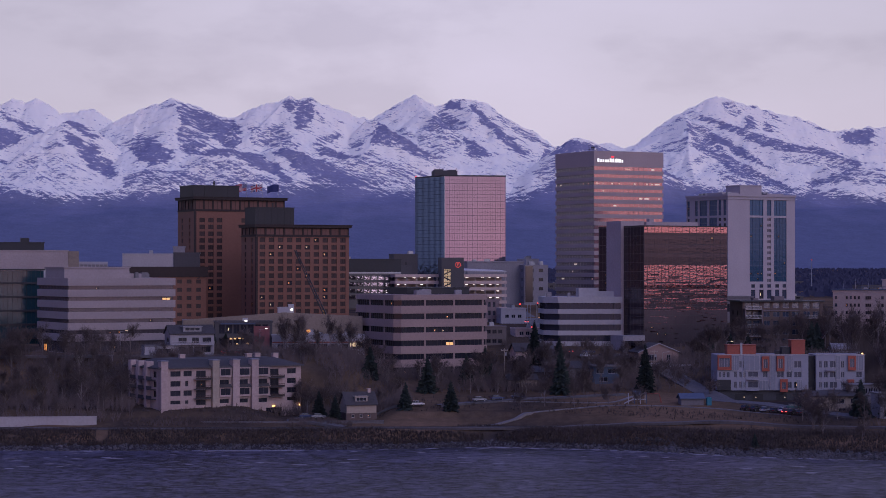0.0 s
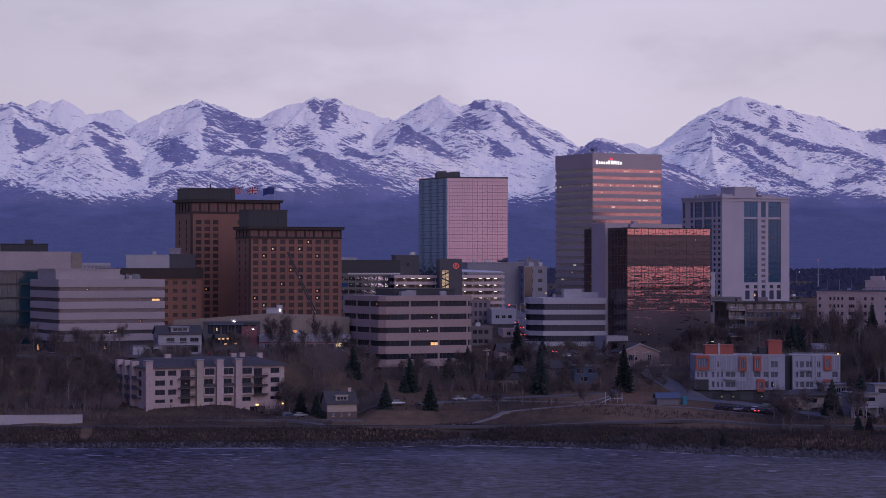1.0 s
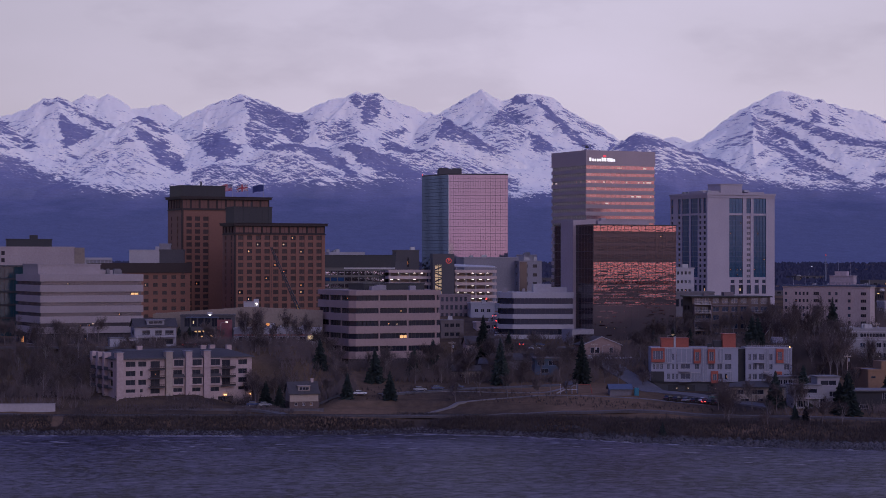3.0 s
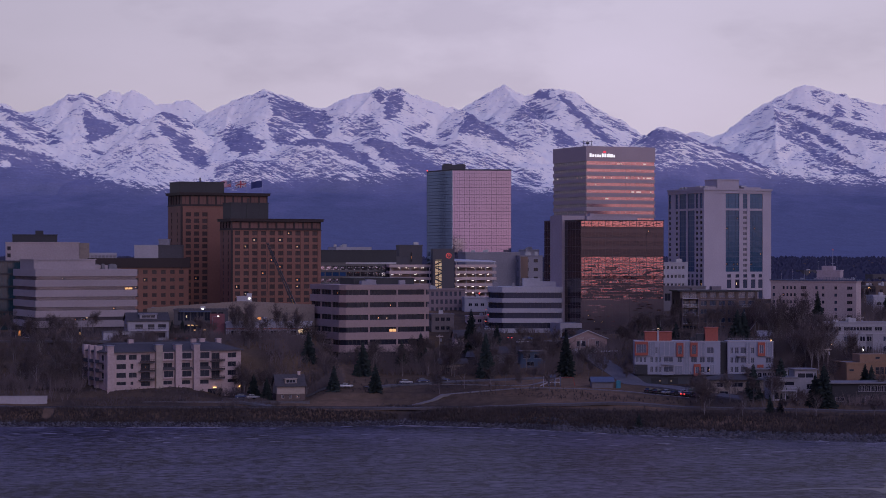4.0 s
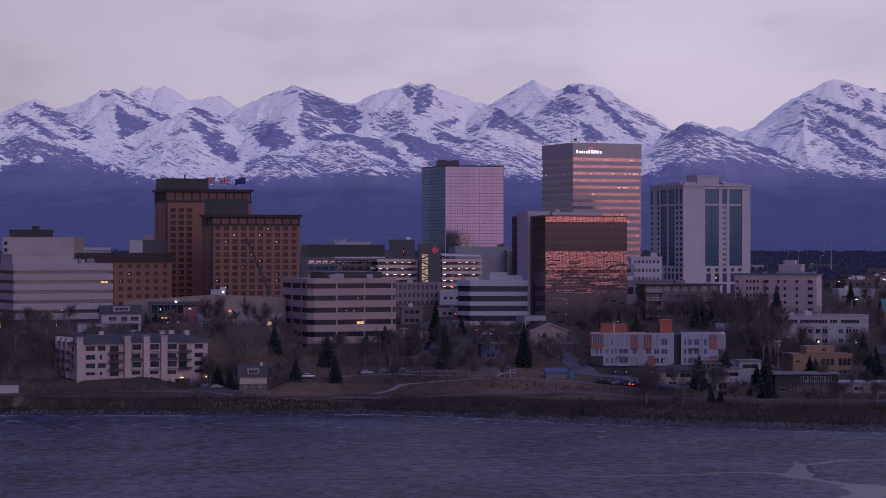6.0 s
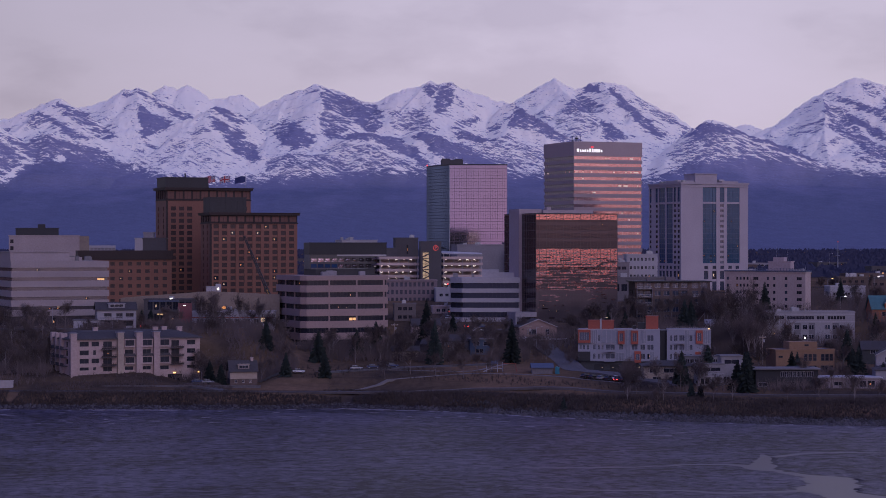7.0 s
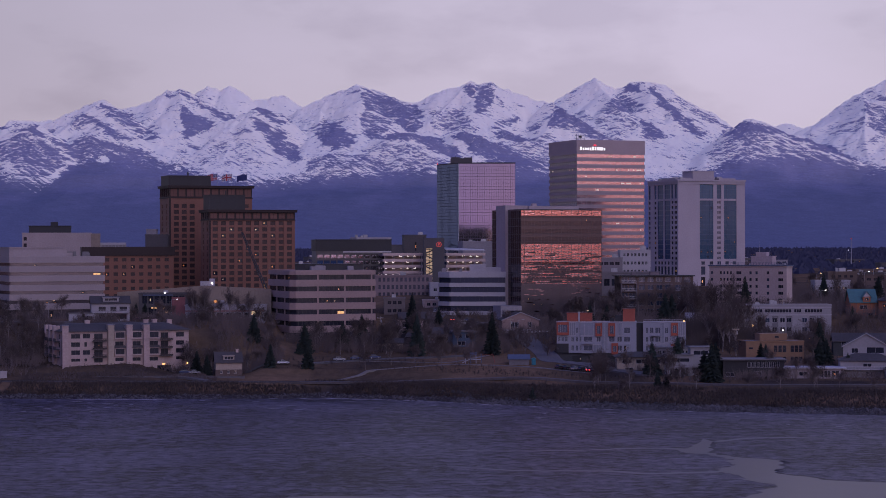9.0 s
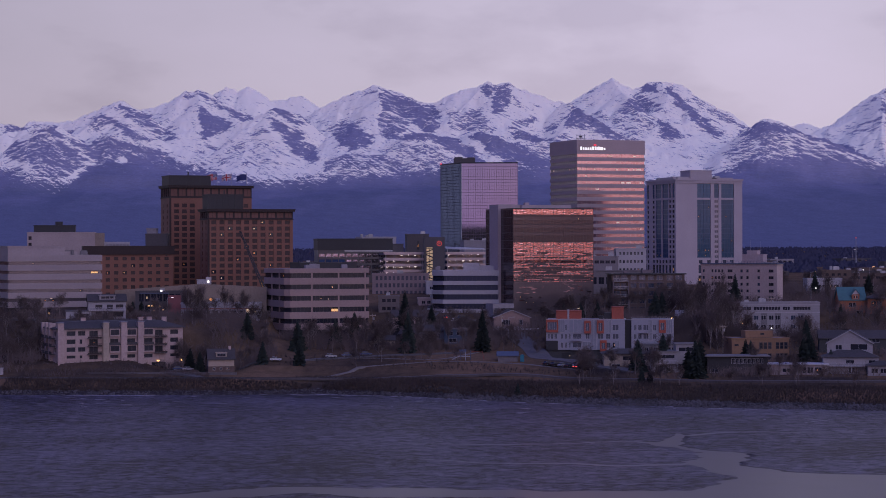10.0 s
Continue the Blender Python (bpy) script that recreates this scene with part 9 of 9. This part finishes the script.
# thickets of bare saplings between the trees of the slopes
rs = np.random.RandomState(15)
for x0, x1, y0, y1, n, lo, hi, place in ((-170, -56, 646, 700, 2600, 2.5, 7, "below the bluff"), (-54, 32, 668, 716, 3400, 2, 5.5, "behind the flats"), (30, 118, 694, 726, 2000, 2, 6, "on the park slope"),
                                  (118, 200, 712, 770, 1900, 2, 6, "below the glass block"), (165, 290, 620, 700, 2500, 2, 5.5, "among the houses"), (222, 310, 705, 880, 3200, 4, 9, "among the farther houses"), (184, 218, 690, 782, 2600, 5, 11, "between the houses"), (-58, 12, 641, 651, 900, 0.6, 1.8, "before the flats"), (60, 112, 728, 790, 900, 1.5, 4.5, "beside the inland street")):
    th = Shape()
    for i in range(n):
        x, y = rs.uniform(x0, x1), rs.uniform(y0, y1)
        if vnoise(np.array(x / 11.0), np.array(y / 11.0)) < 0.31:
            continue
        z, h = ground_at(x, y), rs.uniform(lo, hi)
        for k in range(9):
            an, lean, f = rs.rand() * 6.28, rs.uniform(0.08, 0.42), rs.uniform(0.0, 0.4)
            tip = (x + math.cos(an) * h * lean, y + math.sin(an) * h * lean, z + h * rs.uniform(0.6, 1.0))
            foot = Vector((x, y, z - 0.1)).lerp(Vector(tip), f)
            th.face([(foot.x - 0.05, foot.y, foot.z), (foot.x + 0.05, foot.y, foot.z), tip])
    solid("thicket", th, TWIG, "thicket of bare brown saplings " + place, "shrubs", kind="stuff")


def utility_pole(x, y, h, turn):
    t = thing("utility_pole", x, y, ground_at(x, y), turn, "tall brown wooden utility pole with a crossarm", "utility pole", "utility poles")
    part("pole", Shape().tube((0, 0, -1), (0, 0, h), 0.19, 0.13, 8), SIDING, t)
    part("crossarm", Shape().box(-1.3, 1.3, -0.09, 0.09, h - 0.9, h - 0.65), SIDING, t)
    for s in (-1.15, -0.5, 0.5, 1.15):
        part("insulator", Shape().tube((s, 0, h - 0.65), (s, 0, h - 0.35), 0.07, 0.05, 6), STEEL, t)
    part("transformer", Shape().tube((0.45, -0.1, h - 2.6), (0.45, -0.1, h - 1.5), 0.28, 0.28, 8), STEEL, t)


for x, y, h, turn in ((229.5, 752, 15.5, 10), (205, 690, 11, 5), (150, 712, 10, 20), (118, 716, 9, 0), (66, 716, 10, 15)):
    utility_pole(x, y, h, turn)

# thin floes of shore ice along the waterline
rs = np.random.RandomState(21)
ice = Shape()
for i in range(420):
    if i < 60:
        x, d = rs.normal(-20, 7), rs.uniform(-5, -1)
    elif i < 140:
        x, d = rs.uniform(55, 150), rs.uniform(-5, -1)
    else:
        x, d = rs.uniform(-160, 290), -rs.uniform(0.8, 3.0) if rs.rand() < 0.5 else -rs.uniform(3, 60)
    y = float(shore(x)) + d
    a, b_ = rs.uniform(0.5, 2.6), rs.uniform(0.3, 1.1)
    z = 0.05 + 0.03 * rs.rand()
    ring_ = [(x + a * rs.uniform(0.6, 1.1) * math.cos(k * 0.898), y + b_ * rs.uniform(0.6, 1.1) * math.sin(k * 0.898)) for k in range(7)]
    ice.face([(u, v, z) for u, v in ring_])
    for k in range(7):
        j = (k + 1) % 7
        ice.face([(*ring_[k], -0.1), (*ring_[j], -0.1), (*ring_[j], z), (*ring_[k], z)])
solid("shore_ice", ice, mat("dirty_shore_ice", (0.20, 0.19, 0.23), 0.5, vary=0.5), "thin dirty white floes of ice along the shore", "ice", kind="stuff")
